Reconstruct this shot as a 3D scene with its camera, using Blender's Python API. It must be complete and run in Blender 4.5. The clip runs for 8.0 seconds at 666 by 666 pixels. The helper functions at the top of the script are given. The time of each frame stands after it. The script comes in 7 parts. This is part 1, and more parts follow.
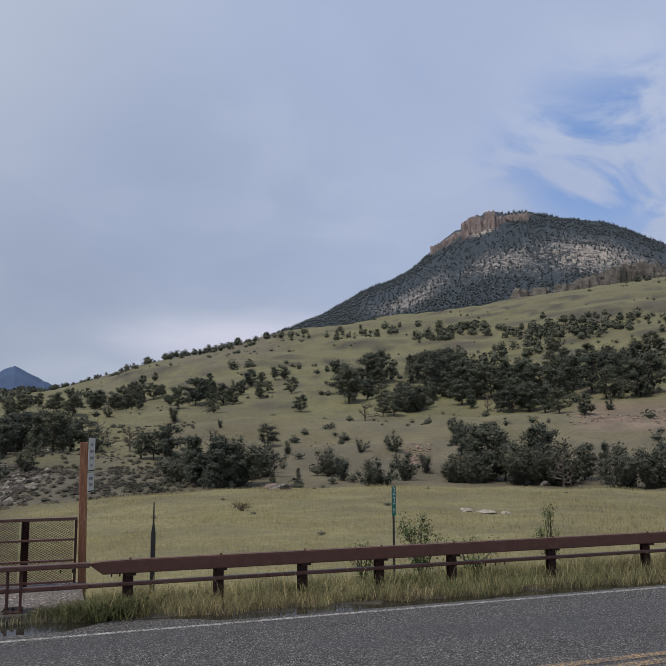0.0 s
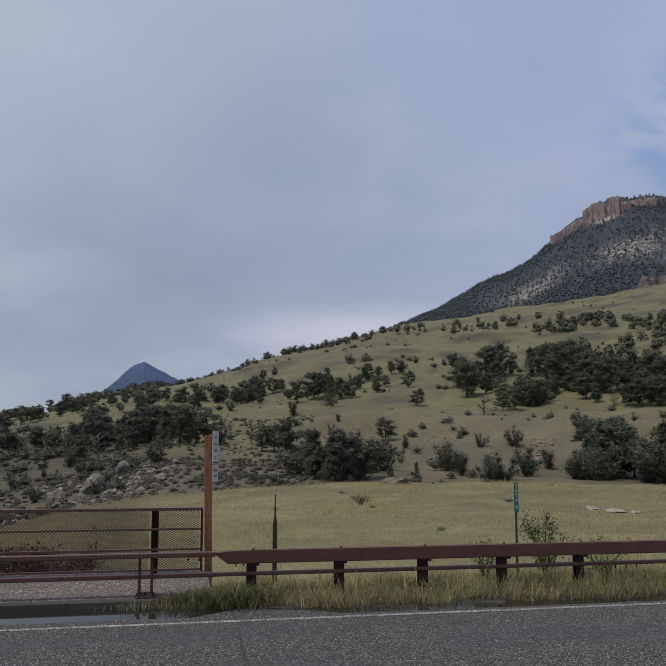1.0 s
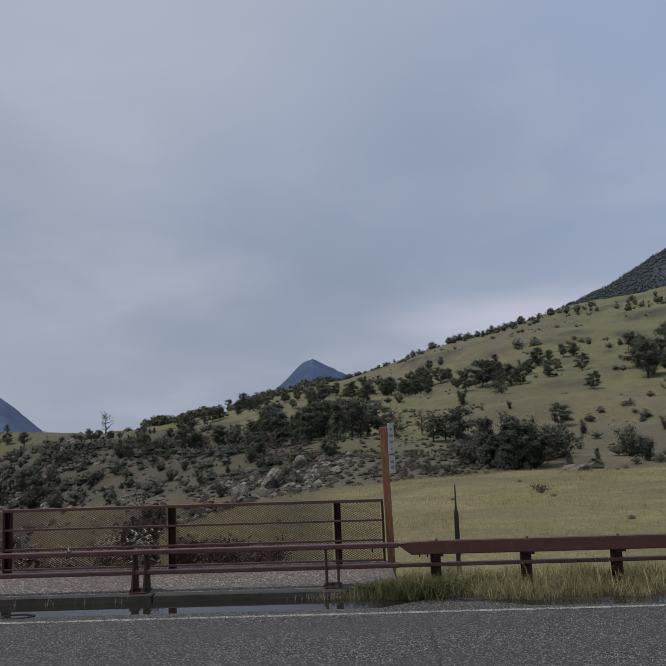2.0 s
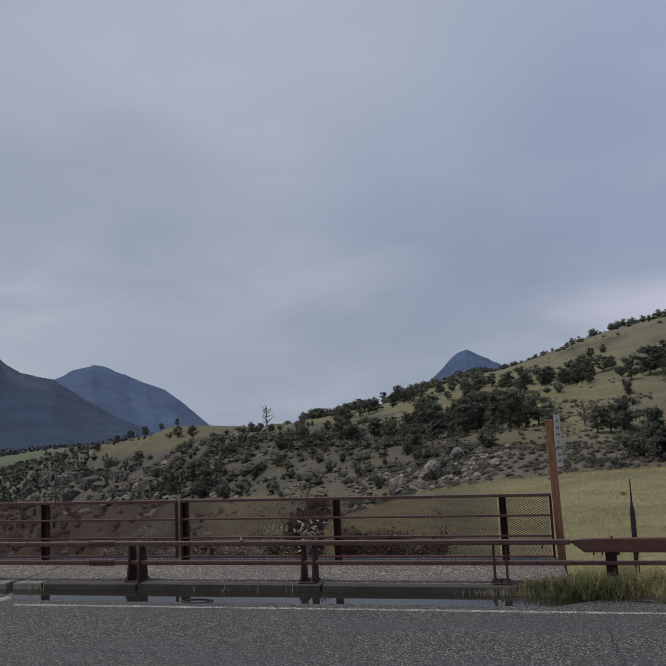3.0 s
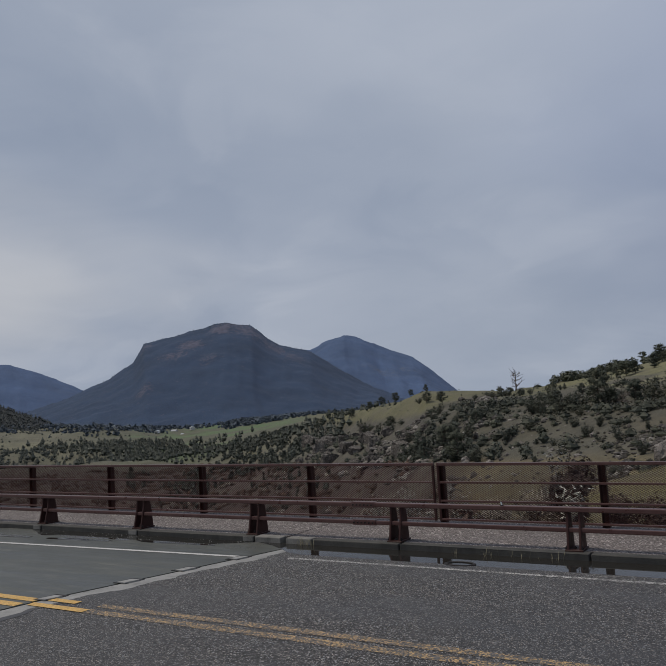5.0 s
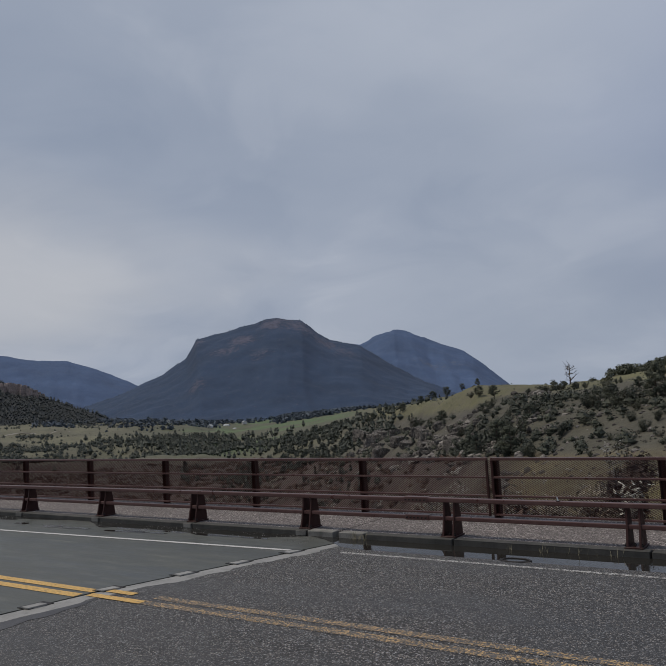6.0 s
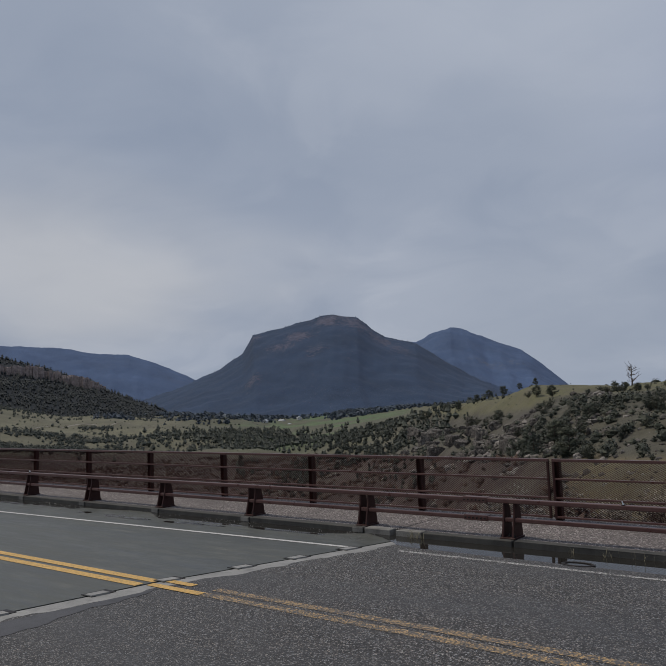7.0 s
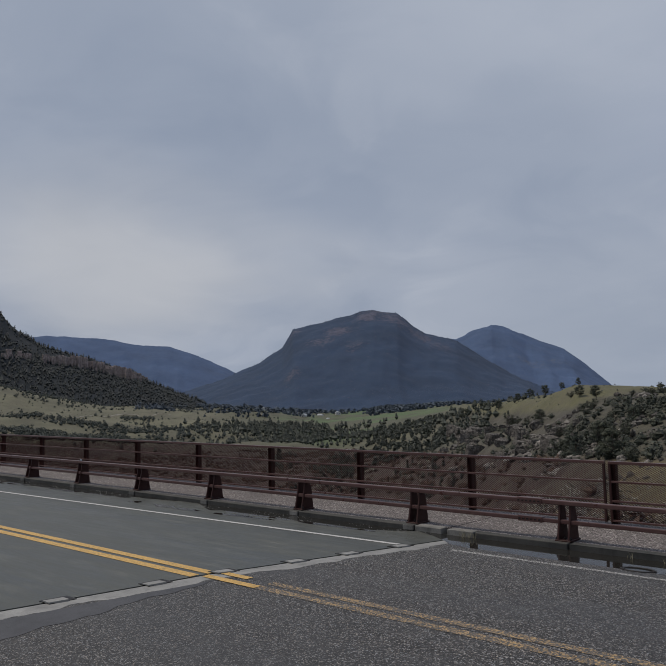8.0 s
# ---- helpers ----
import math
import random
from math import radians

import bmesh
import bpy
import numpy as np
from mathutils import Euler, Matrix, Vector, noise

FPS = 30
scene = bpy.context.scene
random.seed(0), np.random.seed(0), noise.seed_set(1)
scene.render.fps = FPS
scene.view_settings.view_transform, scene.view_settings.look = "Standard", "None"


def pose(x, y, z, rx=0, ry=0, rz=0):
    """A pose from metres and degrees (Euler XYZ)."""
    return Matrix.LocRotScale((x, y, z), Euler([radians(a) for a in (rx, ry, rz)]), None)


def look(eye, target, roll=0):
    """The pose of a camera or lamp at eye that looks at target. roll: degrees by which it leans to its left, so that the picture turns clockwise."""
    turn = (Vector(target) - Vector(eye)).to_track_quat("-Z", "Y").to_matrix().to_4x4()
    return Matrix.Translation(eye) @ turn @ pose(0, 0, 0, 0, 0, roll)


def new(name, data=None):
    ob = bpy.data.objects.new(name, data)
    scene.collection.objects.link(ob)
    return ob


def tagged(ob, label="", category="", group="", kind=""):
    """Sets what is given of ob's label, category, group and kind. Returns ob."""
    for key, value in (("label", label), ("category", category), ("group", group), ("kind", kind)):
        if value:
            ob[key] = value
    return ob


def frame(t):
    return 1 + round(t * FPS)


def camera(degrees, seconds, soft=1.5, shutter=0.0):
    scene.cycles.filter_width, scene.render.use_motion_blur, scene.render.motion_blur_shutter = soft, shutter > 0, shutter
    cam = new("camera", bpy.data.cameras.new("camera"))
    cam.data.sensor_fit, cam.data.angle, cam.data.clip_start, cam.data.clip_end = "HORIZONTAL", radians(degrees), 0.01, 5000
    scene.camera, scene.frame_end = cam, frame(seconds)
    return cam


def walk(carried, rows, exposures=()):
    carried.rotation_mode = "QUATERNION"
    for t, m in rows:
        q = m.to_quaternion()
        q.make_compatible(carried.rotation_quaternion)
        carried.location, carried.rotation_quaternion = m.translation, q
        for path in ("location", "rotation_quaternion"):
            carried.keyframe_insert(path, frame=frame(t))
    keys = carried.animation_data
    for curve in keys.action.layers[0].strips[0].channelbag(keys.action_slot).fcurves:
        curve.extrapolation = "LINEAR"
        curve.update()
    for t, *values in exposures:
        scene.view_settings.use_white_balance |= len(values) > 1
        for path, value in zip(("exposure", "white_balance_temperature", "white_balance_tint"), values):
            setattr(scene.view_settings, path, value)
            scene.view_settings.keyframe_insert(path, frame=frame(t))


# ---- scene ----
cam = camera(46.9, 8.0, soft=1.0)
# seconds, place, turn to the left, look up, lean to the right
ROWS = [
    (0, 0.032, 0.011, 2.448, -20.106, 7.951, 0.534),
    (0.5, 0.045, 0.047, 2.445, -15.611, 7.816, 0.593),
    (1, 0.042, 0.085, 2.454, -11.375, 7.558, 0.134),
    (1.5, 0.012, 0.120, 2.454, -3.490, 7.235, 1.450),
    (1.7, -0.008, 0.145, 2.448, -1.815, 7.215, 1.800),
    (2.8, -0.117, 0.245, 2.464, 10.07, 6.87, 2.80),
    (3, -0.145, 0.245, 2.470, 12.304, 7.040, 2.630),
    (3.5, -0.220, 0.335, 2.458, 18.762, 6.970, 2.712),
    (4, -0.268, 0.372, 2.447, 24.291, 6.337, 3.190),
    (4.5, -0.297, 0.410, 2.441, 27.445, 5.877, 3.490),
    (5, -0.322, 0.442, 2.438, 30.592, 5.435, 3.430),
    (5.2, -0.332, 0.455, 2.433, 31.890, 5.350, 3.530),
    (6.5, -0.395, 0.486, 2.437, 35.780, 5.260, 3.170),
    (7, -0.454, 0.490, 2.436, 38.525, 5.240, 2.520),
    (7.5, -0.561, 0.454, 2.438, 40.746, 5.184, 1.750),
    (8, -0.690, 0.369, 2.455, 41.510, 4.985, 1.280),
]


def aim(x, y, z, yaw, pitch, lean):
    return pose(x, y, z, 0, 0, yaw) @ pose(0, 0, 0, 90 + pitch, 0, 0) @ pose(0, 0, 0, 0, 0, -lean)


EXPOSURES = [(0.0, 0.17), (0.5, 0.06), (0.9, 0.0), (1.5, -0.06), (3.5, -0.12), (5.0, -0.15), (8.0, -0.17)]
walk(cam, [(t, aim(*row)) for t, *row in ROWS], EXPOSURES)

# ---- sky and sun ----
SUN_BEARING, SUN_HEIGHT = -112.0, 64.0


def towards(bearing, height):
    """The direction at a bearing (clockwise from +y) and a height above the horizon, in degrees."""
    b, h = radians(bearing), radians(height)
    return Vector((math.sin(b) * math.cos(h), math.cos(b) * math.cos(h), math.sin(h)))


def make_world():
    world = bpy.data.worlds.new("overcast_sky")
    scene.world = world
    world.use_nodes = True
    nt = world.node_tree
    nt.nodes.clear()
    N = nt.nodes.new
    out, bg = N("ShaderNodeOutputWorld"), N("ShaderNodeBackground")
    sky = N("ShaderNodeTexSky")
    sky.sky_type, sky.sun_disc = "NISHITA", False
    sky.sun_elevation, sky.sun_rotation = radians(SUN_HEIGHT), radians(SUN_BEARING)
    co = N("ShaderNodeTexCoord")
    sep = N("ShaderNodeSeparateXYZ")
    nt.links.new(co.outputs["Generated"], sep.inputs[0])
    # a flat cloud deck: the direction cast on a plane overhead
    up = N("ShaderNodeMath"); up.operation = "MAXIMUM"; up.inputs[1].default_value = 0.0
    nt.links.new(sep.outputs[2], up.inputs[0])
    lift = N("ShaderNodeMath"); lift.operation = "ADD"; lift.inputs[1].default_value = 0.28
    nt.links.new(up.outputs[0], lift.inputs[0])
    inv = N("ShaderNodeMath"); inv.operation = "DIVIDE"; inv.inputs[0].default_value = 1.0
    nt.links.new(lift.outputs[0], inv.inputs[1])
    deck = N("ShaderNodeVectorMath"); deck.operation = "SCALE"
    nt.links.new(co.outputs["Generated"], deck.inputs[0]); nt.links.new(inv.outputs[0], deck.inputs[3])

    def clouds(scale, detail, rough, shift, warp=0.0):
        m = N("ShaderNodeMapping"); m.inputs["Location"].default_value = shift
        nt.links.new(deck.outputs[0], m.inputs[0])
        n = N("ShaderNodeTexNoise")
        n.inputs["Scale"].default_value, n.inputs["Detail"].default_value = scale, detail
        n.inputs["Roughness"].default_value, n.inputs["Distortion"].default_value = rough, warp
        nt.links.new(m.outputs[0], n.inputs["Vector"])
        return n.outputs["Fac"]

    def ramp(src, *stops):
        r = N("ShaderNodeValToRGB")
        e = r.color_ramp.elements
        while len(e) < len(stops):
            e.new(0.5)
        for el, (p, c) in zip(e, stops):
            el.position, el.color = p, (*c, 1) if len(c) == 3 else c
        r.color_ramp.interpolation = "EASE"
        nt.links.new(src, r.inputs[0])
        return r.outputs[0]

    def mix(fac, a, b, mode="MIX"):
        m = N("ShaderNodeMix"); m.data_type, m.blend_type = "RGBA", mode
        for value, slot in ((fac, 0), (a, 6), (b, 7)):
            if isinstance(value, (int, float)):
                m.inputs[slot].default_value = value
            elif isinstance(value, tuple):
                m.inputs[slot].default_value = (*value, 1)
            else:
                nt.links.new(value, m.inputs[slot])
        return m.outputs[2]

    def near(bearing, height, inner, outer, flat=1.0):
        """1 towards a direction, fading to 0 away from it; flat: how much wider than high."""
        m = N("ShaderNodeVectorMath"); m.operation = "MULTIPLY"
        m.inputs[1].default_value = (1, 1, flat)
        nt.links.new(co.outputs["Generated"], m.inputs[0])
        wave = clouds(1.7, 3.0, 0.5, (5.0, 2.0, 8.0))
        d = N("ShaderNodeVectorMath"); d.operation = "DISTANCE"
        t = towards(bearing, height)
        d.inputs[1].default_value = (t.x, t.y, t.z * flat)
        nt.links.new(m.outputs[0], d.inputs[0])
        shake = N("ShaderNodeMath"); shake.operation = "MULTIPLY_ADD"
        shake.inputs[1].default_value = 0.35
        nt.links.new(wave, shake.inputs[0]); nt.links.new(d.outputs["Value"], shake.inputs[2])
        r = N("ShaderNodeMapRange"); r.interpolation_type = "SMOOTHSTEP"
        r.inputs[1].default_value, r.inputs[2].default_value = math.sin(radians(outer)) + 0.17, math.sin(radians(inner)) + 0.17
        nt.links.new(shake.outputs[0], r.inputs[0])
        return r.outputs[0]

    big = clouds(0.75, 4.0, 0.45, (3.1, 1.7, 0.4), 0.4)
    fine = clouds(2.3, 5.0, 0.52, (7.3, 0.2, 2.2), 0.6)
    cloud = ramp(big, (0.34, SKY_DARK), (0.50, SKY_MID), (0.66, SKY_LIGHT))
    cloud = mix(0.40, cloud, ramp(fine, (0.34, SKY_DARK), (0.52, SKY_MID), (0.68, SKY_LIGHT)))
    # bluer, thinner cloud towards the gap in the east, greyer in the west
    cloud = mix(near(40, 35, 10, 70), cloud, mix(0.55, cloud, (0.365, 0.44, 0.66)))
    cloud = mix(near(0, 17, 3, 24, 1.6), cloud, mix(0.5, cloud, (0.25, 0.31, 0.46)))
    cloud = mix(near(-18, 36, 3, 32), cloud, mix(0.55, cloud, (0.51, 0.555, 0.645)))
    cloud = mix(near(-3, 9, 3, 15, 1.5), cloud, mix(0.45, cloud, (0.24, 0.29, 0.40)))
    # pale bands low over the hills
    cloud = mix(near(13, 7.8, 1, 13, 4.5), cloud, mix(0.55, cloud, (0.66, 0.64, 0.74)))
    cloud = mix(near(-56, 9.5, 1, 20, 2.2), cloud, mix(0.55, cloud, (0.62, 0.62, 0.63)))
    cloud = mix(near(-20, 3, 2, 24, 2.0), cloud, mix(0.5, cloud, (0.33, 0.38, 0.47)))
    # bright cloud edge and the clear gap behind it
    cloud = mix(near(44, 24, 2, 10, 1.6), cloud, mix(0.2, cloud, (0.60, 0.65, 0.76)))
    wisp = clouds(3.0, 6.0, 0.55, (1.3, 4.4, 0.9), 0.9)
    gap = N("ShaderNodeMath"); gap.operation = "MULTIPLY"
    nt.links.new(near(46.0, 19, 2, 14, 1.5), gap.inputs[0])
    nt.links.new(ramp(wisp, (0.49, (0, 0, 0)), (0.63, (0.92, 0.92, 0.92))), gap.inputs[1])
    blue = N("ShaderNodeVectorMath"); blue.operation = "SCALE"; blue.inputs[3].default_value = 0.10
    nt.links.new(sky.outputs[0], blue.inputs[0])
    veil = mix(0.6, blue.outputs[0], (0.14, 0.29, 0.66))
    final = mix(gap.outputs[0], cloud, veil)
    nt.links.new(final, bg.inputs["Color"])
    bg.inputs["Strength"].default_value = SKY_STRENGTH
    nt.links.new(bg.outputs[0], out.inputs[0])


SKY_DARK, SKY_MID, SKY_LIGHT, SKY_STRENGTH = (0.280, 0.335, 0.442), (0.352, 0.403, 0.503), (0.455, 0.498, 0.585), 1.0
make_world()
sun = new("sun", bpy.data.lights.new("sun", "SUN"))
sun.data.energy, sun.data.angle, sun.data.color = 2.3, radians(12), (1.0, 0.905, 0.78)
sun.matrix_world = look(towards(SUN_BEARING, SUN_HEIGHT) * 100, (0, 0, 0))


# ---- materials ----
class Nodes:
    """A small wrapper to write node materials in a few lines."""

    def __init__(self, name, roughness=0.8, metallic=0.0):
        self.mat = bpy.data.materials.new(name)
        self.mat.use_nodes = True
        self.nt = self.mat.node_tree
        self.bsdf = self.nt.nodes["Principled BSDF"]
        self.bsdf.inputs["Roughness"].default_value = roughness
        self.bsdf.inputs["Metallic"].default_value = metallic
        self.place = self.nt.nodes.new("ShaderNodeNewGeometry").outputs["Position"]
        self.local = self.nt.nodes.new("ShaderNodeTexCoord").outputs["Object"]

    def put(self, value, slot):
        if isinstance(value, (int, float)):
            slot.default_value = value
        elif isinstance(value, (tuple, list)):
            slot.default_value = (*value, 1) if len(value) == 3 and len(slot.default_value) == 4 else value
        else:
            self.nt.links.new(value, slot)

    def noise(self, scale, detail=4.0, rough=0.55, where=None, stretch=None, warp=0.0):
        src = where or self.place
        if stretch:
            m = self.nt.nodes.new("ShaderNodeMapping")
            m.inputs["Scale"].default_value = stretch
            self.put(src, m.inputs[0])
            src = m.outputs[0]
        n = self.nt.nodes.new("ShaderNodeTexNoise")
        for key, v in (("Scale", scale), ("Detail", detail), ("Roughness", rough), ("Distortion", warp)):
            n.inputs[key].default_value = v
        self.put(src, n.inputs["Vector"])
        return n.outputs["Fac"]

    def cells(self, scale, feature="F1", where=None, stretch=None):
        src = where or self.place
        if stretch:
            m = self.nt.nodes.new("ShaderNodeMapping")
            m.inputs["Scale"].default_value = stretch
            self.put(src, m.inputs[0])
            src = m.outputs[0]
        n = self.nt.nodes.new("ShaderNodeTexVoronoi")
        n.feature = feature
        n.inputs["Scale"].default_value = scale
        self.put(src, n.inputs["Vector"])
        return n.outputs["Distance"]

    def ramp(self, src, *stops):
        r = self.nt.nodes.new("ShaderNodeValToRGB")
        e = r.color_ramp.elements
        while len(e) < len(stops):
            e.new(0.5)
        for el, (p, c) in zip(e, stops):
            c = (c, c, c) if isinstance(c, (int, float)) else c
            el.position, el.color = p, (*c, 1)
        self.put(src, r.inputs[0])
        return r.outputs[0]

    def mix(self, fac, a, b, mode="MIX"):
        m = self.nt.nodes.new("ShaderNodeMix")
        m.data_type, m.blend_type = "RGBA", mode
        self.put(fac, m.inputs[0]), self.put(a, m.inputs[6]), self.put(b, m.inputs[7])
        return m.outputs[2]

    def math(self, op, a, b=0.0):
        m = self.nt.nodes.new("ShaderNodeMath")
        m.operation = op
        self.put(a, m.inputs[0]), self.put(b, m.inputs[1])
        return m.outputs[0]

    def attribute(self, name):
        a = self.nt.nodes.new("ShaderNodeAttribute")
        a.attribute_name = name
        return a.outputs["Color"], a.outputs["Fac"]

    def chance(self):
        return self.nt.nodes.new("ShaderNodeObjectInfo").outputs["Random"]

    def island(self):
        return self.nt.nodes.new("ShaderNodeNewGeometry").outputs["Random Per Island"]

    def axis(self, i):
        s = self.nt.nodes.new("ShaderNodeSeparateXYZ")
        self.put(self.place, s.inputs[0])
        return s.outputs[i]

    def set(self, color=None, rough=None, bump=None, strength=0.3, distance=0.01):
        if color is not None:
            self.put(color, self.bsdf.inputs["Base Color"])
        if rough is not None:
            self.put(rough, self.bsdf.inputs["Roughness"])
        if bump is not None:
            b = self.nt.nodes.new("ShaderNodeBump")
            b.inputs["Strength"].default_value, b.inputs["Distance"].default_value = strength, distance
            self.put(bump, b.inputs["Height"])
            self.nt.links.new(b.outputs[0], self.bsdf.inputs["Normal"])
        return self.mat


def asphalt_material():
    n = Nodes("asphalt_chip_seal")
    chip = n.nt.nodes.new("ShaderNodeTexVoronoi")
    chip.inputs["Scale"].default_value = 72.0
    n.put(n.place, chip.inputs["Vector"])
    tone = n.nt.nodes.new("ShaderNodeSeparateColor")
    n.put(chip.outputs["Color"], tone.inputs[0])
    grain = n.noise(85.0, 4, 0.75)
    damp = n.noise(0.35, 5, 0.6, stretch=(0.45, 1.3, 1))
    patch = n.noise(2.2, 4, 0.6)
    stone = n.ramp(tone.outputs[0], (0.0, (0.007, 0.007, 0.0075)), (0.46, (0.030, 0.029, 0.030)), (0.72, (0.106, 0.102, 0.101)), (1.0, (0.52, 0.505, 0.49)))
    hue = n.ramp(tone.outputs[2], (0.0, (1.12, 1.0, 0.88)), (0.5, (1.0, 1.0, 1.0)), (1.0, (0.92, 1.0, 1.10)))
    stone = n.mix(1.0, stone, hue, "MULTIPLY")
    stone = n.mix(n.ramp(grain, (0.41, 0.92), (0.58, 0.0)), stone, (0.009, 0.009, 0.010))
    worn = n.mix(n.ramp(patch, (0.4, 0.0), (0.75, 0.22)), stone, (0.086, 0.083, 0.083))
    color = n.mix(n.ramp(damp, (0.42, 0.0), (0.64, 0.5)), worn, (0.030, 0.030, 0.032))
    rough = n.ramp(damp, (0.40, 0.85), (0.62, 0.60))
    return n.set(color, rough, n.mix(0.6, n.ramp(chip.outputs["Distance"], (0.0, 1.0), (0.6, 0.0)), grain), 0.7, 0.012)


def deck_material():
    n = Nodes("wet_deck_concrete")
    a = n.noise(0.6, 6, 0.6, stretch=(0.25, 1.4, 1))
    b = n.noise(30.0, 4, 0.7)
    c = n.noise(2.4, 5, 0.65, stretch=(0.4, 1.6, 1))
    color = n.mix(a, (0.039, 0.042, 0.036), (0.084, 0.087, 0.073))
    d = n.noise(5.0, 5, 0.7, stretch=(0.22, 2.0, 1))
    color = n.mix(n.ramp(c, (0.50, 0.0), (0.72, 0.45)), color, (0.135, 0.135, 0.118))
    color = n.mix(n.ramp(d, (0.36, 0.55), (0.52, 0.0)), color, (0.030, 0.033, 0.030))
    color = n.mix(n.ramp(d, (0.60, 0.0), (0.74, 0.5)), color, (0.17, 0.17, 0.15))
    color = n.mix(n.ramp(b, (0.5, 0.0), (0.8, 0.3)), color, (0.05, 0.055, 0.055))
    return n.set(color, n.ramp(n.mix(0.5, a, d), (0.3, 0.30), (0.7, 0.66)), b, 0.25, 0.004)


def concrete_material(name, light, dark, rough=0.75):
    n = Nodes(name)
    a, b = n.noise(1.7, 6, 0.65), n.noise(38.0, 4, 0.7)
    stain = n.noise(5.0, 5, 0.6, stretch=(1, 1, 0.3))
    color = n.mix(n.ramp(a, (0.3, 0.0), (0.7, 1.0)), light, dark)
    color = n.mix(n.ramp(stain, (0.5, 0.0), (0.75, 0.6)), color, tuple(v * 0.45 for v in dark))
    color = n.mix(n.ramp(b, (0.45, 0.0), (0.75, 0.35)), color, tuple(v * 0.5 for v in dark))
    return n.set(color, rough, b, 0.5, 0.006)


def aggregate_material():
    n = Nodes("exposed_aggregate_walk", 0.85)
    chip = n.nt.nodes.new("ShaderNodeTexVoronoi")
    chip.inputs["Scale"].default_value = 44.0
    n.put(n.place, chip.inputs["Vector"])
    tone = n.nt.nodes.new("ShaderNodeSeparateColor")
    n.put(chip.outputs["Color"], tone.inputs[0])
    wear, stain = n.noise(1.1, 6, 0.65, stretch=(0.5, 1.6, 1)), n.noise(8.0, 5, 0.7)
    stone = n.ramp(tone.outputs[1], (0.0, (0.035, 0.029, 0.028)), (0.5, (0.118, 0.100, 0.094)), (0.85, (0.225, 0.196, 0.184)), (1.0, (0.50, 0.46, 0.44)))
    color = n.mix(n.ramp(wear, (0.42, 0.0), (0.65, 0.55)), stone, (0.090, 0.078, 0.075))
    color = n.mix(n.ramp(stain, (0.56, 0.0), (0.72, 0.75)), color, (0.035, 0.030, 0.028))
    return n.set(color, 0.85, n.ramp(chip.outputs["Distance"], (0.0, 1.0), (0.6, 0.0)), 0.6, 0.012)


def steel_material(name, base, worn, amount=0.4, rough=0.5, gloss=0.22):
    n = Nodes(name, rough, 0.0)
    n.bsdf.inputs["Specular IOR Level"].default_value = gloss
    a = n.noise(6.0, 6, 0.65)
    b = n.noise(70.0, 3, 0.6)
    color = n.mix(n.ramp(a, (0.45, 0.0), (0.75, amount)), base, worn)
    color = n.mix(n.ramp(b, (0.5, 0.0), (0.8, 0.3)), color, tuple(v * 0.5 for v in base))
    return n.set(color, n.ramp(a, (0.3, rough - 0.12), (0.7, rough + 0.2)), b, 0.15, 0.002)


def paint_material(name, base, wear=0.6, scale=60.0, under=(0.05, 0.047, 0.045)):
    """Road paint left on the raised chips; wear: the share of chips that lost it."""
    n = Nodes(name, 0.6)
    chip = n.nt.nodes.new("ShaderNodeTexVoronoi")
    chip.inputs["Scale"].default_value = scale
    n.put(n.place, chip.inputs["Vector"])
    tone = n.nt.nodes.new("ShaderNodeSeparateColor")
    n.put(chip.outputs["Color"], tone.inputs[0])
    patch, grain = n.noise(1.6, 6, 0.7), n.noise(45.0, 4, 0.7)
    lost = n.math("ADD", n.math("MULTIPLY", tone.outputs[1], 0.7), n.math("ADD", n.math("MULTIPLY", patch, 0.5), n.math("MULTIPLY", grain, 0.35)))
    fac = n.ramp(n.math("SUBTRACT", lost, 0.30 + 0.0), (1 - wear - 0.14, 1.0), (1 - wear + 0.14, 0.0))
    paint = n.mix(tone.outputs[2], tuple(v * 0.72 for v in base), tuple(min(1, v * 1.15) for v in base))
    below = n.mix(tone.outputs[0], tuple(v * 0.4 for v in under), tuple(v * 2.2 for v in under))
    return n.set(n.mix(fac, below, paint), 0.65, grain, 0.4, 0.004)


def ground_material():
    n = Nodes("ground_cover", 0.95)
    cover, _ = n.attribute("cover")
    a, b, c = n.noise(0.05, 6, 0.6), n.noise(0.9, 5, 0.65), n.noise(7.0, 5, 0.7)
    color = n.mix(1.0, cover, n.ramp(a, (0.3, 0.78), (0.7, 1.18)), "MULTIPLY")
    color = n.mix(1.0, color, n.ramp(b, (0.25, 0.72), (0.75, 1.22)), "MULTIPLY")
    color = n.mix(1.0, color, n.ramp(c, (0.25, 0.65), (0.75, 1.3)), "MULTIPLY")
    d, e = n.noise(0.22, 6, 0.7), n.noise(0.035, 5, 0.6, stretch=(1, 1, 3))
    spots = n.math("ADD", n.math("MULTIPLY", d, 0.6), n.math("MULTIPLY", e, 0.4))
    color = n.mix(n.ramp(spots, (0.48, 0.0), (0.62, 0.75)), color, (0.098, 0.087, 0.062))
    return n.set(color, 0.95, n.mix(0.5, b, c), 0.8, 0.25)


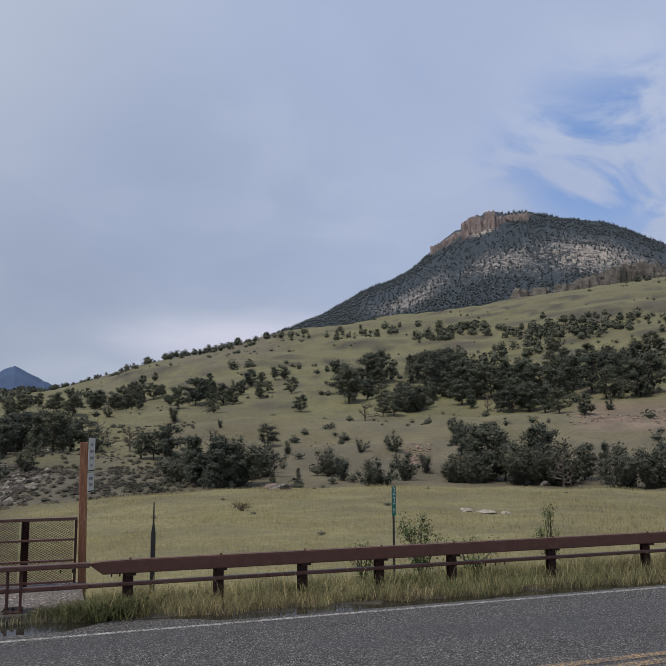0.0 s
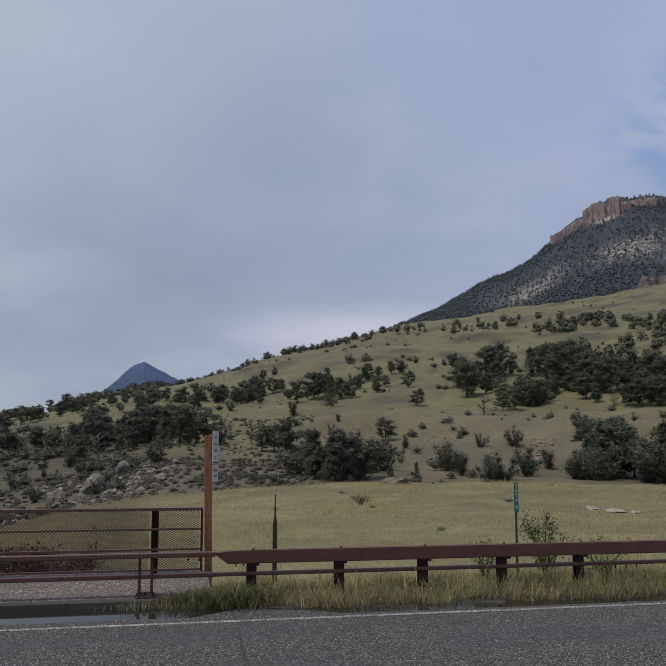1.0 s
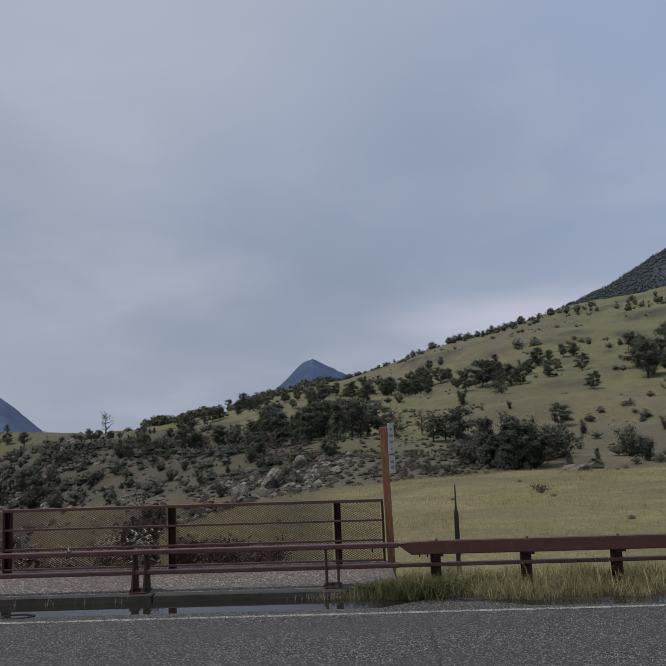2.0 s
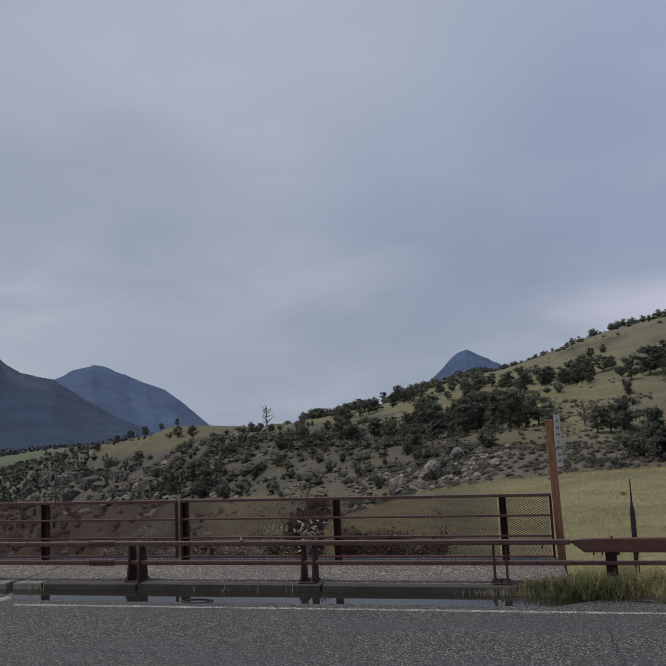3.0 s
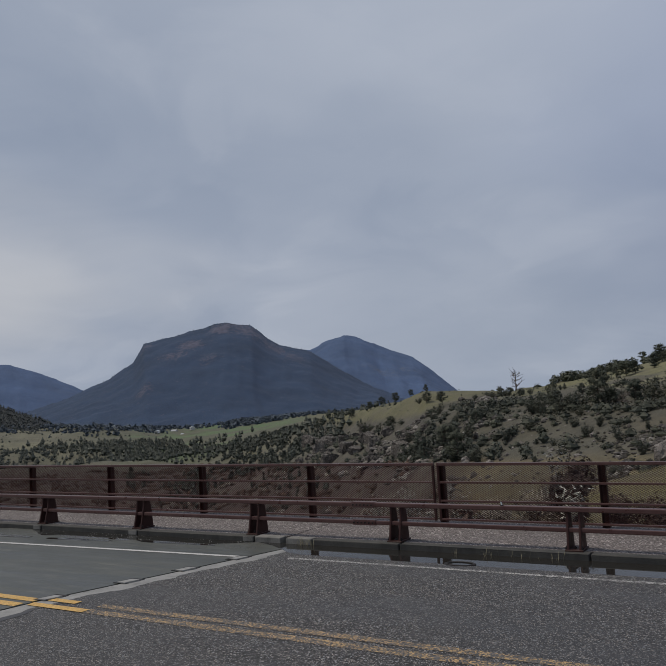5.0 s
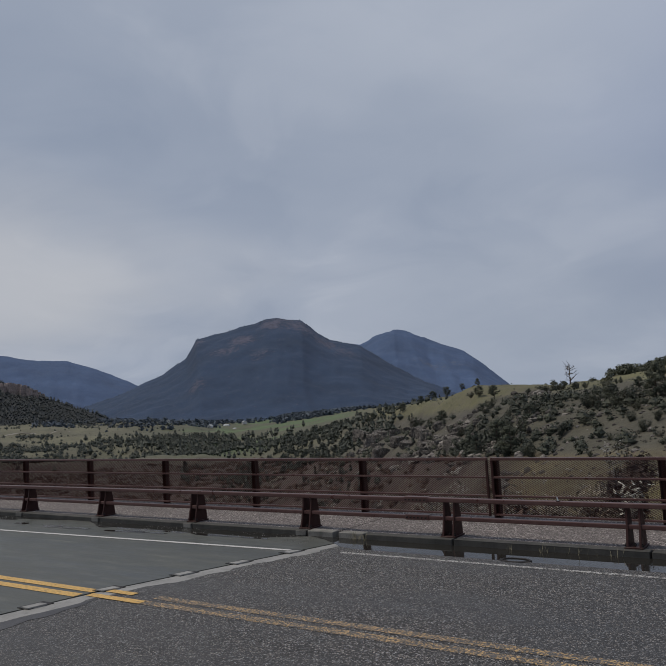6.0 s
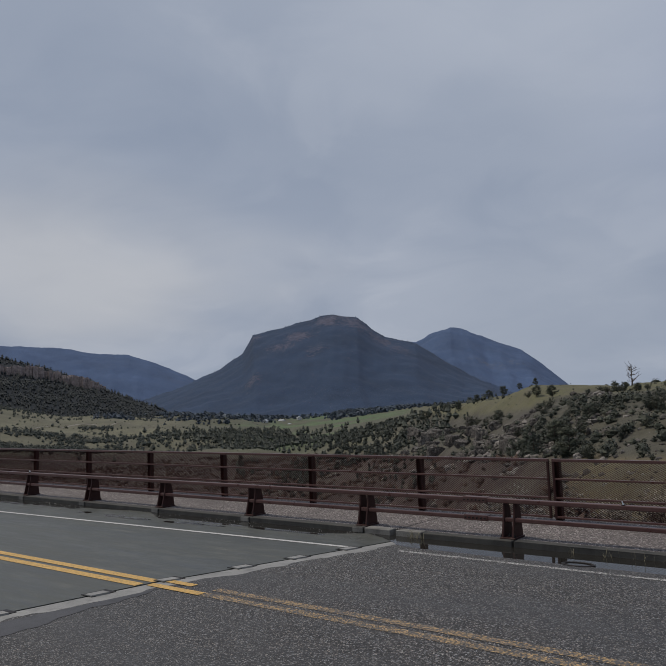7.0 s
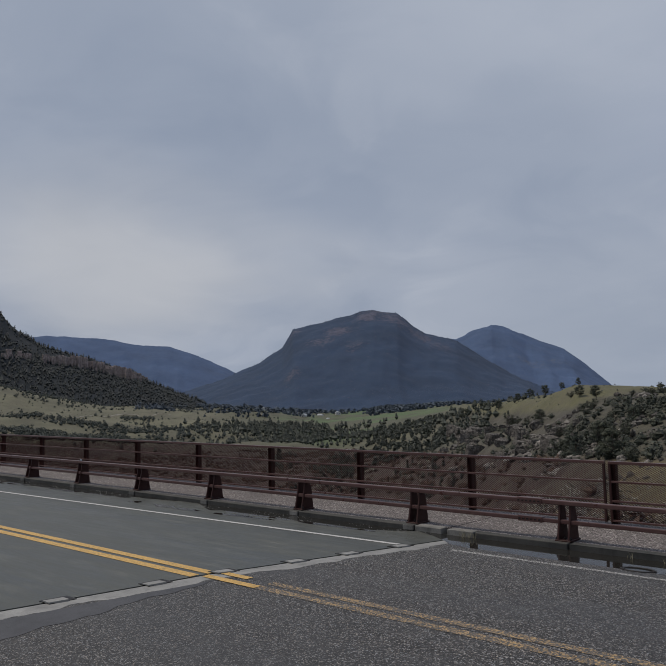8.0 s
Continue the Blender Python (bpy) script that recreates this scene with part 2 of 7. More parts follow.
def rock_material(name, light, dark, scale=1.0):
    n = Nodes(name, 0.9)
    a = n.noise(0.6 * scale, 8, 0.7)
    b = n.noise(6.0 * scale, 6, 0.7, stretch=(1, 1, 2.0))
    crack = n.cells(1.6 * scale, "DISTANCE_TO_EDGE")
    color = n.mix(n.ramp(a, (0.35, 0.0), (0.65, 1.0)), dark, light)
    color = n.mix(n.ramp(b, (0.4, 0.0), (0.7, 0.5)), color, tuple(v * 0.5 for v in dark))
    color = n.mix(n.ramp(crack, (0.0, 0.8), (0.08, 0.0)), color, tuple(v * 0.3 for v in dark))
    return n.set(color, 0.9, n.mix(0.5, a, b), 0.9, 0.3 / scale)


def mountain_material(name, forest, rock, scale, share, broken=4.6):
    """Forested slope, tree by tree in tone, with streaked bare rock where the cover attribute says so."""
    n = Nodes(name, 1.0)
    _, bare = n.attribute("cover")
    a = n.noise(0.006 * scale, 5, 0.55)
    b = n.noise(0.06 * scale, 6, 0.7)
    c = n.noise(0.22 * scale, 4, 0.75)
    streak = n.noise(0.09 * scale, 5, 0.65, stretch=(1, 1, 0.35))
    green = n.mix(n.ramp(c, (0.3, 0.0), (0.7, 1.0)), tuple(v * 0.74 for v in forest), tuple(v * 1.26 for v in forest))
    green = n.mix(1.0, green, n.ramp(a, (0.3, 0.84), (0.7, 1.16)), "MULTIPLY")
    stone = n.mix(n.ramp(streak, (0.35, 0.0), (0.65, 1.0)), tuple(v * 0.5 for v in rock), rock)
    spots = n.math("ADD", n.math("MULTIPLY", b, 0.55), n.math("MULTIPLY", c, 0.45))
    loose = n.math("MULTIPLY", n.math("SUBTRACT", spots, 0.5), broken)
    fac = n.ramp(n.math("ADD", n.math("MULTIPLY", bare, share), loose), (0.48, 0.0), (0.62, 1.0))
    return n.set(n.mix(fac, green, stone), 1.0, c, 0.35, 3.0 / scale)


M_ASPHALT, M_DECK = asphalt_material(), deck_material()
M_KERB = concrete_material("kerb_concrete", (0.068, 0.065, 0.058), (0.026, 0.026, 0.024))
M_KERB_PALE = concrete_material("pale_patched_concrete", (0.27, 0.26, 0.24), (0.10, 0.098, 0.09))
M_WALK = aggregate_material()
M_TAR = concrete_material("smooth_tar_patch", (0.060, 0.060, 0.066), (0.036, 0.036, 0.041), 0.6)
M_STRIP = concrete_material("joint_header_concrete", (0.31, 0.305, 0.29), (0.19, 0.187, 0.178), 0.6)
M_RUST = steel_material("brown_rail_steel", (0.038, 0.0155, 0.0135), (0.062, 0.030, 0.026))
M_RAIL = steel_material("brown_tube_steel", (0.078, 0.034, 0.029), (0.130, 0.072, 0.062), 0.5, 0.34, 0.5)
M_MESH = steel_material("red_brown_mesh_steel", (0.052, 0.019, 0.016), (0.080, 0.033, 0.027), 0.4, 0.7, 0.08)
M_BEAM = steel_material("oxide_beam_steel", (0.086, 0.041, 0.032), (0.135, 0.074, 0.060), 0.6, 0.55, 0.3)
M_DARK = steel_material("dark_steel", (0.018, 0.016, 0.016), (0.04, 0.03, 0.028))
M_WHITE = paint_material("worn_white_line", (0.50, 0.49, 0.47), 0.58)
M_WHITE_DECK = paint_material("white_deck_line", (0.50, 0.49, 0.47), 0.12, 40.0, (0.10, 0.11, 0.10))
M_YELLOW = paint_material("worn_yellow_line", (0.44, 0.29, 0.125), 0.68)
M_YELLOW_DECK = paint_material("yellow_deck_line", (0.55, 0.34, 0.10), 0.14, 40.0, (0.14, 0.12, 0.09))
M_GROUND = ground_material()

# ---- ground ----
SLOPE = 0.0080          # the road rises to the west
EYE = 2.45
BEARINGS = (-68, -63, -58, -50, -42, -36, -30, -24, -18, -12, -6, 0, 8, 16, 26, 36, 48)
# landform lines: distance from the viewpoint and height angle at those bearings
FIELD_EDGE = ((30, 29, 28, 26, 24, 22, 21, 22, 26, 34, 42, 44, 45, 46, 46, 45, 44),
              (-14, -14.5, -15, -16, -17, -18, -17, -14, -10, -6.2, -4.8, -4.15, -3.65, -3.4, -3.35, -3.5, -3.6))
GULLY = ((250, 240, 230, 200, 150, 110, 90, 78, 72, 68, 64, 62, 62, 62, 62, 62, 62),
         (-12, -12, -12, -13, -15, -18, -20, -18, -14, -10, -7.2, -6, -5.4, -5.0, -5.0, -5.2, -5.4))
FOOT = ((600, 610, 620, 600, 480, 320, 200, 140, 115, 105, 96, 92, 90, 90, 90, 90, 90),
        (-3.3, -3.5, -3.7, -3.9, -4.6, -5.0, -5.2, -5.0, -4.8, -4.6, -4.0, -2.8, -3.0, -2.8, -2.6, -2.8, -3.0))
BENCH = ((1000, 1000, 1000, 1000, 900, 520, 330, 220, 185, 180, 175, 175, 185, 195, 200, 200, 190),
         (-0.3, -0.9, -1.5, -1.9, -2.5, -2.9, -2.4, -1.2, -0.7, 0.1, 0.5, 0.4, 0.9, 1.5, 1.6, 2.0, 2.3))
RIDGE = ((1450, 1500, 1600, 1700, 1700, 950, 420, 270, 255, 290, 340, 420, 460, 520, 560, 600, 640),
         (2.1, 0.95, -0.10, -0.38, -1.05, -1.5, -0.75, 0.55, 0.2, 0.85, 2.3, 3.65, 5.9, 7.9, 9.1, 10.3, 10.95))
BEYOND = ((2600,) * 17, (0.6, 0.1, -0.3, -0.4, -0.7, -0.4, -0.5, -0.6, -0.8, -0.5, 0.2, 1.0, 1.6, 2.2, 2.6, 3.0, 3.2))
FAR = ((4900,) * 17, (-0.1,) * 17)
_rough = np.random.RandomState(5)
_wave = [(_rough.uniform(-1, 1, 2), _rough.uniform(0, 6.28)) for _ in range(60)]


def rolling(x, y, size, start, count=10):
    """A smooth uneven field between about -1 and 1 with forms of that size."""
    total = np.zeros_like(x)
    for (way, phase) in _wave[start:start + count]:
        total += np.sin((x * way[0] + y * way[1]) * 6.283 / size + phase)
    return total / count ** 0.5 / 1.4


def smooth(a, lo, hi):
    u = np.clip((a - lo) / (hi - lo), 0, 1)
    return u * u * (3 - 2 * u)


def ground_height(x, y):
    """The height of the ground at x, y (arrays or numbers)."""
    x, y = np.asarray(x, float), np.asarray(y, float)
    b, r = np.degrees(np.arctan2(x, y)), np.hypot(x, y) + 1e-6
    bb = np.clip(b, BEARINGS[0], BEARINGS[-1])
    lines = []
    for dist, high in (FIELD_EDGE, GULLY, FOOT, BENCH, RIDGE, BEYOND, FAR):
        d = np.interp(bb, BEARINGS, dist)
        lines.append((d, EYE + d * np.tan(np.radians(np.interp(bb, BEARINGS, high)))))
    # the verge along the road, falling away beside the bridge
    r0 = np.minimum(15.0 / np.maximum(np.cos(np.radians(b)), 0.35), 30)
    west = np.maximum(0, -7.5 - x)
    z0 = -0.30 - 0.55 * west
    lines.insert(0, (r0, np.maximum(z0, -30)))
    z = np.array(lines[0][1], float)
    for (ra, za), (rb, zb) in zip(lines, lines[1:]):
        u = np.clip((r - ra) / np.maximum(rb - ra, 0.5), 0, 1)
        e = u * u * (3 - 2 * u) * 0.45 + u * 0.55
        z = np.where(r >= ra, za + (zb - za) * e, z)
    # near the road and under it
    near_z = np.where(x < -8.8, -0.9 - 0.9 * np.maximum(0, -8.8 - x), -0.34 + 0.29 * smooth(y, 11.15, 11.5) * smooth(x, -0.5, 0.6) - 0.20 * smooth(y, 12.8, 15.0) - SLOPE * np.clip(x, -9, 60))
    near_z = np.maximum(near_z, -28)
    blend = smooth(y, 13.8, 15.4)
    z = near_z * (1 - blend) + z * blend
    # behind the viewpoint the land is level
    side = smooth(np.abs(b), 76, 92)
    flat = np.where(x < -9, np.maximum(-0.9 - 0.5 * (-9 - x), -28), -0.35)
    z = z * (1 - side) + flat * side
    amp = smooth(r, 55, 140) * (1 - side)
    z = z + amp * (rolling(x, y, 46, 0) * 1.2 + rolling(x, y, 17, 10) * 0.6 + rolling(x, y, 150, 20) * 1.6 * smooth(r, 200, 500))
    # hummocks and draws over the valley terraces
    terrace = smooth(-b, 36, 44) * smooth(r, 480, 700) * (1 - smooth(r, 1500, 2300)) * (1 - side)
    draw = np.abs(rolling(x * 0.75 + y * 0.6, y * 0.75 - x * 0.6, 260, 50))
    z = z + terrace * (2.6 * rolling(x, y, 190, 44) + 1.3 * rolling(x, y, 75, 12) - 5.0 * (1 - smooth(draw, 0.0, 0.35)))
    z = z + smooth(y, 14, 20) * (1 - side) * rolling(x, y, 5, 30) * 0.07
    return z


def part(name, bm, material, parent=None, label=""):
    """Links a bmesh as one mesh object under its thing."""
    me = bpy.data.meshes.new(name)
    bm.to_mesh(me)
    bm.free()
    return link(name, me, material, parent, label)


def link(name, me, material, parent=None, label=""):
    if material and not me.materials:
        me.materials.append(material)
    ob = new(name, me)
    if parent:
        ob.parent = parent
    if label:
        ob["label"] = label
    return ob


def soften(me):
    me.polygons.foreach_set("use_smooth", [True] * len(me.polygons))
    return me


def thing(name, label, category, group="", kind="", at=(0, 0, 0)):
    ob = new(name)
    ob.location = at
    return tagged(ob, label, category, group, kind)


def cover_attribute(me, rgb):
    layer = me.attributes.new("cover", "FLOAT_COLOR", "POINT")
    data = np.ones((len(rgb), 4))
    data[:, :3] = rgb
    layer.data.foreach_set("color", data.ravel())


def grid_mesh(name, P, wrap=False):
    """A sheet from an array of points, rows by columns."""
    rows, cols = P.shape[:2]
    me = bpy.data.meshes.new(name)
    i = np.arange(rows - 1)[:, None] * cols
    j = np.arange(cols if wrap else cols - 1)[None, :]
    k = (j + 1) % cols
    faces = np.stack([i + j, i + k, i + cols + k, i + cols + j], -1).reshape(-1, 4)
    me.from_pydata(P.reshape(-1, 3).tolist(), [], faces.tolist())
    return soften(me)


def ground_cover(x, y, z, steep):
    """Real colours of grass, dry grass, sage and bare soil over the land."""
    b, r = np.degrees(np.arctan2(x, y)), np.hypot(x, y)
    n1, n2 = rolling(x, y, 38, 40), rolling(x, y, 9, 48)
    hay, green = np.array((0.225, 0.207, 0.102)), np.array((0.148, 0.142, 0.070))
    soil, lush = np.array((0.065, 0.060, 0.046)), np.array((0.078, 0.124, 0.048))
    red = np.array((0.058, 0.037, 0.030))
    col = green[None] * np.ones((len(x), 1))
    field = (1 - smooth(r, 46, 60)) * smooth(b, -16, -6)
    col = col + (hay - col) * field[:, None]
    bare = smooth(steep + 0.10 * n1 + 0.05 * n2, 0.30, 0.52) * (1 - field)
    high = np.degrees(np.arctan2(z - EYE, r))
    grassy = np.interp(b, (-36, -34, -30, -27.5, -26, -24.5, -23.5, -22, -20, -18, -12, -9, -4, 0, 4), (-1.4, -1.1, -1.5, -1.35, -1.3, -1.1, -0.5, -0.1, 0.0, -0.1, 0.3, 0.45, 0.6, 0.2, -1.5))
    gorge = smooth(-b, -1, 5) * (1 - smooth(high + 0.25 * n1 + 0.2 * n2, grassy - 0.1, grassy + 0.25)) * (1 - smooth(-b, 35, 38))
    strip = smooth(r, 50, 70) * (1 - smooth(r, 105, 150)) * smooth(b, -12, -4)
    bare = bare * (1 - smooth(high, grassy, grassy + 0.3) * smooth(-b, -4, 2))
    bare = np.clip(np.maximum(np.maximum(bare, 0.9 * gorge), strip * (0.55 + 0.3 * n1)), 0, 1)
    stony = smooth(b, -5, -1) * (1 - smooth(b, 6, 11)) * smooth(r, 66, 76) * (1 - smooth(r, 100 + 12 * n1, 125 + 12 * n1))
    bare = np.maximum(bare, 0.9 * stony)
    col = col + (soil - col) * bare[:, None]
    slope = np.maximum(stony, 0.7 * strip * smooth(b, -2, 3))
    col = col + (np.array((0.120, 0.106, 0.076)) * (1 + 0.2 * n2[:, None]) - col) * (0.75 * slope)[:, None]
    # washed-out brown shoulder under the skyline, brown apron below the bench, pink cut bank
    top = np.interp(b, BEARINGS, RIDGE[1])
    eroded = smooth(b, 1, 5) * (1 - smooth(b, 13, 19)) * smooth(high + 0.12 * n2, top - 1.9, top - 1.2) * smooth(rolling(b * 5.0, r * 0.12, 30, 8) + 0.6 * n2 + 0.7, 0, 0.6)
    col = col + (np.array((0.135, 0.119, 0.084)) - col) * (0.8 * eroded)[:, None]
    apron = smooth(b, 4, 10) * smooth(r, 62, 72) * (1 - smooth(high + 0.2 * n1, 1.2, 2.0)) * (r < 230)
    col = col + (np.array((0.140, 0.120, 0.074)) * (1 + 0.18 * n2[:, None]) - col) * (0.6 * apron)[:, None]
    pink = smooth(b, 36.5, 39) * smooth(high, 0.2, 0.7) * (1 - smooth(high, 2.2, 2.7)) * (r < 260)
    col = col + (np.array((0.185, 0.135, 0.104)) * (1 + 0.2 * n2[:, None]) - col) * (0.75 * pink)[:, None]
    dry = smooth(-b, 12, 18) * (1 - bare)
    col = col * (1 - 0.26 * dry[:, None])
    near_bank = (1 - smooth(r, 40, 90)) * smooth(-b, 12, 22)
    col = col + (red - col) * near_bank[:, None]
    terrace = smooth(-b, 30, 40) * smooth(r, 250, 500)
    olive = np.array((0.104, 0.101, 0.064))
    sweep = rolling(x * 0.75 + y * 0.6, y * 2.2 - x * 1.8, 330, 50) + 0.5 * rolling(x, y * 1.5, 110, 33)
    col = col + (olive * (1 + 0.16 * n1[:, None] + 0.30 * np.clip(sweep, -1, 1)[:, None]) - col) * terrace[:, None]
    # dark red-brown brush fills the gorge below the terraces
    rim = np.interp(b, (-66, -52, -42, -30, -15), (-2.3, -3.0, -3.6, -4.3, -4.7))
    brush = smooth(-b, 10, 18) * smooth(r, 40, 60) * (1 - smooth(high + 0.15 * n1, rim - 0.2, rim + 0.2))
    col = col + (red * (1 + 0.3 * n2[:, None]) - col) * brush[:, None]
    # the dry meadow runs on below the end of the bridge
    meadow = smooth(b, -25, -20) * (1 - smooth(b, -8, -4)) * (1 - smooth(high + 0.2 * n1, -4.9, -4.3)) * smooth(r, 15, 17)
    col = col + (np.array((0.140, 0.116, 0.062)) * (1 + 0.18 * n1[:, None] + 0.15 * n2[:, None]) - col) * (0.9 * meadow)[:, None]
    dim = smooth(-b, 30, 35) * smooth(r, 560, 760) * (1 - smooth(-b, 47, 52))
    col = col + (np.array((0.075, 0.078, 0.050)) - col) * (0.8 * dim)[:, None]
    valley = smooth(-b, 32, 35) * smooth(r, 640, 760) * (1 - smooth(-b, 44, 48)) * smooth(rolling(x * 0.5, y * 1.6, 260, 44) + 0.3 * n1, -0.15, 0.15)
    col = col + (lush - col) * valley[:, None]
    wet = (1 - smooth(y, 12.1, 12.9)) * (y > 0) * (r < 60)
    col = col + (np.array((0.055, 0.048, 0.036)) - col) * np.clip(wet, 0, 1)[:, None]
    return col


def build_ground():
    bear = np.radians(np.concatenate([np.arange(-72, 52, 0.3), np.arange(52, 288, 4.0)]))
    ring = np.concatenate([np.linspace(2, 12, 8), np.linspace(12.5, 20, 16), np.geomspace(20.5, 700, 170), np.geomspace(720, 4900, 50)])
    B, R = np.meshgrid(bear, ring)
    x, y = R * np.sin(B), R * np.cos(B)
    z = ground_height(x, y)
    me = grid_mesh("ground", np.stack([x, y, z], -1), True)
    d = 1.5
    fx, fy = x.ravel(), y.ravel()
    steep = np.hypot(ground_height(fx + d, fy) - ground_height(fx - d, fy), ground_height(fx, fy + d) - ground_height(fx, fy - d)) / (2 * d)
    cover_attribute(me, ground_cover(fx, fy, z.ravel(), steep))
    ob = link("ground", me, M_GROUND)
    tagged(ob, "dry grass field, gully and green hillside with bare soil", "ground", kind="structure")


build_ground()


# ---- mountains ----
def mountain(name, label, crest, distance, foot, foot_height, material, bare, jag=1.0, seed=1, cliffs=()):
    """A range whose crest runs through (bearing, height angle) pairs at a distance, with spurs and gullies on its front."""
    bs, hs = zip(*crest)
    bear = np.linspace(bs[0], bs[-1], 260)
    s = np.concatenate([np.linspace(0, 1, 70), np.linspace(1.04, 1.6, 12)])
    B, S = np.meshgrid(bear, s)
    dist = foot + (distance - foot) * S
    top = EYE + distance * np.tan(np.radians(np.interp(B, bs, hs)))
    low = np.minimum(EYE + foot * math.tan(radians(foot_height)), top - distance * 0.02)
    rise = np.where(S <= 1, S ** 1.15 * 0.75 + 0.25 * smooth(S, 0, 1), 1 - (S - 1) * 1.3)
    x, y = dist * np.sin(np.radians(B)), dist * np.cos(np.radians(B))
    z = low + (top - low) * rise
    size = distance * 0.05
    # spurs and gullies run down the fall line
    warp = B + 0.6 * rolling(x, y, size * 4, seed * 3, 8)
    spur = rolling(warp, S * 2.2, 5.0, seed * 3, 8) * 0.9 + rolling(warp, S * 1.2, 1.9, seed * 3 + 9, 8) * 0.5 + rolling(warp, S * 0.8, 0.8, seed * 3 + 17, 8) * 0.2
    z = z + spur * distance * 0.0030 * jag * np.sin(np.clip(S, 0, 1) * math.pi) ** 0.7
    fine = np.array([noise.fractal((px * 40 / distance, py * 40 / distance, seed), 0.9, 2.1, 5) for px, py in zip(x.ravel(), y.ravel())]).reshape(x.shape)
    z = z + fine * distance * 0.0022 * jag
    cover = np.zeros(x.shape)
    for b0, s0, wb, ws, deep in bare:
        cover = np.maximum(cover, deep * np.exp(-((B - b0) / wb) ** 2 - ((S - s0) / ws) ** 2))
    # ledges stand out as steps
    for b0, b1, s0, s1, height in cliffs:
        inside = smooth(B, b0, b0 + 0.6) * (1 - smooth(B, b1 - 0.6, b1))
        z = z + inside * (smooth(S, s0, s0 + 0.03) - smooth(S, s0 + 0.06, s1)) * height
    me = grid_mesh(name, np.stack([x, y, z], -1))
    cover_attribute(me, np.repeat(cover.reshape(-1, 1), 3, 1))
    ob = link(name, me, material)
    return tagged(ob, label, "mountain", kind="structure")


# the bluff's forest colour holds a bluish tint for haze
M_BLUFF = mountain_material("bluff_hazed_forest_and_scree", (0.030, 0.042, 0.056), (0.40, 0.36, 0.33), 2.6, 1.0, 2.9)
# air haze is mixed into the dome's forest and rock colours as blue
M_DOME = mountain_material("dome_forest_in_haze", (0.022, 0.042, 0.084), (0.092, 0.096, 0.142), 1.1, 1.1, 5.6)
# the farthest ranges: distance haze is painted into their blue base colours
M_HAZE_PEAK = mountain_material("far_forest_haze_blue", (0.046, 0.078, 0.155), (0.09, 0.10, 0.16), 0.8, 0.7)
M_HAZE_FAR = mountain_material("hazy_blue_forest", (0.052, 0.086, 0.165), (0.11, 0.14, 0.21), 0.8, 0.9)
M_LEFT = mountain_material("dark_forest_hill", (0.011, 0.016, 0.021), (0.20, 0.175, 0.165), 1.4, 1.0)

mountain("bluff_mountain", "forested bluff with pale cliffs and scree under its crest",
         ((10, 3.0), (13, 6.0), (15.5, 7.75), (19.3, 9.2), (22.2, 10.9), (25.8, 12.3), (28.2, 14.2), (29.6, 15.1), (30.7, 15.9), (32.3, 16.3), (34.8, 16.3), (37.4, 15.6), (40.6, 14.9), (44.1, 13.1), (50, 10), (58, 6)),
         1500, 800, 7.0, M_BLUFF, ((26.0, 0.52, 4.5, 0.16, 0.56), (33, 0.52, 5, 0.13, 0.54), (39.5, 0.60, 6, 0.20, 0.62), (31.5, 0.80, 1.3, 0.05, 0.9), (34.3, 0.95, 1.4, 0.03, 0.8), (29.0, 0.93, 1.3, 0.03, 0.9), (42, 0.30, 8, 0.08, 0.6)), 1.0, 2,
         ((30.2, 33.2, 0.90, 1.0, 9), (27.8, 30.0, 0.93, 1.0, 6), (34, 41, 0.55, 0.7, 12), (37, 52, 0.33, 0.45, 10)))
mountain("blue_peak", "distant forested pyramid peak, coloured blue for haze",
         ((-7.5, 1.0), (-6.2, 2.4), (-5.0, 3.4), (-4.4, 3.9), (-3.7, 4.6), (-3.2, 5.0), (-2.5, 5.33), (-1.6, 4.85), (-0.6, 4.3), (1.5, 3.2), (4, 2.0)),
         4300, 3300, -1.0, M_HAZE_PEAK, (), 1.1, 4)
mountain("far_blue_mountain", "distant mountain with a long sloping shoulder, coloured blue for haze",
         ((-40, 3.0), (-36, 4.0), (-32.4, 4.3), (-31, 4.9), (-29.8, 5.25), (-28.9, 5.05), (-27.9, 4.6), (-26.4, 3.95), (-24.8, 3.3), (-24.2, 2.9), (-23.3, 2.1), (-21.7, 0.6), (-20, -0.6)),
         3900, 2700, -1.2, M_HAZE_FAR, ((-27, 0.6, 1.6, 0.06, 0.6), (-25.3, 0.7, 1.0, 0.05, 0.5)), 0.8, 6)
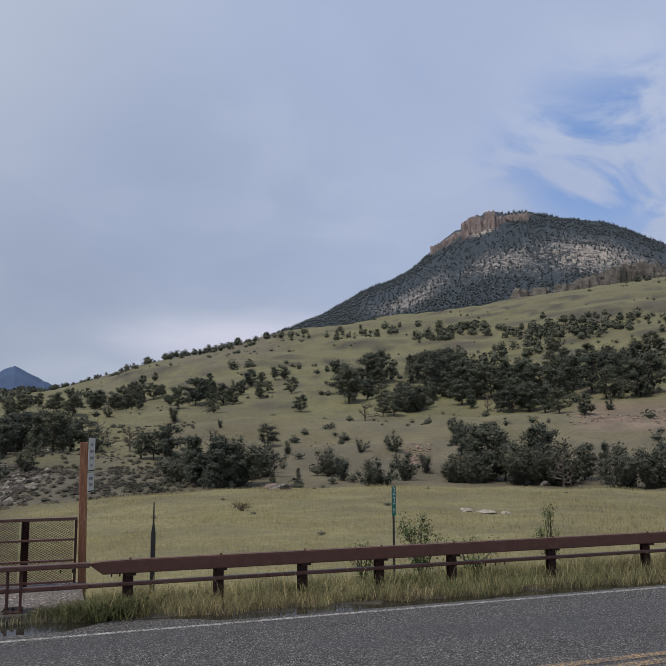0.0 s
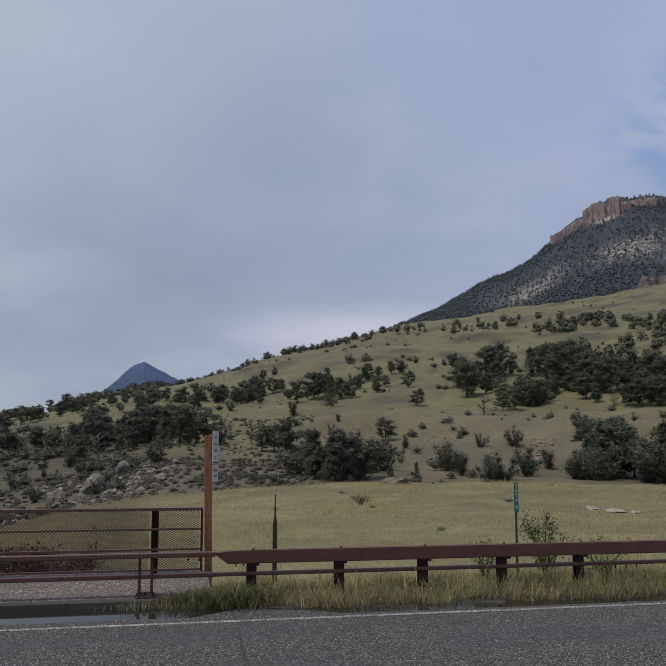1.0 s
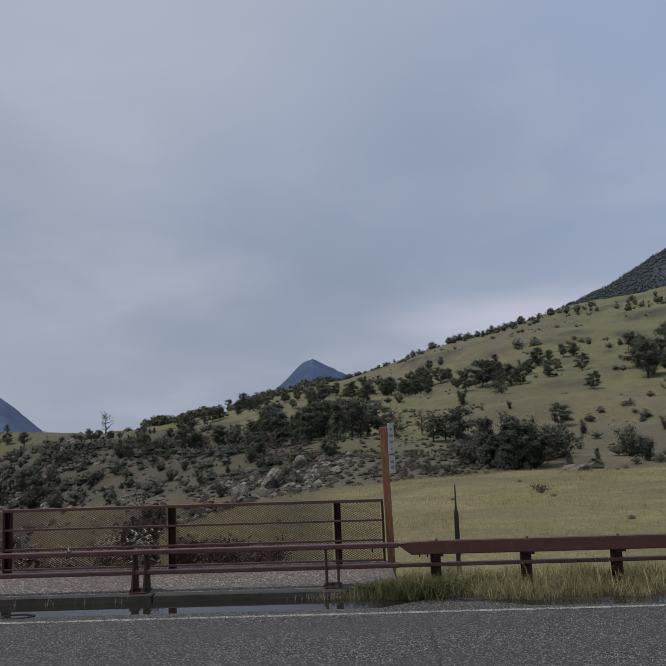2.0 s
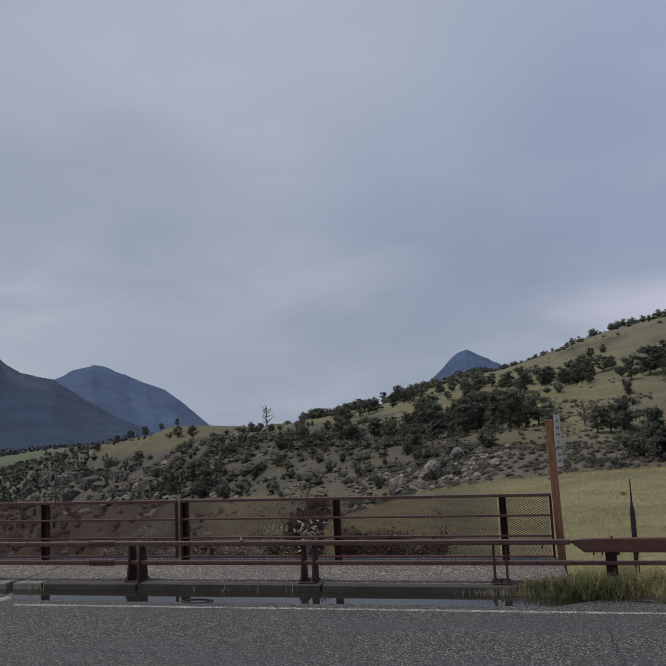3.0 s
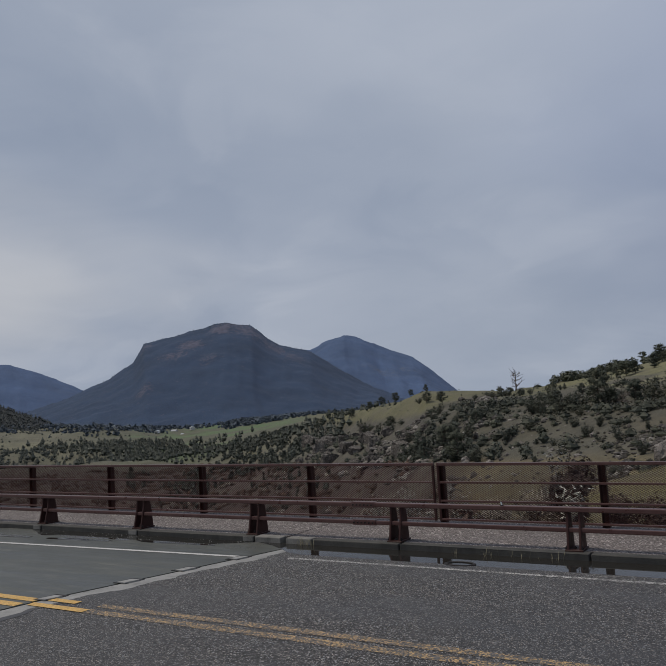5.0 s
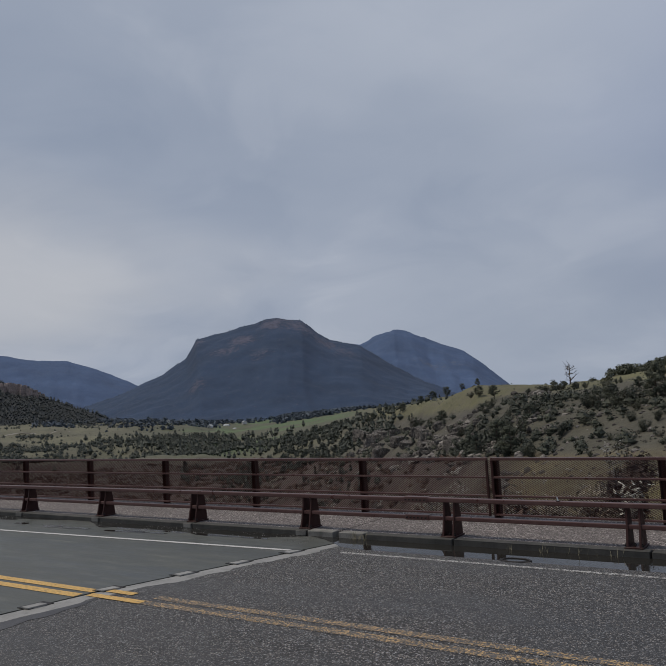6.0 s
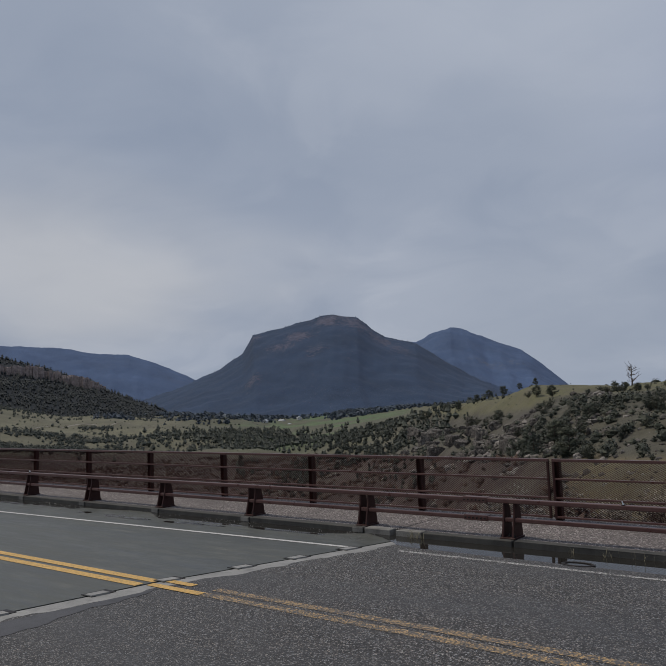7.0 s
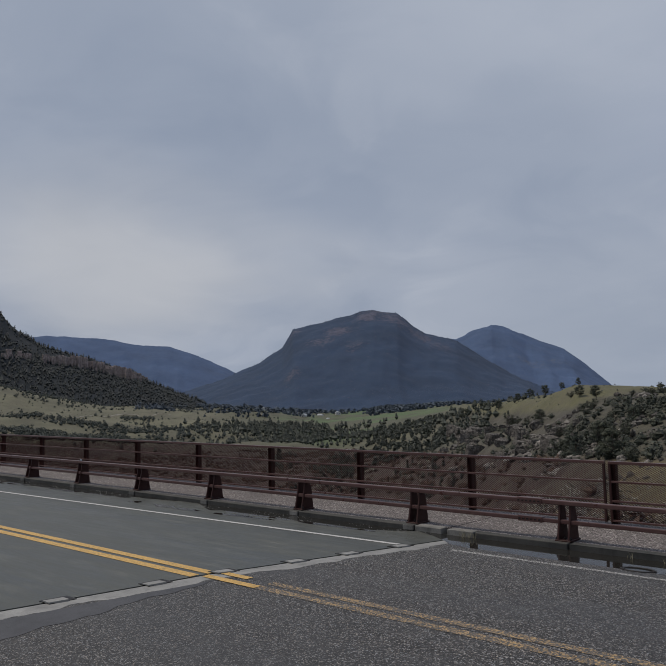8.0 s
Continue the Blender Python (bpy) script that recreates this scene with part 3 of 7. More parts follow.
mountain("dome_mountain", "dark forested dome mountain with bare reddish cliffs, tinted blue for haze",
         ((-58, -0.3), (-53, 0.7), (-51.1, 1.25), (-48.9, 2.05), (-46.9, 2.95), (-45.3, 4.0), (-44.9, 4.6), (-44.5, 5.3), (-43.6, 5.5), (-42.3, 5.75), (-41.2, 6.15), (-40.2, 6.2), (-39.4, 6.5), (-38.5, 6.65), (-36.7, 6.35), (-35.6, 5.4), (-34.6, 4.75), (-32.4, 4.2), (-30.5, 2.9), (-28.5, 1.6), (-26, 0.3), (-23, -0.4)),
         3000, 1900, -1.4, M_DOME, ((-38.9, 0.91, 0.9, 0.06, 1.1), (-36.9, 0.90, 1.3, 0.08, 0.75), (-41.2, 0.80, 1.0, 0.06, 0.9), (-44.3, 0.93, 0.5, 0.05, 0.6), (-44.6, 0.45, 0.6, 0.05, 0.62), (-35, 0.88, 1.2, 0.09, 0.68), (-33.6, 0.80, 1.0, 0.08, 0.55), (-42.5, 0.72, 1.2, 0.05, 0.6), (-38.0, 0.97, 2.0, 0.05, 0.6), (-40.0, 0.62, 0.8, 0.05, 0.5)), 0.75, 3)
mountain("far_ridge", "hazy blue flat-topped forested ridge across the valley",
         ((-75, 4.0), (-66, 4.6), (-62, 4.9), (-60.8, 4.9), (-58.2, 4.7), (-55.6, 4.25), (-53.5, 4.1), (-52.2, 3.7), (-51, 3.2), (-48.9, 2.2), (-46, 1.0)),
         4000, 3000, -1.2, M_HAZE_FAR, (), 0.6, 5)
mountain("forest_hill", "dark pine-covered hill with a broken rust-grey cliff band",
         ((-85, 9.5), (-70, 8.6), (-66, 7.5), (-65.05, 6.6), (-64.6, 5.85), (-63.8, 5.15), (-62.4, 4.25), (-60.7, 3.72), (-59.0, 3.3), (-57.6, 2.7), (-56.1, 2.3), (-55.1, 1.6), (-53.7, 1.05), (-51.9, 0.4), (-50.3, -0.45), (-49, -1.0)),
         2000, 1500, -0.9, M_LEFT, ((-59.5, 0.85, 3.0, 0.05, 0.5), (-56.8, 0.95, 1.2, 0.06, 0.6)), 0.7, 7)


# ---- road and bridge ----
def road_z(x):
    return -SLOPE * x


def box(bm, x0, x1, y0, y1, z0, z1, bevel=0.0):
    """A box added to a bmesh, following the rise of the road."""
    vs = [bm.verts.new((x, y, z - SLOPE * x)) for x in (x0, x1) for y in (y0, y1) for z in (z0, z1)]
    fs = [(0, 1, 3, 2), (4, 6, 7, 5), (0, 4, 5, 1), (2, 3, 7, 6), (0, 2, 6, 4), (1, 5, 7, 3)]
    made = [bm.faces.new([vs[i] for i in f]) for f in fs]
    if bevel:
        bmesh.ops.bevel(bm, geom=list({e for f in made for e in f.edges}), offset=bevel, segments=2, affect="EDGES", profile=0.5)


def bar(bm, a, b, w, h, bevel=0.0):
    """A straight bar of a rectangular section from a to b."""
    a, b = Vector(a), Vector(b)
    d = (b - a).normalized()
    side = d.cross(Vector((0, 0, 1)))
    side = Vector((1, 0, 0)) if side.length < 0.01 else side.normalized()
    up = side.cross(d)
    ring = [[bm.verts.new(p + side * sx * w / 2 + up * sz * h / 2) for sx, sz in ((-1, -1), (1, -1), (1, 1), (-1, 1))] for p in (a, b)]
    made = [bm.faces.new(ring[0][::-1]), bm.faces.new(ring[1])]
    for i in range(4):
        j = (i + 1) % 4
        made.append(bm.faces.new((ring[0][i], ring[0][j], ring[1][j], ring[1][i])))
    bmesh.ops.recalc_face_normals(bm, faces=made)
    if bevel:
        bmesh.ops.bevel(bm, geom=list({e for f in made for e in f.edges}), offset=bevel, segments=2, affect="EDGES", profile=0.5)


def rod(bm, a, b, r0, r1=None, n=8):
    a, b = Vector(a), Vector(b)
    r1 = r0 if r1 is None else r1
    q = (b - a).to_track_quat("Z", "Y")
    rings = [[bm.verts.new(p + q @ Vector((math.cos(6.2832 * i / n) * r, math.sin(6.2832 * i / n) * r, 0))) for i in range(n)] for p, r in ((a, r0), (b, r1))]
    for i in range(n):
        j = (i + 1) % n
        bm.faces.new((rings[0][i], rings[0][j], rings[1][j], rings[1][i]))
    bm.faces.new(rings[0][::-1]), bm.faces.new(rings[1])


def joint_x(y):
    """The skewed deck joint."""
    return -9.93 + (y - 4.69) * 0.238


def strip_mesh(bm, pts_a, pts_b):
    va = [bm.verts.new((x, y, z - SLOPE * x)) for x, y, z in pts_a]
    vb = [bm.verts.new((x, y, z - SLOPE * x)) for x, y, z in pts_b]
    for i in range(len(va) - 1):
        bm.faces.new((va[i], va[i + 1], vb[i + 1], vb[i]))
    return va, vb


CROWN = 7.41


def road_surface(y):
    """Height of the carriageway across its width: a crown at the centre line, falling to the gutter."""
    return -0.015 * min(abs(y - CROWN), 3.7) - 0.012 * max(0.0, abs(y - CROWN) - 3.7)


def build_road():
    # asphalt, with its uneven edge along the joint header
    bm = bmesh.new()
    rows = []
    rng = random.Random(3)
    fine_y = [-4 + 16.4 * i / 160 for i in range(161)]
    for y in fine_y:
        edge = joint_x(y) + 0.36 - 0.010 * (y - 5) + rng.uniform(-0.03, 0.03) + 0.05 * math.sin(y * 3.1) + 0.04 * math.sin(y * 7.7)
        xs = [edge, edge + 0.5] + [edge + 1 + (90 - edge) * (i / 24) ** 2 for i in range(25)]
        rows.append([bm.verts.new((x, y, road_surface(y) - SLOPE * x)) for x in xs])
    for a, b in zip(rows, rows[1:]):
        for i in range(len(a) - 1):
            bm.faces.new((a[i], a[i + 1], b[i + 1], b[i]))
    road = part("road", bm, M_ASPHALT)
    tagged(road, "damp grey chip-seal asphalt road with worn lines", "road", kind="structure")
    # header strip
    bm = bmesh.new()
    ya = [y for y in fine_y if y <= 12.1]
    strip_mesh(bm, [(joint_x(y) + 0.03, y, road_surface(y) + 0.003) for y in ya], [(joint_x(y) + 0.58, y, road_surface(y) - 0.004) for y in ya])
    part("joint_header", bm, M_STRIP, road, "pale concrete header beside the deck joint")
    # smooth tar spread beside the header, tapering out at the centre line
    bm = bmesh.new()
    yt = [-2 + 9.6 * i / 60 for i in range(61)]
    inner = [joint_x(y) + 0.40 - 0.010 * (y - 5) for y in yt]
    wide = [0.85 * (1 - smooth(y, 3.2, 7.6)) + 0.04 * math.sin(y * 5) + 0.03 * math.sin(y * 13.0) + 0.05 for y in yt]
    strip_mesh(bm, [(x, y, road_surface(y) + 0.004) for x, y in zip(inner, yt)], [(x + w, y, road_surface(y) + 0.004) for x, w, y in zip(inner, wide, yt)])
    part("tar_band", bm, M_TAR, road, "smooth grey tar beside the joint header")
    # bridge deck
    deck = thing("bridge_deck", "wet grey-green concrete bridge deck slab", "bridge deck", kind="structure")
    bm = bmesh.new()
    top = [[bm.verts.new((x, y, road_surface(y) + 0.002 - SLOPE * x)) for x in [joint_x(y) - 0.03, joint_x(y) - 2, -20, -35, -60, -120]] for y in [-4, -1, 1, 3, 5, 6.6, 7.41, 8.2, 9, 10, 10.8, 11.2, 12.2]]
    low = [[bm.verts.new((v.co.x, v.co.y, v.co.z - 0.45)) for v in row] for row in top]
    for a, b in zip(top, top[1:]):
        for i in range(len(a) - 1):
            bm.faces.new((a[i + 1], a[i], b[i], b[i + 1]))
    for a, b in zip(low, low[1:]):
        for i in range(len(a) - 1):
            bm.faces.new((a[i], a[i + 1], b[i + 1], b[i]))
    for k in range(len(top) - 1):
        bm.faces.new((top[k][0], top[k + 1][0], low[k + 1][0], low[k][0])).normal_flip()
    part("slab", bm, M_DECK, deck)
    bm, flaps = bmesh.new(), bmesh.new()
    rng = random.Random(8)
    y = 4.2
    while y < 10.9:
        x = joint_x(y)
        for store, dx, w, long, up in ((bm, -0.02, 0.24, 0.34, 0.010), (flaps, 0.02, 0.15, 0.24, 0.026)):
            vs = [(x + dx - w / 2, y), (x + dx + w / 2, y), (x + dx + w / 2 + 0.06, y + long), (x + dx - w / 2 + 0.06, y + long)]
            f = [store.verts.new((a, b, road_surface(b) + up - SLOPE * a)) for a, b in vs] + [store.verts.new((a, b, road_surface(b) - 0.01 - SLOPE * a)) for a, b in vs]
            store.faces.new(f[:4])
            for i in range(4):
                store.faces.new((f[i], f[4 + i], f[4 + (i + 1) % 4], f[(i + 1) % 4]))
        y += rng.uniform(0.95, 1.25)
    part("joint_flap", flaps, M_STRIP, deck, "pale worn flaps standing clear of the joint")
    part("joint_plate", bm, M_DARK, deck, "small dark steel plates along the joint")
    bm = bmesh.new()
    strip_mesh(bm, [(joint_x(y) - 0.035, y, road_surface(y) - 0.05) for y in ya], [(joint_x(y) + 0.035, y, road_surface(y) - 0.05) for y in ya])
    part("joint_seal", bm, M_DARK, deck, "black rubber joint seal")
    # painted lines
    def line(name, mat, x0, x1, y, w, parent, lift=0.004, drift=0.0):
        bm = bmesh.new()
        n = 40
        xs = [x0 + (x1 - x0) * i / n for i in range(n + 1)]
        ys = [y + drift * (x - x1) for x in xs]
        strip_mesh(bm, [(x, v - w / 2, road_surface(v - w / 2) + lift) for x, v in zip(xs, ys)], [(x, v + w / 2, road_surface(v + w / 2) + lift) for x, v in zip(xs, ys)])
        part(name, bm, mat, parent)
    line("white_line", M_WHITE, joint_x(11) + 0.75, 60, 11.03, 0.10, road)
    line("white_line", M_WHITE_DECK, -45, joint_x(10.9) - 0.1, 10.88, 0.10, deck, 0.007, 0.042)
    for dy in (-0.125, 0.125):
        line("yellow_line", M_YELLOW, joint_x(7.4) + 1.05, 60, 7.42 + dy, 0.15, road)
    for dy in (-0.125, 0.125):
        line("yellow_line", M_YELLOW_DECK, -110, joint_x(7.32 + dy) - 0.05, 7.32 + dy, 0.155, deck, 0.007)
    line("yellow_line", M_YELLOW_DECK, joint_x(7.3) + 0.05, joint_x(7.3) + 1.1, 7.28, 0.13, road, 0.009)
    line("yellow_line", M_YELLOW_DECK, joint_x(7.5) + 0.05, joint_x(7.5) + 0.62, 7.54, 0.13, road, 0.009)

    # tar-dark cracks across the lane
    for k, (xa, ya_, xb, yb) in enumerate(CRACKS):
        bm = bmesh.new()
        left, right = [], []
        for i in range(25):
            u = i / 24
            x, y = xa + (xb - xa) * u + rng.uniform(-0.03, 0.03), ya_ + (yb - ya_) * u + rng.uniform(-0.01, 0.01)
            w = 0.0055 * (0.2 + rng.uniform(0, 1.2)) * min(1, 6 * u + 0.2, 6 * (1 - u) + 0.2)
            left.append((x - w, y, road_surface(y) + 0.004)), right.append((x + w, y, road_surface(y) + 0.004))
        strip_mesh(bm, left, right)
        part("crack", bm, M_DARK, road, "dark open crack in the asphalt")


CRACKS = ((0.88, 10.95, 0.83, 7.6),)
build_road()


def build_walk():
    """Kerb and raised walkway on the north side, ending in the grass verge."""
    kerb = thing("kerb", "dark stained concrete kerb with chipped pale patches", "kerb", kind="structure")
    walk_ob = thing("pavement", "damp pinkish exposed-aggregate concrete walkway", "walkway", kind="structure")
    rng = random.Random(4)
    spans = [(-0.15, -3.1, M_KERB), (-3.13, -6.2, M_KERB), (-6.23, -7.93, M_KERB), (-7.97, -8.50, M_KERB_PALE), (-8.62, -9.20, M_KERB_PALE)]
    x = -9.23
    while x > -110:
        spans.append((x, x - 2.97, M_KERB))
        x -= 2.99
    for x1, x0, mat in spans:
        bm = bmesh.new()
        box(bm, x0, x1, 12.15, 12.36, -0.35, 0.038 if mat is M_KERB else 0.041, 0.015)
        for v in bm.verts:
            v.co += Vector((0, rng.uniform(-0.004, 0.004), rng.uniform(-0.004, 0.004)))
        part("kerb_stone", bm, mat, kerb, "" if mat is M_KERB else "pale chipped kerb piece")
    bm = bmesh.new()
    box(bm, -8.55, 0.62, 12.36, 14.75, -0.45, 0.030)
    part("walk_slab", bm, M_WALK, walk_ob)
    bm = bmesh.new()
    box(bm, -110, -8.57, 12.36, 14.6, -0.40, 0.033)
    part("walk_slab", bm, M_WALK, walk_ob)


build_walk()

WATER = Nodes("rain_puddle", 0.03)
WATER.bsdf.inputs["IOR"].default_value = 1.33
M_WATER = WATER.set((0.020, 0.019, 0.017), 0.035, WATER.noise(9.0, 3, 0.5), 0.02, 0.004)


def puddle(name, x0, x1, inner, outer, level, seed):
    """A shallow sheet of rain water in the gutter with an uneven outline."""
    rng = random.Random(seed)
    bm = bmesh.new()
    n = 70
    ph = [rng.uniform(0, 6.28) for _ in range(4)]
    a, b = [], []
    for i in range(n + 1):
        x = x0 + (x1 - x0) * i / n
        end = min(1.0, 6.0 * min(i, n - i) / n)
        w = 0.10 * math.sin(x * 2.3 + ph[0]) + 0.06 * math.sin(x * 5.9 + ph[1]) + 0.03 * math.sin(x * 13 + ph[2])
        a.append((x, outer, level))
        b.append((x, outer - (outer - inner + w) * end, level))
    strip_mesh(bm, b, a)
    ob = part(name, bm, M_WATER)
    tagged(ob, "shallow rain puddle lying in the gutter", "puddle", "puddles", kind="stuff")


puddle("puddle", -9.1, 1.6, 11.20, 12.15, -0.0585, 1)
puddle("puddle", -15.5, -9.2, 11.55, 12.15, -0.0595, 2)
puddle("puddle", -34.0, -16.2, 11.62, 12.15, -0.0600, 3)
puddle("puddle", 1.3, 12.0, 11.13, 11.75, -0.0570, 4)


def wet_patch(x, y, rx, ry, seed):
    """A small leftover of rain water on the deck."""
    rng = random.Random(seed)
    ph = [rng.uniform(0, 6.28) for _ in range(3)]
    bm = bmesh.new()
    ring = []
    for i in range(36):
        a = 6.2832 * i / 36
        k = 1 + 0.25 * math.sin(2 * a + ph[0]) + 0.18 * math.sin(3 * a + ph[1]) + 0.10 * math.sin(7 * a + ph[2])
        px, py = x + math.cos(a) * rx * k, min(y + math.sin(a) * ry * k, 12.148)
        ring.append(bm.verts.new((px, py, road_surface(py) + 0.006 - SLOPE * px)))
    bm.faces.new(ring)
    tagged(part("puddle", bm, M_WATER), "small film of rain water beside the kerb", "puddle", "puddles", kind="stuff")


_rng = random.Random(17)
for _k in range(26):
    wet_patch(-10.5 - _k * 0.95 + _rng.uniform(-0.4, 0.4), _rng.uniform(11.25, 11.75), _rng.uniform(0.15, 0.65), _rng.uniform(0.04, 0.13), 100 + _k)


def gutter_gravel():
    """Loose chippings washed along the kerb."""
    rng = np.random.RandomState(81)
    n = 2600
    x = -8.8 - 32 * rng.uniform(0, 1, n) ** 1.2
    y = 12.13 - 0.75 * rng.uniform(0, 1, n) ** 1.6
    keep = np.sin(x * 1.9) + np.sin(x * 4.7 + 1) * 0.6 + rng.normal(0, 0.6, n) > -0.2
    x, y = x[keep], y[keep]
    n = len(x)
    corner = np.array(((1, 0, -0.3), (-0.5, 0.87, -0.3), (-0.5, -0.87, -0.3), (0.1, 0.1, 0.7)))
    z = np.array([road_surface(v) for v in y]) - SLOPE * x + 0.004
    V = corner[None] * rng.uniform(0.6, 1.4, (n, 4, 1)) * rng.uniform(0.006, 0.022, (n, 1, 1)) + np.stack([x, y, z], 1)[:, None, :]
    F = (np.array(((0, 1, 3), (1, 2, 3), (2, 0, 3)))[None] + (np.arange(n) * 4)[:, None, None]).reshape(-1, 3)
    me = bpy.data.meshes.new("gravel")
    me.from_pydata(V.reshape(-1, 3).tolist(), [], F.tolist())
    tagged(link("gravel", me, M_KERB_PALE), "loose stone chippings washed along the kerb", "gravel", kind="stuff")


gutter_gravel()


# ---- bridge rails ----
POST_STEP = 2.99
POSTS = [-0.38 - POST_STEP * k for k in range(30)]
PED_Y, INNER_Y = 14.37, 12.42


def traffic_rail():
    """Two tubes on twin tapered plate posts along the kerb."""
    rail = thing("traffic_rail", "rust-brown two-tube steel bridge traffic rail on plate posts", "bridge rail")
    ends = [0.66, -6.95, -40, -88]
    for z0, z1, y0, y1 in ((0.602, 0.674, INNER_Y - 0.055, INNER_Y + 0.065), (0.300, 0.368, INNER_Y - 0.05, INNER_Y + 0.06)):
        for a, b in zip(ends, ends[1:]):
            bm = bmesh.new()
            box(bm, b + 0.004, a, y0, y1, z0, z1, 0.012)
            part("tube", bm, M_RAIL, rail)
        bm = bmesh.new()
        box(bm, -7.2, -6.75, y0 - 0.012, y1 + 0.012, z0 - 0.012, z1 + 0.012, 0.006)
        part("splice_sleeve", bm, M_RAIL, rail, "bolted rail splice sleeve")
        for k in range(6):
            bm = bmesh.new()
            x = -7.16 + 0.073 * k
            rod(bm, (x, y0 - 0.04, (z0 + z1) / 2 - SLOPE * x), (x, y0 + 0.01, (z0 + z1) / 2 - SLOPE * x), 0.014, n=6)
            part("bolt", bm, M_DARK, rail)
    plate = bmesh.new()
    out = [(-0.15, 0.0), (0.22, 0.0), (0.17, 0.40), (0.13, 0.545), (-0.04, 0.545), (-0.055, 0.40)]
    fr = [plate.verts.new((-0.017, y, z)) for y, z in out]
    bk = [plate.verts.new((0.017, y, z)) for y, z in out]
    plate.faces.new(fr), plate.faces.new(bk[::-1])
    for i in range(len(out)):
        j = (i + 1) % len(out)
        plate.faces.new((fr[j], fr[i], bk[i], bk[j]))
    bmesh.ops.recalc_face_normals(plate, faces=plate.faces)
    bmesh.ops.bevel(plate, geom=plate.edges[:], offset=0.004, segments=1, affect="EDGES")
    me_plate = bpy.data.meshes.new("post_plate")
    plate.to_mesh(me_plate), plate.free()
    foot = bmesh.new()
    vs = bmesh.ops.create_cube(foot, size=1)["verts"]
    bmesh.ops.scale(foot, vec=(0.27, 0.40, 0.024), verts=vs)
    bmesh.ops.bevel(foot, geom=foot.edges[:], offset=0.004, segments=1, affect="EDGES")
    me_foot = bpy.data.meshes.new("base_plate")
    foot.to_mesh(me_foot), foot.free()
    bolt = bmesh.new()
    rod(bolt, (0, 0, 0), (0, 0, 0.055), 0.012, n=6)
    rod(bolt, (0, 0, 0.012), (0, 0, 0.036), 0.024, n=6)
    me_bolt = bpy.data.meshes.new("anchor_bolt")
    bolt.to_mesh(me_bolt), bolt.free()
    pad = bmesh.new()
    vs = bmesh.ops.create_cube(pad, size=1)["verts"]
    bmesh.ops.scale(pad, vec=(0.24, 0.03, 0.10), verts=vs)
    bmesh.ops.bevel(pad, geom=pad.edges[:], offset=0.012, segments=2, affect="EDGES")
    me_pad = bpy.data.meshes.new("grout_pad")
    pad.to_mesh(me_pad), pad.free()
    for k, x in enumerate(POSTS):
        z = 0.036 + road_z(x)
        for dx in (-0.092, 0.092):
            p = link("post_plate", me_plate, M_RUST, rail)
            p.location = (x + dx, INNER_Y + 0.01, z + 0.02)
        f = link("base_plate", me_foot, M_RUST, rail)
        f.location = (x, INNER_Y + 0.04, z + 0.012)
        for dx in (-0.115, 0.115, 0.0):
            b = link("anchor_bolt", me_bolt, M_DARK, rail)
            b.location = (x + dx, INNER_Y - (0.11 if dx else 0.06), z + 0.022)
        if k >= 3:
            g = link("grout_pad", me_pad, M_KERB_PALE, rail, "pale grout pad under the post")
            g.location = (x, 12.142, -0.012 + road_z(x))


traffic_rail()


def expanded_metal(width, height):
    """One panel of expanded steel mesh: rows of zigzag strands that meet in diamonds."""
    bm = bmesh.new()
    cw, ch, t = 0.064, 0.020, 0.0060
    rows, cols = int(height / ch), int(width / (cw / 2))
    for r in range(rows):
        last = None
        for c in range(cols + 1):
            x = width * c / cols
            up = (c + r) % 2
            z = height * (r + (0.94 if up else 0.06)) / rows
            pair = (bm.verts.new((x, -0.010, z - t / 2)), bm.verts.new((x, 0.010, z + t / 2)))
            if last:
                bm.faces.new((last[0], pair[0], pair[1], last[1]))
            last = pair
    me = bpy.data.meshes.new("mesh_panel")
    bm.to_mesh(me)
    bm.free()
    return me


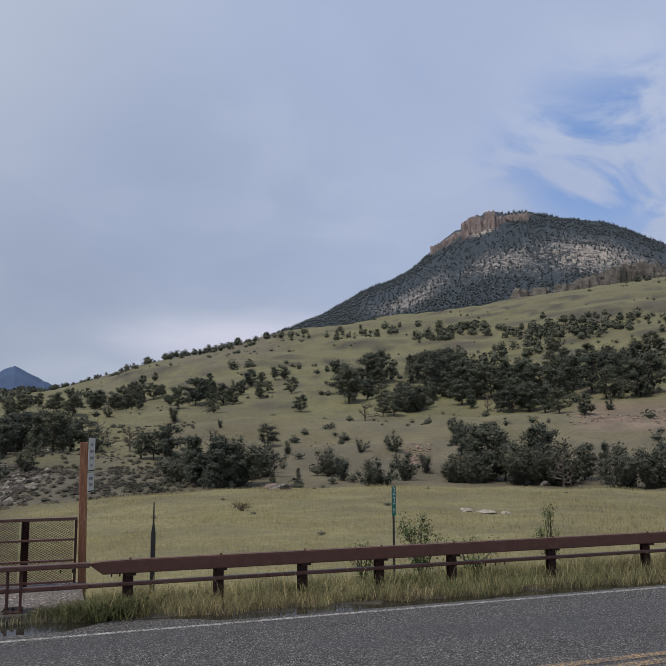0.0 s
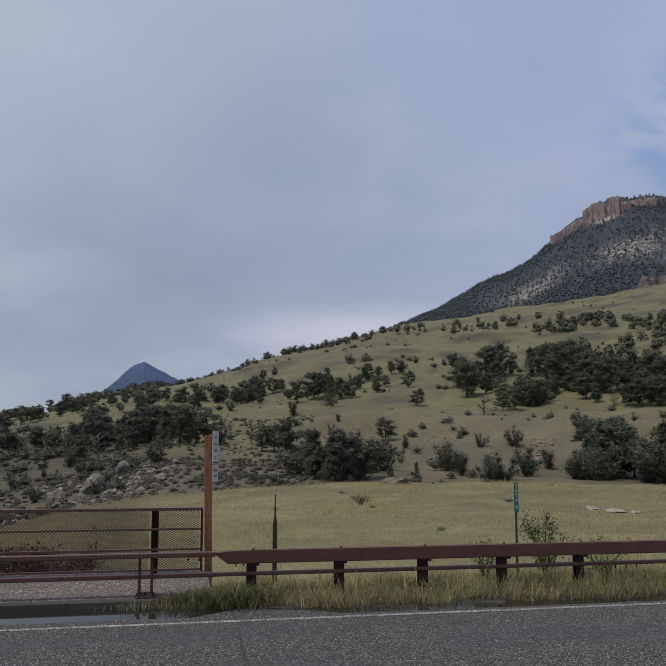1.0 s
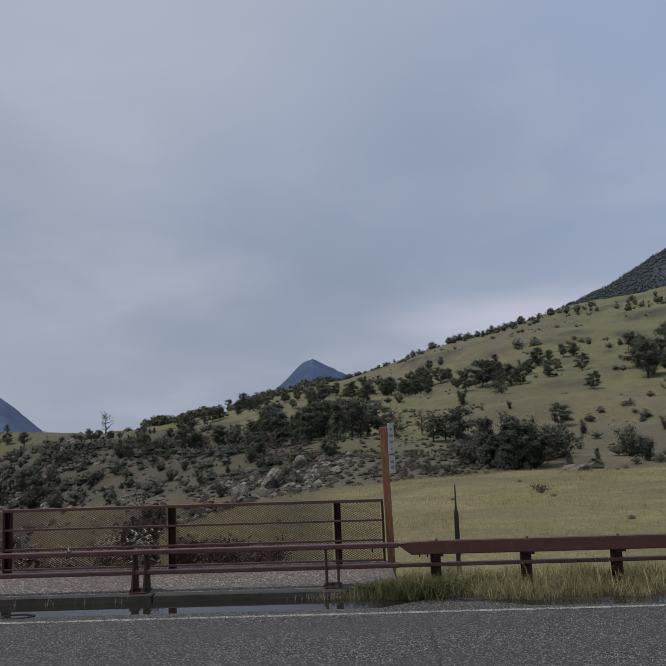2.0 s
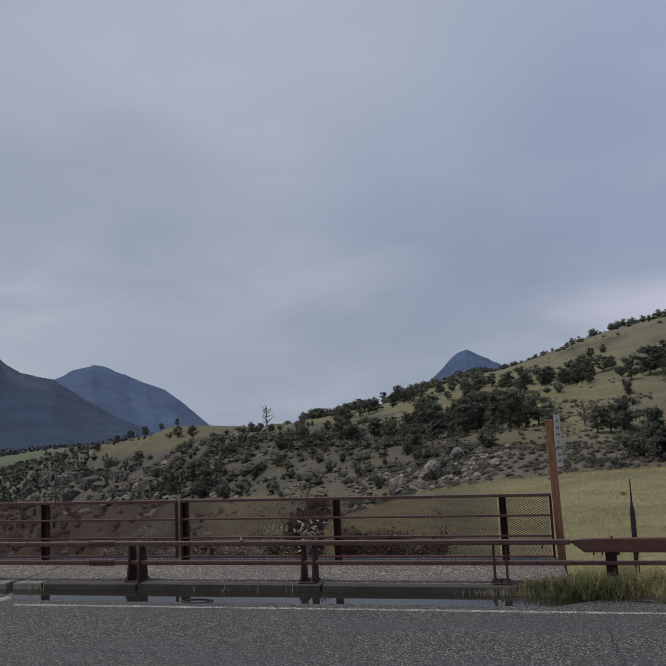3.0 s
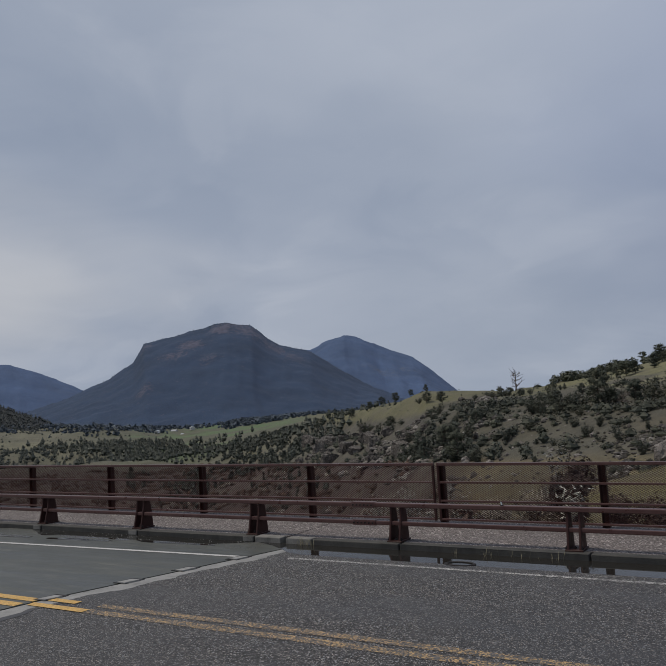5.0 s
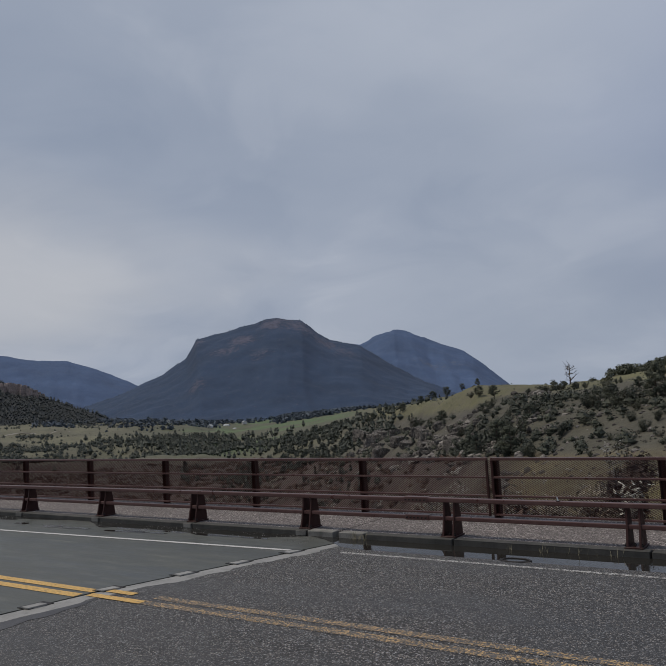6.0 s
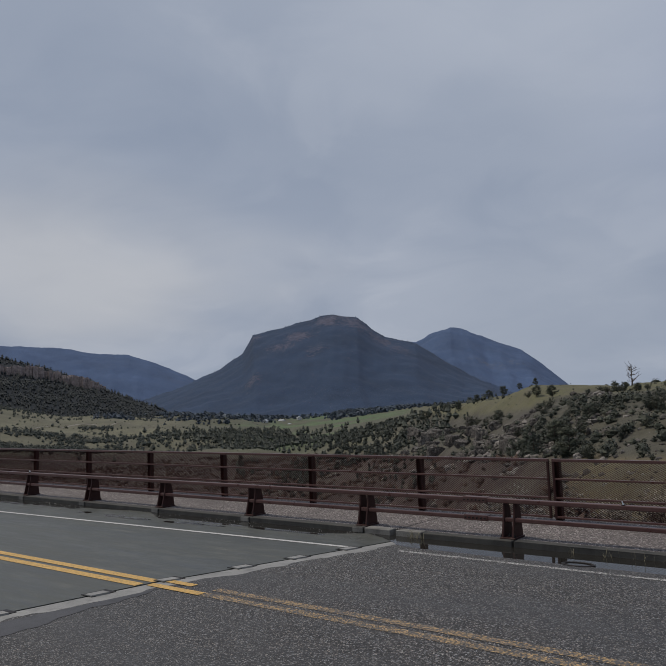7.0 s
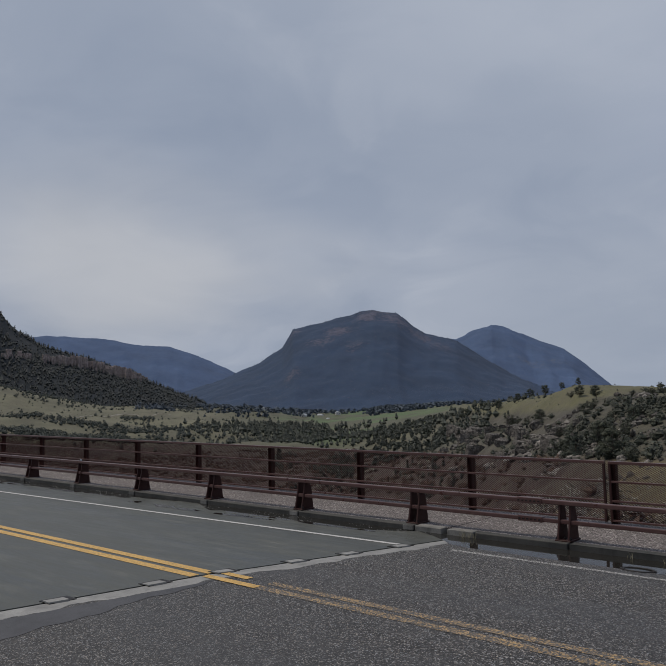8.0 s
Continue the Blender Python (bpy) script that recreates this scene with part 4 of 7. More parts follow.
def pedestrian_rail():
    rail = thing("pedestrian_rail", "rust-brown steel walkway railing with expanded metal mesh", "railing")
    x_end = 0.53
    sections = [(x_end, -6.40), (-6.47, -40.0), (-40.05, -88.0)]
    heights = [(1.120, 1.173), (0.781, 0.818), (0.431, 0.468), (0.081, 0.118)]
    for a, b in sections:
        for i, (z0, z1) in enumerate(heights):
            bm = bmesh.new()
            d = 0.035 if i == 0 else 0.022
            box(bm, b, a, PED_Y - d, PED_Y + d, z0, z1, 0.006)
            part("top_rail" if i == 0 else "middle_rail", bm, M_RAIL, rail)
    for x in (x_end - 0.02, -6.38, -6.49):
        bm = bmesh.new()
        box(bm, x - 0.022, x + 0.022, PED_Y - 0.024, PED_Y + 0.024, 0.07, 1.125, 0.005)
        part("end_bar", bm, M_RUST, rail)
    # posts: rolled sections of two flanges and a web
    bm = bmesh.new()
    for x0, x1, y0, y1 in ((-0.062, -0.046, -0.06, 0.06), (0.046, 0.062, -0.06, 0.06), (-0.047, 0.047, -0.006, 0.006)):
        vs = bmesh.ops.create_cube(bm, size=1)["verts"]
        bmesh.ops.scale(bm, vec=(x1 - x0, y1 - y0, 1.12), verts=vs)
        bmesh.ops.translate(bm, vec=((x0 + x1) / 2, (y0 + y1) / 2, 0.56), verts=vs)
    me_post = bpy.data.meshes.new("post")
    bm.to_mesh(me_post), bm.free()
    panel_me = expanded_metal(POST_STEP - 0.06, 1.04)
    end_me = expanded_metal(0.80, 1.04)
    for k, x in enumerate(POSTS):
        p = link("post", me_post, M_RUST, rail)
        p.location = (x + 0.07 - 0.032 * k, PED_Y + 0.10, 0.030 + road_z(x))
        if k < 26:
            m = link("mesh_panel", panel_me, M_MESH, rail)
            m.location = (x - POST_STEP + 0.03, PED_Y + 0.030, 0.100 + road_z(x - POST_STEP / 2))
            m.rotation_euler = (0, SLOPE, 0)
    m = link("mesh_panel", end_me, M_MESH, rail)
    m.location = (POSTS[0] + 0.05, PED_Y + 0.030, 0.100)


pedestrian_rail()


# ---- roadside ----
def guardrail():
    rail = thing("guardrail", "red-brown weathered steel box-beam guardrail in tall grass", "guardrail")
    bm = bmesh.new()
    # the beam, with its cut nose at the bridge end
    prof = [(0.66, 0.632, 0.653), (0.85, 0.489, 0.675), (1.17, 0.489, 0.685)]
    xs = [p[0] for p in prof] + [3, 6, 9, 12, 16, 22, 30, 40]
    low = [p[1] for p in prof] + [0.484] * 8
    top = [p[2] for p in prof] + [0.685] * 8
    rings = []
    for x, z0, z1 in zip(xs, low, top):
        dz = -SLOPE * x
        rings.append([bm.verts.new((x, y, z + dz)) for y, z in ((INNER_Y - 0.06, z0), (INNER_Y + 0.09, z0), (INNER_Y + 0.09, z1), (INNER_Y - 0.06, z1))])
    for a, b in zip(rings, rings[1:]):
        for i in range(4):
            j = (i + 1) % 4
            bm.faces.new((a[i], b[i], b[j], a[j]))
    bm.faces.new(rings[0]), bm.faces.new(rings[-1][::-1])
    bmesh.ops.recalc_face_normals(bm, faces=bm.faces)
    bmesh.ops.bevel(bm, geom=[e for e in bm.edges if abs(e.verts[0].co.x - e.verts[1].co.x) > 0.05], offset=0.014, segments=2, affect="EDGES")
    part("beam", bm, M_BEAM, rail)
    bm = bmesh.new()
    box(bm, 0.66, 40, INNER_Y - 0.03, INNER_Y + 0.05, 0.300, 0.360, 0.012)
    part("lower_tube", bm, M_RAIL, rail)
    bm = bmesh.new()
    for x0, x1, y0, y1 in ((-0.075, 0.075, -0.055, -0.042), (-0.075, 0.075, 0.042, 0.055), (-0.006, 0.006, -0.043, 0.043)):
        vs = bmesh.ops.create_cube(bm, size=1)["verts"]
        bmesh.ops.scale(bm, vec=(x1 - x0, y1 - y0, 1.0), verts=vs)
        bmesh.ops.translate(bm, vec=((x0 + x1) / 2, (y0 + y1) / 2, 0.10), verts=vs)
    me_post = bpy.data.meshes.new("post")
    bm.to_mesh(me_post), bm.free()
    bm = bmesh.new()
    vs = bmesh.ops.create_cube(bm, size=1)["verts"]
    bmesh.ops.scale(bm, vec=(0.16, 0.12, 0.03), verts=vs)
    me_angle = bpy.data.meshes.new("support_angle")
    bm.to_mesh(me_angle), bm.free()
    bm = bmesh.new()
    rod(bm, (0, 0, 0), (0, 0, 0.03), 0.022, 0.016, 6)
    me_cap = bpy.data.meshes.new("bolt_cap")
    bm.to_mesh(me_cap), bm.free()
    bm = bmesh.new()
    rod(bm, (0, 0, 0), (0, 0, -0.05), 0.013, 0.010, 6)
    me_stud = bpy.data.meshes.new("stud")
    bm.to_mesh(me_stud), bm.free()
    for x, z in ((0.98, 0.492), (1.10, 0.492), (7.25, 0.295), (7.45, 0.295), (7.65, 0.295), (7.85, 0.295), (0.25, 0.586), (0.42, 0.586)):
        c = link("stud", me_stud, M_DARK, rail)
        c.location = (x, INNER_Y + 0.01, z + road_z(x))
    for x in (1.23, 2.63, 4.03, 5.41, 6.81, 8.90, 11.1, 13.3, 15.4, 17.5, 19.6, 21.7, 23.8):
        p = link("post", me_post, M_RUST, rail)
        p.location = (x, INNER_Y + 0.10, road_z(x) - 0.12)
        a = link("support_angle", me_angle, M_RUST, rail)
        a.location = (x + 0.03, INNER_Y + 0.02, 0.465 + road_z(x))
        c = link("bolt_cap", me_cap, M_BEAM, rail)
        c.location = (x + 0.02, INNER_Y + 0.02, 0.683 + road_z(x))


guardrail()


def wood_material():
    n = Nodes("red_brown_weathered_timber", 0.8)
    g = n.noise(7.0, 6, 0.65, stretch=(6, 6, 0.5))
    f = n.noise(40.0, 4, 0.6, stretch=(4, 4, 0.3))
    color = n.ramp(g, (0.25, (0.09, 0.036, 0.020)), (0.5, (0.235, 0.105, 0.058)), (0.75, (0.36, 0.20, 0.12)))
    return n.set(n.mix(n.ramp(f, (0.4, 0.0), (0.7, 0.55)), color, (0.075, 0.035, 0.022)), 0.8, f, 0.5, 0.006)


def plain(name, base, rough=0.5, vary=0.15, scale=4.0):
    n = Nodes(name, rough)
    a = n.noise(scale, 5, 0.6)
    return n.set(n.mix(a, tuple(v * (1 - vary) for v in base), tuple(min(1, v * (1 + vary)) for v in base)), rough)


M_TIMBER = wood_material()
M_SIGN = plain("off_white_sign_sheet", (0.50, 0.50, 0.49))
M_INK = plain("faded_sign_ink", (0.20, 0.20, 0.205))
M_GREEN = plain("green_marker_sheet", (0.012, 0.17, 0.13))
M_DIGIT = plain("white_reflective_digit", (0.62, 0.66, 0.66))
M_STEELPOST = plain("dark_delineator_post", (0.020, 0.020, 0.021), 0.6)


def digit(text, size, material, parent, m, name="digit"):
    cu = bpy.data.curves.new(name, "FONT")
    cu.body, cu.size, cu.extrude, cu.align_x, cu.align_y = text, size, 0.001, "CENTER", "CENTER"
    cu.materials.append(material)
    ob = new(name, cu)
    ob.parent = parent
    ob.matrix_local = m
    return ob


def sign_post():
    post = thing("sign_post", "square red-brown timber post with two white notice panels", "sign post", at=(0.657, 14.61, -0.518))
    post.scale = (1.06,) * 3
    bm = bmesh.new()
    bar(bm, (0, 0, -0.1), (-0.055, 0, 2.80), 0.125, 0.125, 0.008)
    part("post", bm, M_TIMBER, post)
    for k, (z0, z1, rows) in enumerate(((2.31, 2.87, ((0.09, 0.08), (0.20, 0.12), (0.31, 0.14), (0.43, 0.06))), (1.97, 2.29, ((0.07, 0.14), (0.17, 0.12))))):
        # panels face along the road and are seen almost edge on
        ang = radians(62)
        m = Matrix.Translation((0.075, -0.05, 0)) @ Matrix.Rotation(ang, 4, "Z")
        bm = bmesh.new()
        vs = bmesh.ops.create_cube(bm, size=1)["verts"]
        bmesh.ops.scale(bm, vec=(0.24, 0.006, z1 - z0), verts=vs)
        bmesh.ops.translate(bm, vec=(0, 0, (z0 + z1) / 2), verts=vs)
        bmesh.ops.bevel(bm, geom=bm.edges[:], offset=0.0015, segments=1, affect="EDGES")
        panel = part("notice_panel", bm, M_SIGN, post, "white notice panel with black lettering")
        panel.matrix_local = m
        for d, wide in rows:
            bm = bmesh.new()
            vs = bmesh.ops.create_cube(bm, size=1)["verts"]
            bmesh.ops.scale(bm, vec=(wide, 0.004, 0.045), verts=vs)
            bmesh.ops.translate(bm, vec=(0, -0.004, z1 - d - 0.02), verts=vs)
            part("lettering_bar", bm, M_INK, panel)
        bm = bmesh.new()
        vs = bmesh.ops.create_cube(bm, size=1)["verts"]
        bmesh.ops.scale(bm, vec=(0.225, 0.004, 0.018), verts=vs)
        bmesh.ops.translate(bm, vec=(0, -0.004, z0 + 0.02), verts=vs)
        part("border_bar", bm, M_DARK, panel, "black lower border")


sign_post()


def rail_reflector(x):
    """A small pale reflector tab bolted on the upper tube."""
    ob = thing("rail_reflector", "small pale reflector tab on the brown rail tube", "reflector", at=(x, INNER_Y - 0.02, 0.674 + road_z(x)))
    bm = bmesh.new()
    bar(bm, (0, 0, 0.0), (-0.02, 0, 0.06), 0.038, 0.010, 0.003)
    part("tab", bm, M_DIGIT, ob)
    bm = bmesh.new()
    bar(bm, (0, -0.03, 0.006), (0, 0.03, 0.006), 0.05, 0.012, 0.002)
    part("bracket", bm, M_DARK, ob)


rail_reflector(POSTS[7] + 0.04)
rail_reflector(-4.47)


def mile_marker():
    ob = thing("mile_marker", "narrow green mile marker on a dark steel post", "mile marker", at=(6.06, 13.33, -0.412))
    ob.scale = (1.06,) * 3
    bm = bmesh.new()
    rod(bm, (0, 0, -0.1), (0.01, 0, 1.45), 0.020, 0.020, 8)
    part("post", bm, M_STEELPOST, ob)
    bm = bmesh.new()
    vs = bmesh.ops.create_cube(bm, size=1)["verts"]
    bmesh.ops.scale(bm, vec=(0.155, 0.005, 0.50), verts=vs)
    bmesh.ops.bevel(bm, geom=bm.edges[:], offset=0.002, segments=1, affect="EDGES")
    plate = part("plate", bm, M_GREEN, ob, "green reflective plate")
    plate.matrix_local = Matrix.Translation((0.01, -0.028, 1.635)) @ Matrix.Rotation(radians(38), 4, "Z")
    for text, z, size in (("2", 0.16, 0.19), ("2", 0.0, 0.19), ("M", -0.17, 0.11)):
        digit(text, size, M_DIGIT, plate, Matrix.Translation((0, -0.0045, z)) @ Matrix.Rotation(radians(90), 4, "X"))


mile_marker()


def spike_post():
    ob = thing("delineator_post", "black pointed flexible delineator stake beside the guardrail", "delineator", at=(1.70, 13.39, -0.412))
    ob.scale = (1.06,) * 3
    bm = bmesh.new()
    prof = [(-0.1, 0.036, 0.015), (1.16, 0.036, 0.016), (1.28, 0.034, 0.015), (1.42, 0.014, 0.010), (1.76, 0.008, 0.006)]
    rings = [[bm.verts.new((x * w + 0.004 * z, y * d, z)) for x, y in ((-1, -1), (1, -1), (1, 1), (-1, 1))] for z, w, d in prof]
    for a, b in zip(rings, rings[1:]):
        for i in range(4):
            bm.faces.new((a[i], a[(i + 1) % 4], b[(i + 1) % 4], b[i]))
    bm.faces.new(rings[0][::-1]), bm.faces.new(rings[-1])
    bmesh.ops.bevel(bm, geom=bm.edges[:], offset=0.003, segments=1, affect="EDGES")
    part("stake", bm, M_STEELPOST, ob)


spike_post()


def drain():
    ob = thing("storm_drain", "round iron drain ring in the flooded gutter", "drain cover", at=(-4.85, 11.42, -0.062 + road_z(-4.85)))
    bm = bmesh.new()
    n = 28
    rings = []
    for r, z in ((0.20, -0.03), (0.20, 0.012), (0.225, 0.02), (0.25, 0.012), (0.25, -0.03)):
        rings.append([bm.verts.new((math.cos(6.2832 * i / n) * r, math.sin(6.2832 * i / n) * r * 0.55, z)) for i in range(n)])
    for a, b in zip(rings, rings[1:]):
        for i in range(n):
            bm.faces.new((a[i], b[i], b[(i + 1) % n], a[(i + 1) % n]))
    part("ring", bm, M_DARK, ob)


drain()


# ---- rocks and plants ----
def on_ground(x, y):
    return float(ground_height(x, y))


def leaf_material(name, dark, light, rough=0.75):
    n = Nodes(name, rough)
    tone = n.mix(n.island(), dark, light)
    tone = n.mix(1.0, tone, n.ramp(n.chance(), (0.0, (0.72, 0.78, 0.8)), (1.0, (1.25, 1.15, 1.0))), "MULTIPLY")
    return n.set(tone, rough)


def grass_material(name, dark, light, dry, rough=0.9):
    """Blades that differ one by one, in tufts and drifts of greener and drier growth."""
    n = Nodes(name, rough)
    tone = n.mix(n.island(), dark, light)
    drift, tuft = n.noise(0.35, 4, 0.6, stretch=(0.6, 1.4, 0.0)), n.noise(2.6, 4, 0.65, stretch=(1, 1, 0.0))
    tone = n.mix(n.ramp(drift, (0.42, 0.0), (0.62, 0.7)), tone, dry)
    tone = n.mix(1.0, tone, n.ramp(tuft, (0.30, 0.50), (0.68, 1.38)), "MULTIPLY")
    return n.set(tone, rough)


M_PINE = leaf_material("pine_needles", (0.028, 0.036, 0.026), (0.070, 0.082, 0.058))
M_FIR = leaf_material("fir_needles", (0.026, 0.035, 0.026), (0.064, 0.080, 0.056))
# bluer and paler than the near pines: haze put into the needle colour
M_BLUFFTREE = leaf_material("bluff_needles_in_haze", (0.054, 0.071, 0.084), (0.090, 0.110, 0.124))
M_FOREST = leaf_material("dark_hill_needles", (0.017, 0.024, 0.030), (0.029, 0.039, 0.046))
M_DARKSAGE = leaf_material("dark_sage_foliage", (0.026, 0.024, 0.018), (0.095, 0.088, 0.066))
# needles of the dome and valley woods, blued and lightened for haze
M_HAZETREE = leaf_material("dome_needles_in_haze", (0.050, 0.069, 0.096), (0.076, 0.098, 0.130))
M_FARTREE = leaf_material("far_tree_needles", (0.028, 0.036, 0.032), (0.062, 0.074, 0.062))
M_JUNIPER = leaf_material("juniper_foliage", (0.026, 0.031, 0.023), (0.066, 0.074, 0.052))
M_SAGE = leaf_material("sage_foliage", (0.055, 0.056, 0.042), (0.150, 0.150, 0.115))
M_PALEBUSH = leaf_material("pale_brush", (0.10, 0.090, 0.080), (0.30, 0.28, 0.25))
M_WHITELEAF = leaf_material("pale_silver_leaves", (0.24, 0.23, 0.20), (0.52, 0.50, 0.45))
M_TWIG = leaf_material("red_brown_twigs", (0.030, 0.019, 0.015), (0.100, 0.064, 0.050))
M_LEAFY = leaf_material("green_leaves", (0.035, 0.060, 0.018), (0.12, 0.17, 0.055))
M_HAY = grass_material("dry_field_grass", (0.165, 0.154, 0.070), (0.252, 0.229, 0.110), (0.172, 0.136, 0.076))
M_FIELDGREEN = grass_material("green_field_grass", (0.150, 0.144, 0.058), (0.228, 0.210, 0.090), (0.180, 0.148, 0.074))
M_VERGE = grass_material("verge_grass", (0.040, 0.055, 0.020), (0.140, 0.153, 0.062), (0.165, 0.143, 0.074))
M_THATCH = leaf_material("dead_thatch", (0.060, 0.046, 0.026), (0.27, 0.215, 0.125), 0.95)
M_STRAW = leaf_material("verge_straw", (0.20, 0.165, 0.080), (0.42, 0.36, 0.22), 0.9)
M_BARK = concrete_material("grey_brown_bark", (0.115, 0.088, 0.068), (0.050, 0.038, 0.030), 0.95)
M_DEADWOOD = concrete_material("silvered_dead_wood", (0.20, 0.17, 0.145), (0.085, 0.070, 0.060), 0.95)
M_ROCK = rock_material("grey_outcrop_rock", (0.34, 0.31, 0.28), (0.13, 0.115, 0.105))
M_SLAB = rock_material("pale_field_slab", (0.50, 0.46, 0.40), (0.34, 0.31, 0.27), 2.5)
M_LEDGE = rock_material("pinkish_ledge_rock", (0.42, 0.31, 0.25), (0.20, 0.145, 0.12), 1.5)
def rubble_material():
    n = Nodes("grey_brown_rubble", 0.9)
    a = n.noise(3.0, 6, 0.7)
    color = n.ramp(n.island(), (0.0, (0.035, 0.031, 0.028)), (0.6, (0.095, 0.084, 0.074)), (1.0, (0.30, 0.275, 0.245)))
    return n.set(n.mix(n.ramp(a, (0.4, 0.0), (0.7, 0.6)), color, (0.045, 0.040, 0.036)), 0.9, a, 0.9, 0.2)


M_RUBBLE = rubble_material()


def scatter_mesh(name, V, F):
    me = bpy.data.meshes.new(name)
    me.from_pydata(np.asarray(V).reshape(-1, 3).tolist(), [], np.asarray(F).tolist())
    return me


def crown_mesh(name, tri, out, core=None):
    """Leaves shaded as one soft crown: each takes the outward direction of its clump."""
    rng = np.random.RandomState(len(tri) % 9973)
    out = out / (np.linalg.norm(out, axis=1, keepdims=True) + 1e-9)
    foot = (tri[:, 0] + tri[:, 1]) / 2
    wide = np.linalg.norm(tri[:, 1] - tri[:, 0], axis=1, keepdims=True)
    long = np.linalg.norm(tri[:, 2] - foot, axis=1, keepdims=True)
    face = out + rng.normal(0, 0.38, out.shape)
    face /= np.linalg.norm(face, axis=1, keepdims=True)
    side = np.cross(face, rng.normal(0, 1, out.shape))
    side /= np.linalg.norm(side, axis=1, keepdims=True) + 1e-9
    tip = np.cross(face, side)
    tri = np.stack([foot - side * wide / 2, foot + side * wide / 2, foot + tip * long], 1)
    if core is not None:
        tri, out = np.concatenate([tri, core[0]]), np.concatenate([out, core[1] / np.linalg.norm(core[1], axis=1, keepdims=True)])
    me = tri_mesh(name, tri)
    soften(me)
    me.normals_split_custom_set_from_vertices(np.repeat(out, 3, 0).tolist())
    return me


OCTA = np.array(((1, 0, 0), (0, 1, 0), (-1, 0, 0), (0, -1, 0), (0, 0, 1), (0, 0, -1)), float)
OCTA_FACES = np.array(((0, 1, 4), (1, 2, 4), (2, 3, 4), (3, 0, 4), (1, 0, 5), (2, 1, 5), (3, 2, 5), (0, 3, 5)))


def hearts(rng, centres, radii):
    """The dense inner foliage of clumps, as rough closed lumps: triangles and their outward directions."""
    shape = OCTA[None] * rng.uniform(0.65, 1.25, (len(centres), 6, 1)) * np.asarray(radii).reshape(len(centres), 1, -1)
    a = rng.uniform(0, 6.28, len(centres))[:, None]
    turned = np.stack([shape[..., 0] * np.cos(a) - shape[..., 1] * np.sin(a), shape[..., 0] * np.sin(a) + shape[..., 1] * np.cos(a), shape[..., 2]], -1)
    tri = turned[:, OCTA_FACES].reshape(-1, 3, 3)
    out = tri.mean(1)
    return tri + np.repeat(np.asarray(centres), 8, 0)[:, None, :], out / (np.linalg.norm(out, axis=1, keepdims=True) + 1e-9) + np.array((0, 0, 0.25))


def leaf_triangles(rng, centres, spread, length, width, up=0.3, out_from=None):
    """Many small pointed leaves round the centres: an array of triangles."""
    n = len(centres)
    p = centres + rng.normal(0, 1, (n, 3)) * spread
    d = rng.normal(0, 1, (n, 3)) + np.array((0, 0, up))
    if out_from is not None:
        o = p - out_from
        d += 1.2 * o / (np.linalg.norm(o, axis=1, keepdims=True) + 1e-6)
    d /= np.linalg.norm(d, axis=1, keepdims=True)
    s = np.cross(d, rng.normal(0, 1, (n, 3)))
    s /= np.linalg.norm(s, axis=1, keepdims=True) + 1e-6
    L = length * rng.uniform(0.6, 1.4, (n, 1))
    W = width * rng.uniform(0.6, 1.4, (n, 1))
    tri = np.stack([p - s * W / 2, p + s * W / 2, p + d * L], 1)
    return tri


def tri_mesh(name, tri):
    return scatter_mesh(name, tri, np.arange(len(tri) * 3).reshape(-1, 3))


def wood(bm, pts, r0, r1, n=6):
    """A bent tapered limb through points."""
    pts = [Vector(p) for p in pts]
    rings = []
    for i, p in enumerate(pts):
        d = (pts[min(i + 1, len(pts) - 1)] - pts[max(i - 1, 0)]).normalized()
        q = d.to_track_quat("Z", "Y")
        r = r0 + (r1 - r0) * i / (len(pts) - 1)
        rings.append([bm.verts.new(p + q @ Vector((math.cos(6.2832 * k / n) * r, math.sin(6.2832 * k / n) * r, 0))) for k in range(n)])
    for a, b in zip(rings, rings[1:]):
        for k in range(n):
            bm.faces.new((a[k], a[(k + 1) % n], b[(k + 1) % n], b[k]))
    bm.faces.new(rings[-1])


def mesh_of(name, bm):
    me = bpy.data.meshes.new(name)
    bm.to_mesh(me)
    bm.free()
    return me


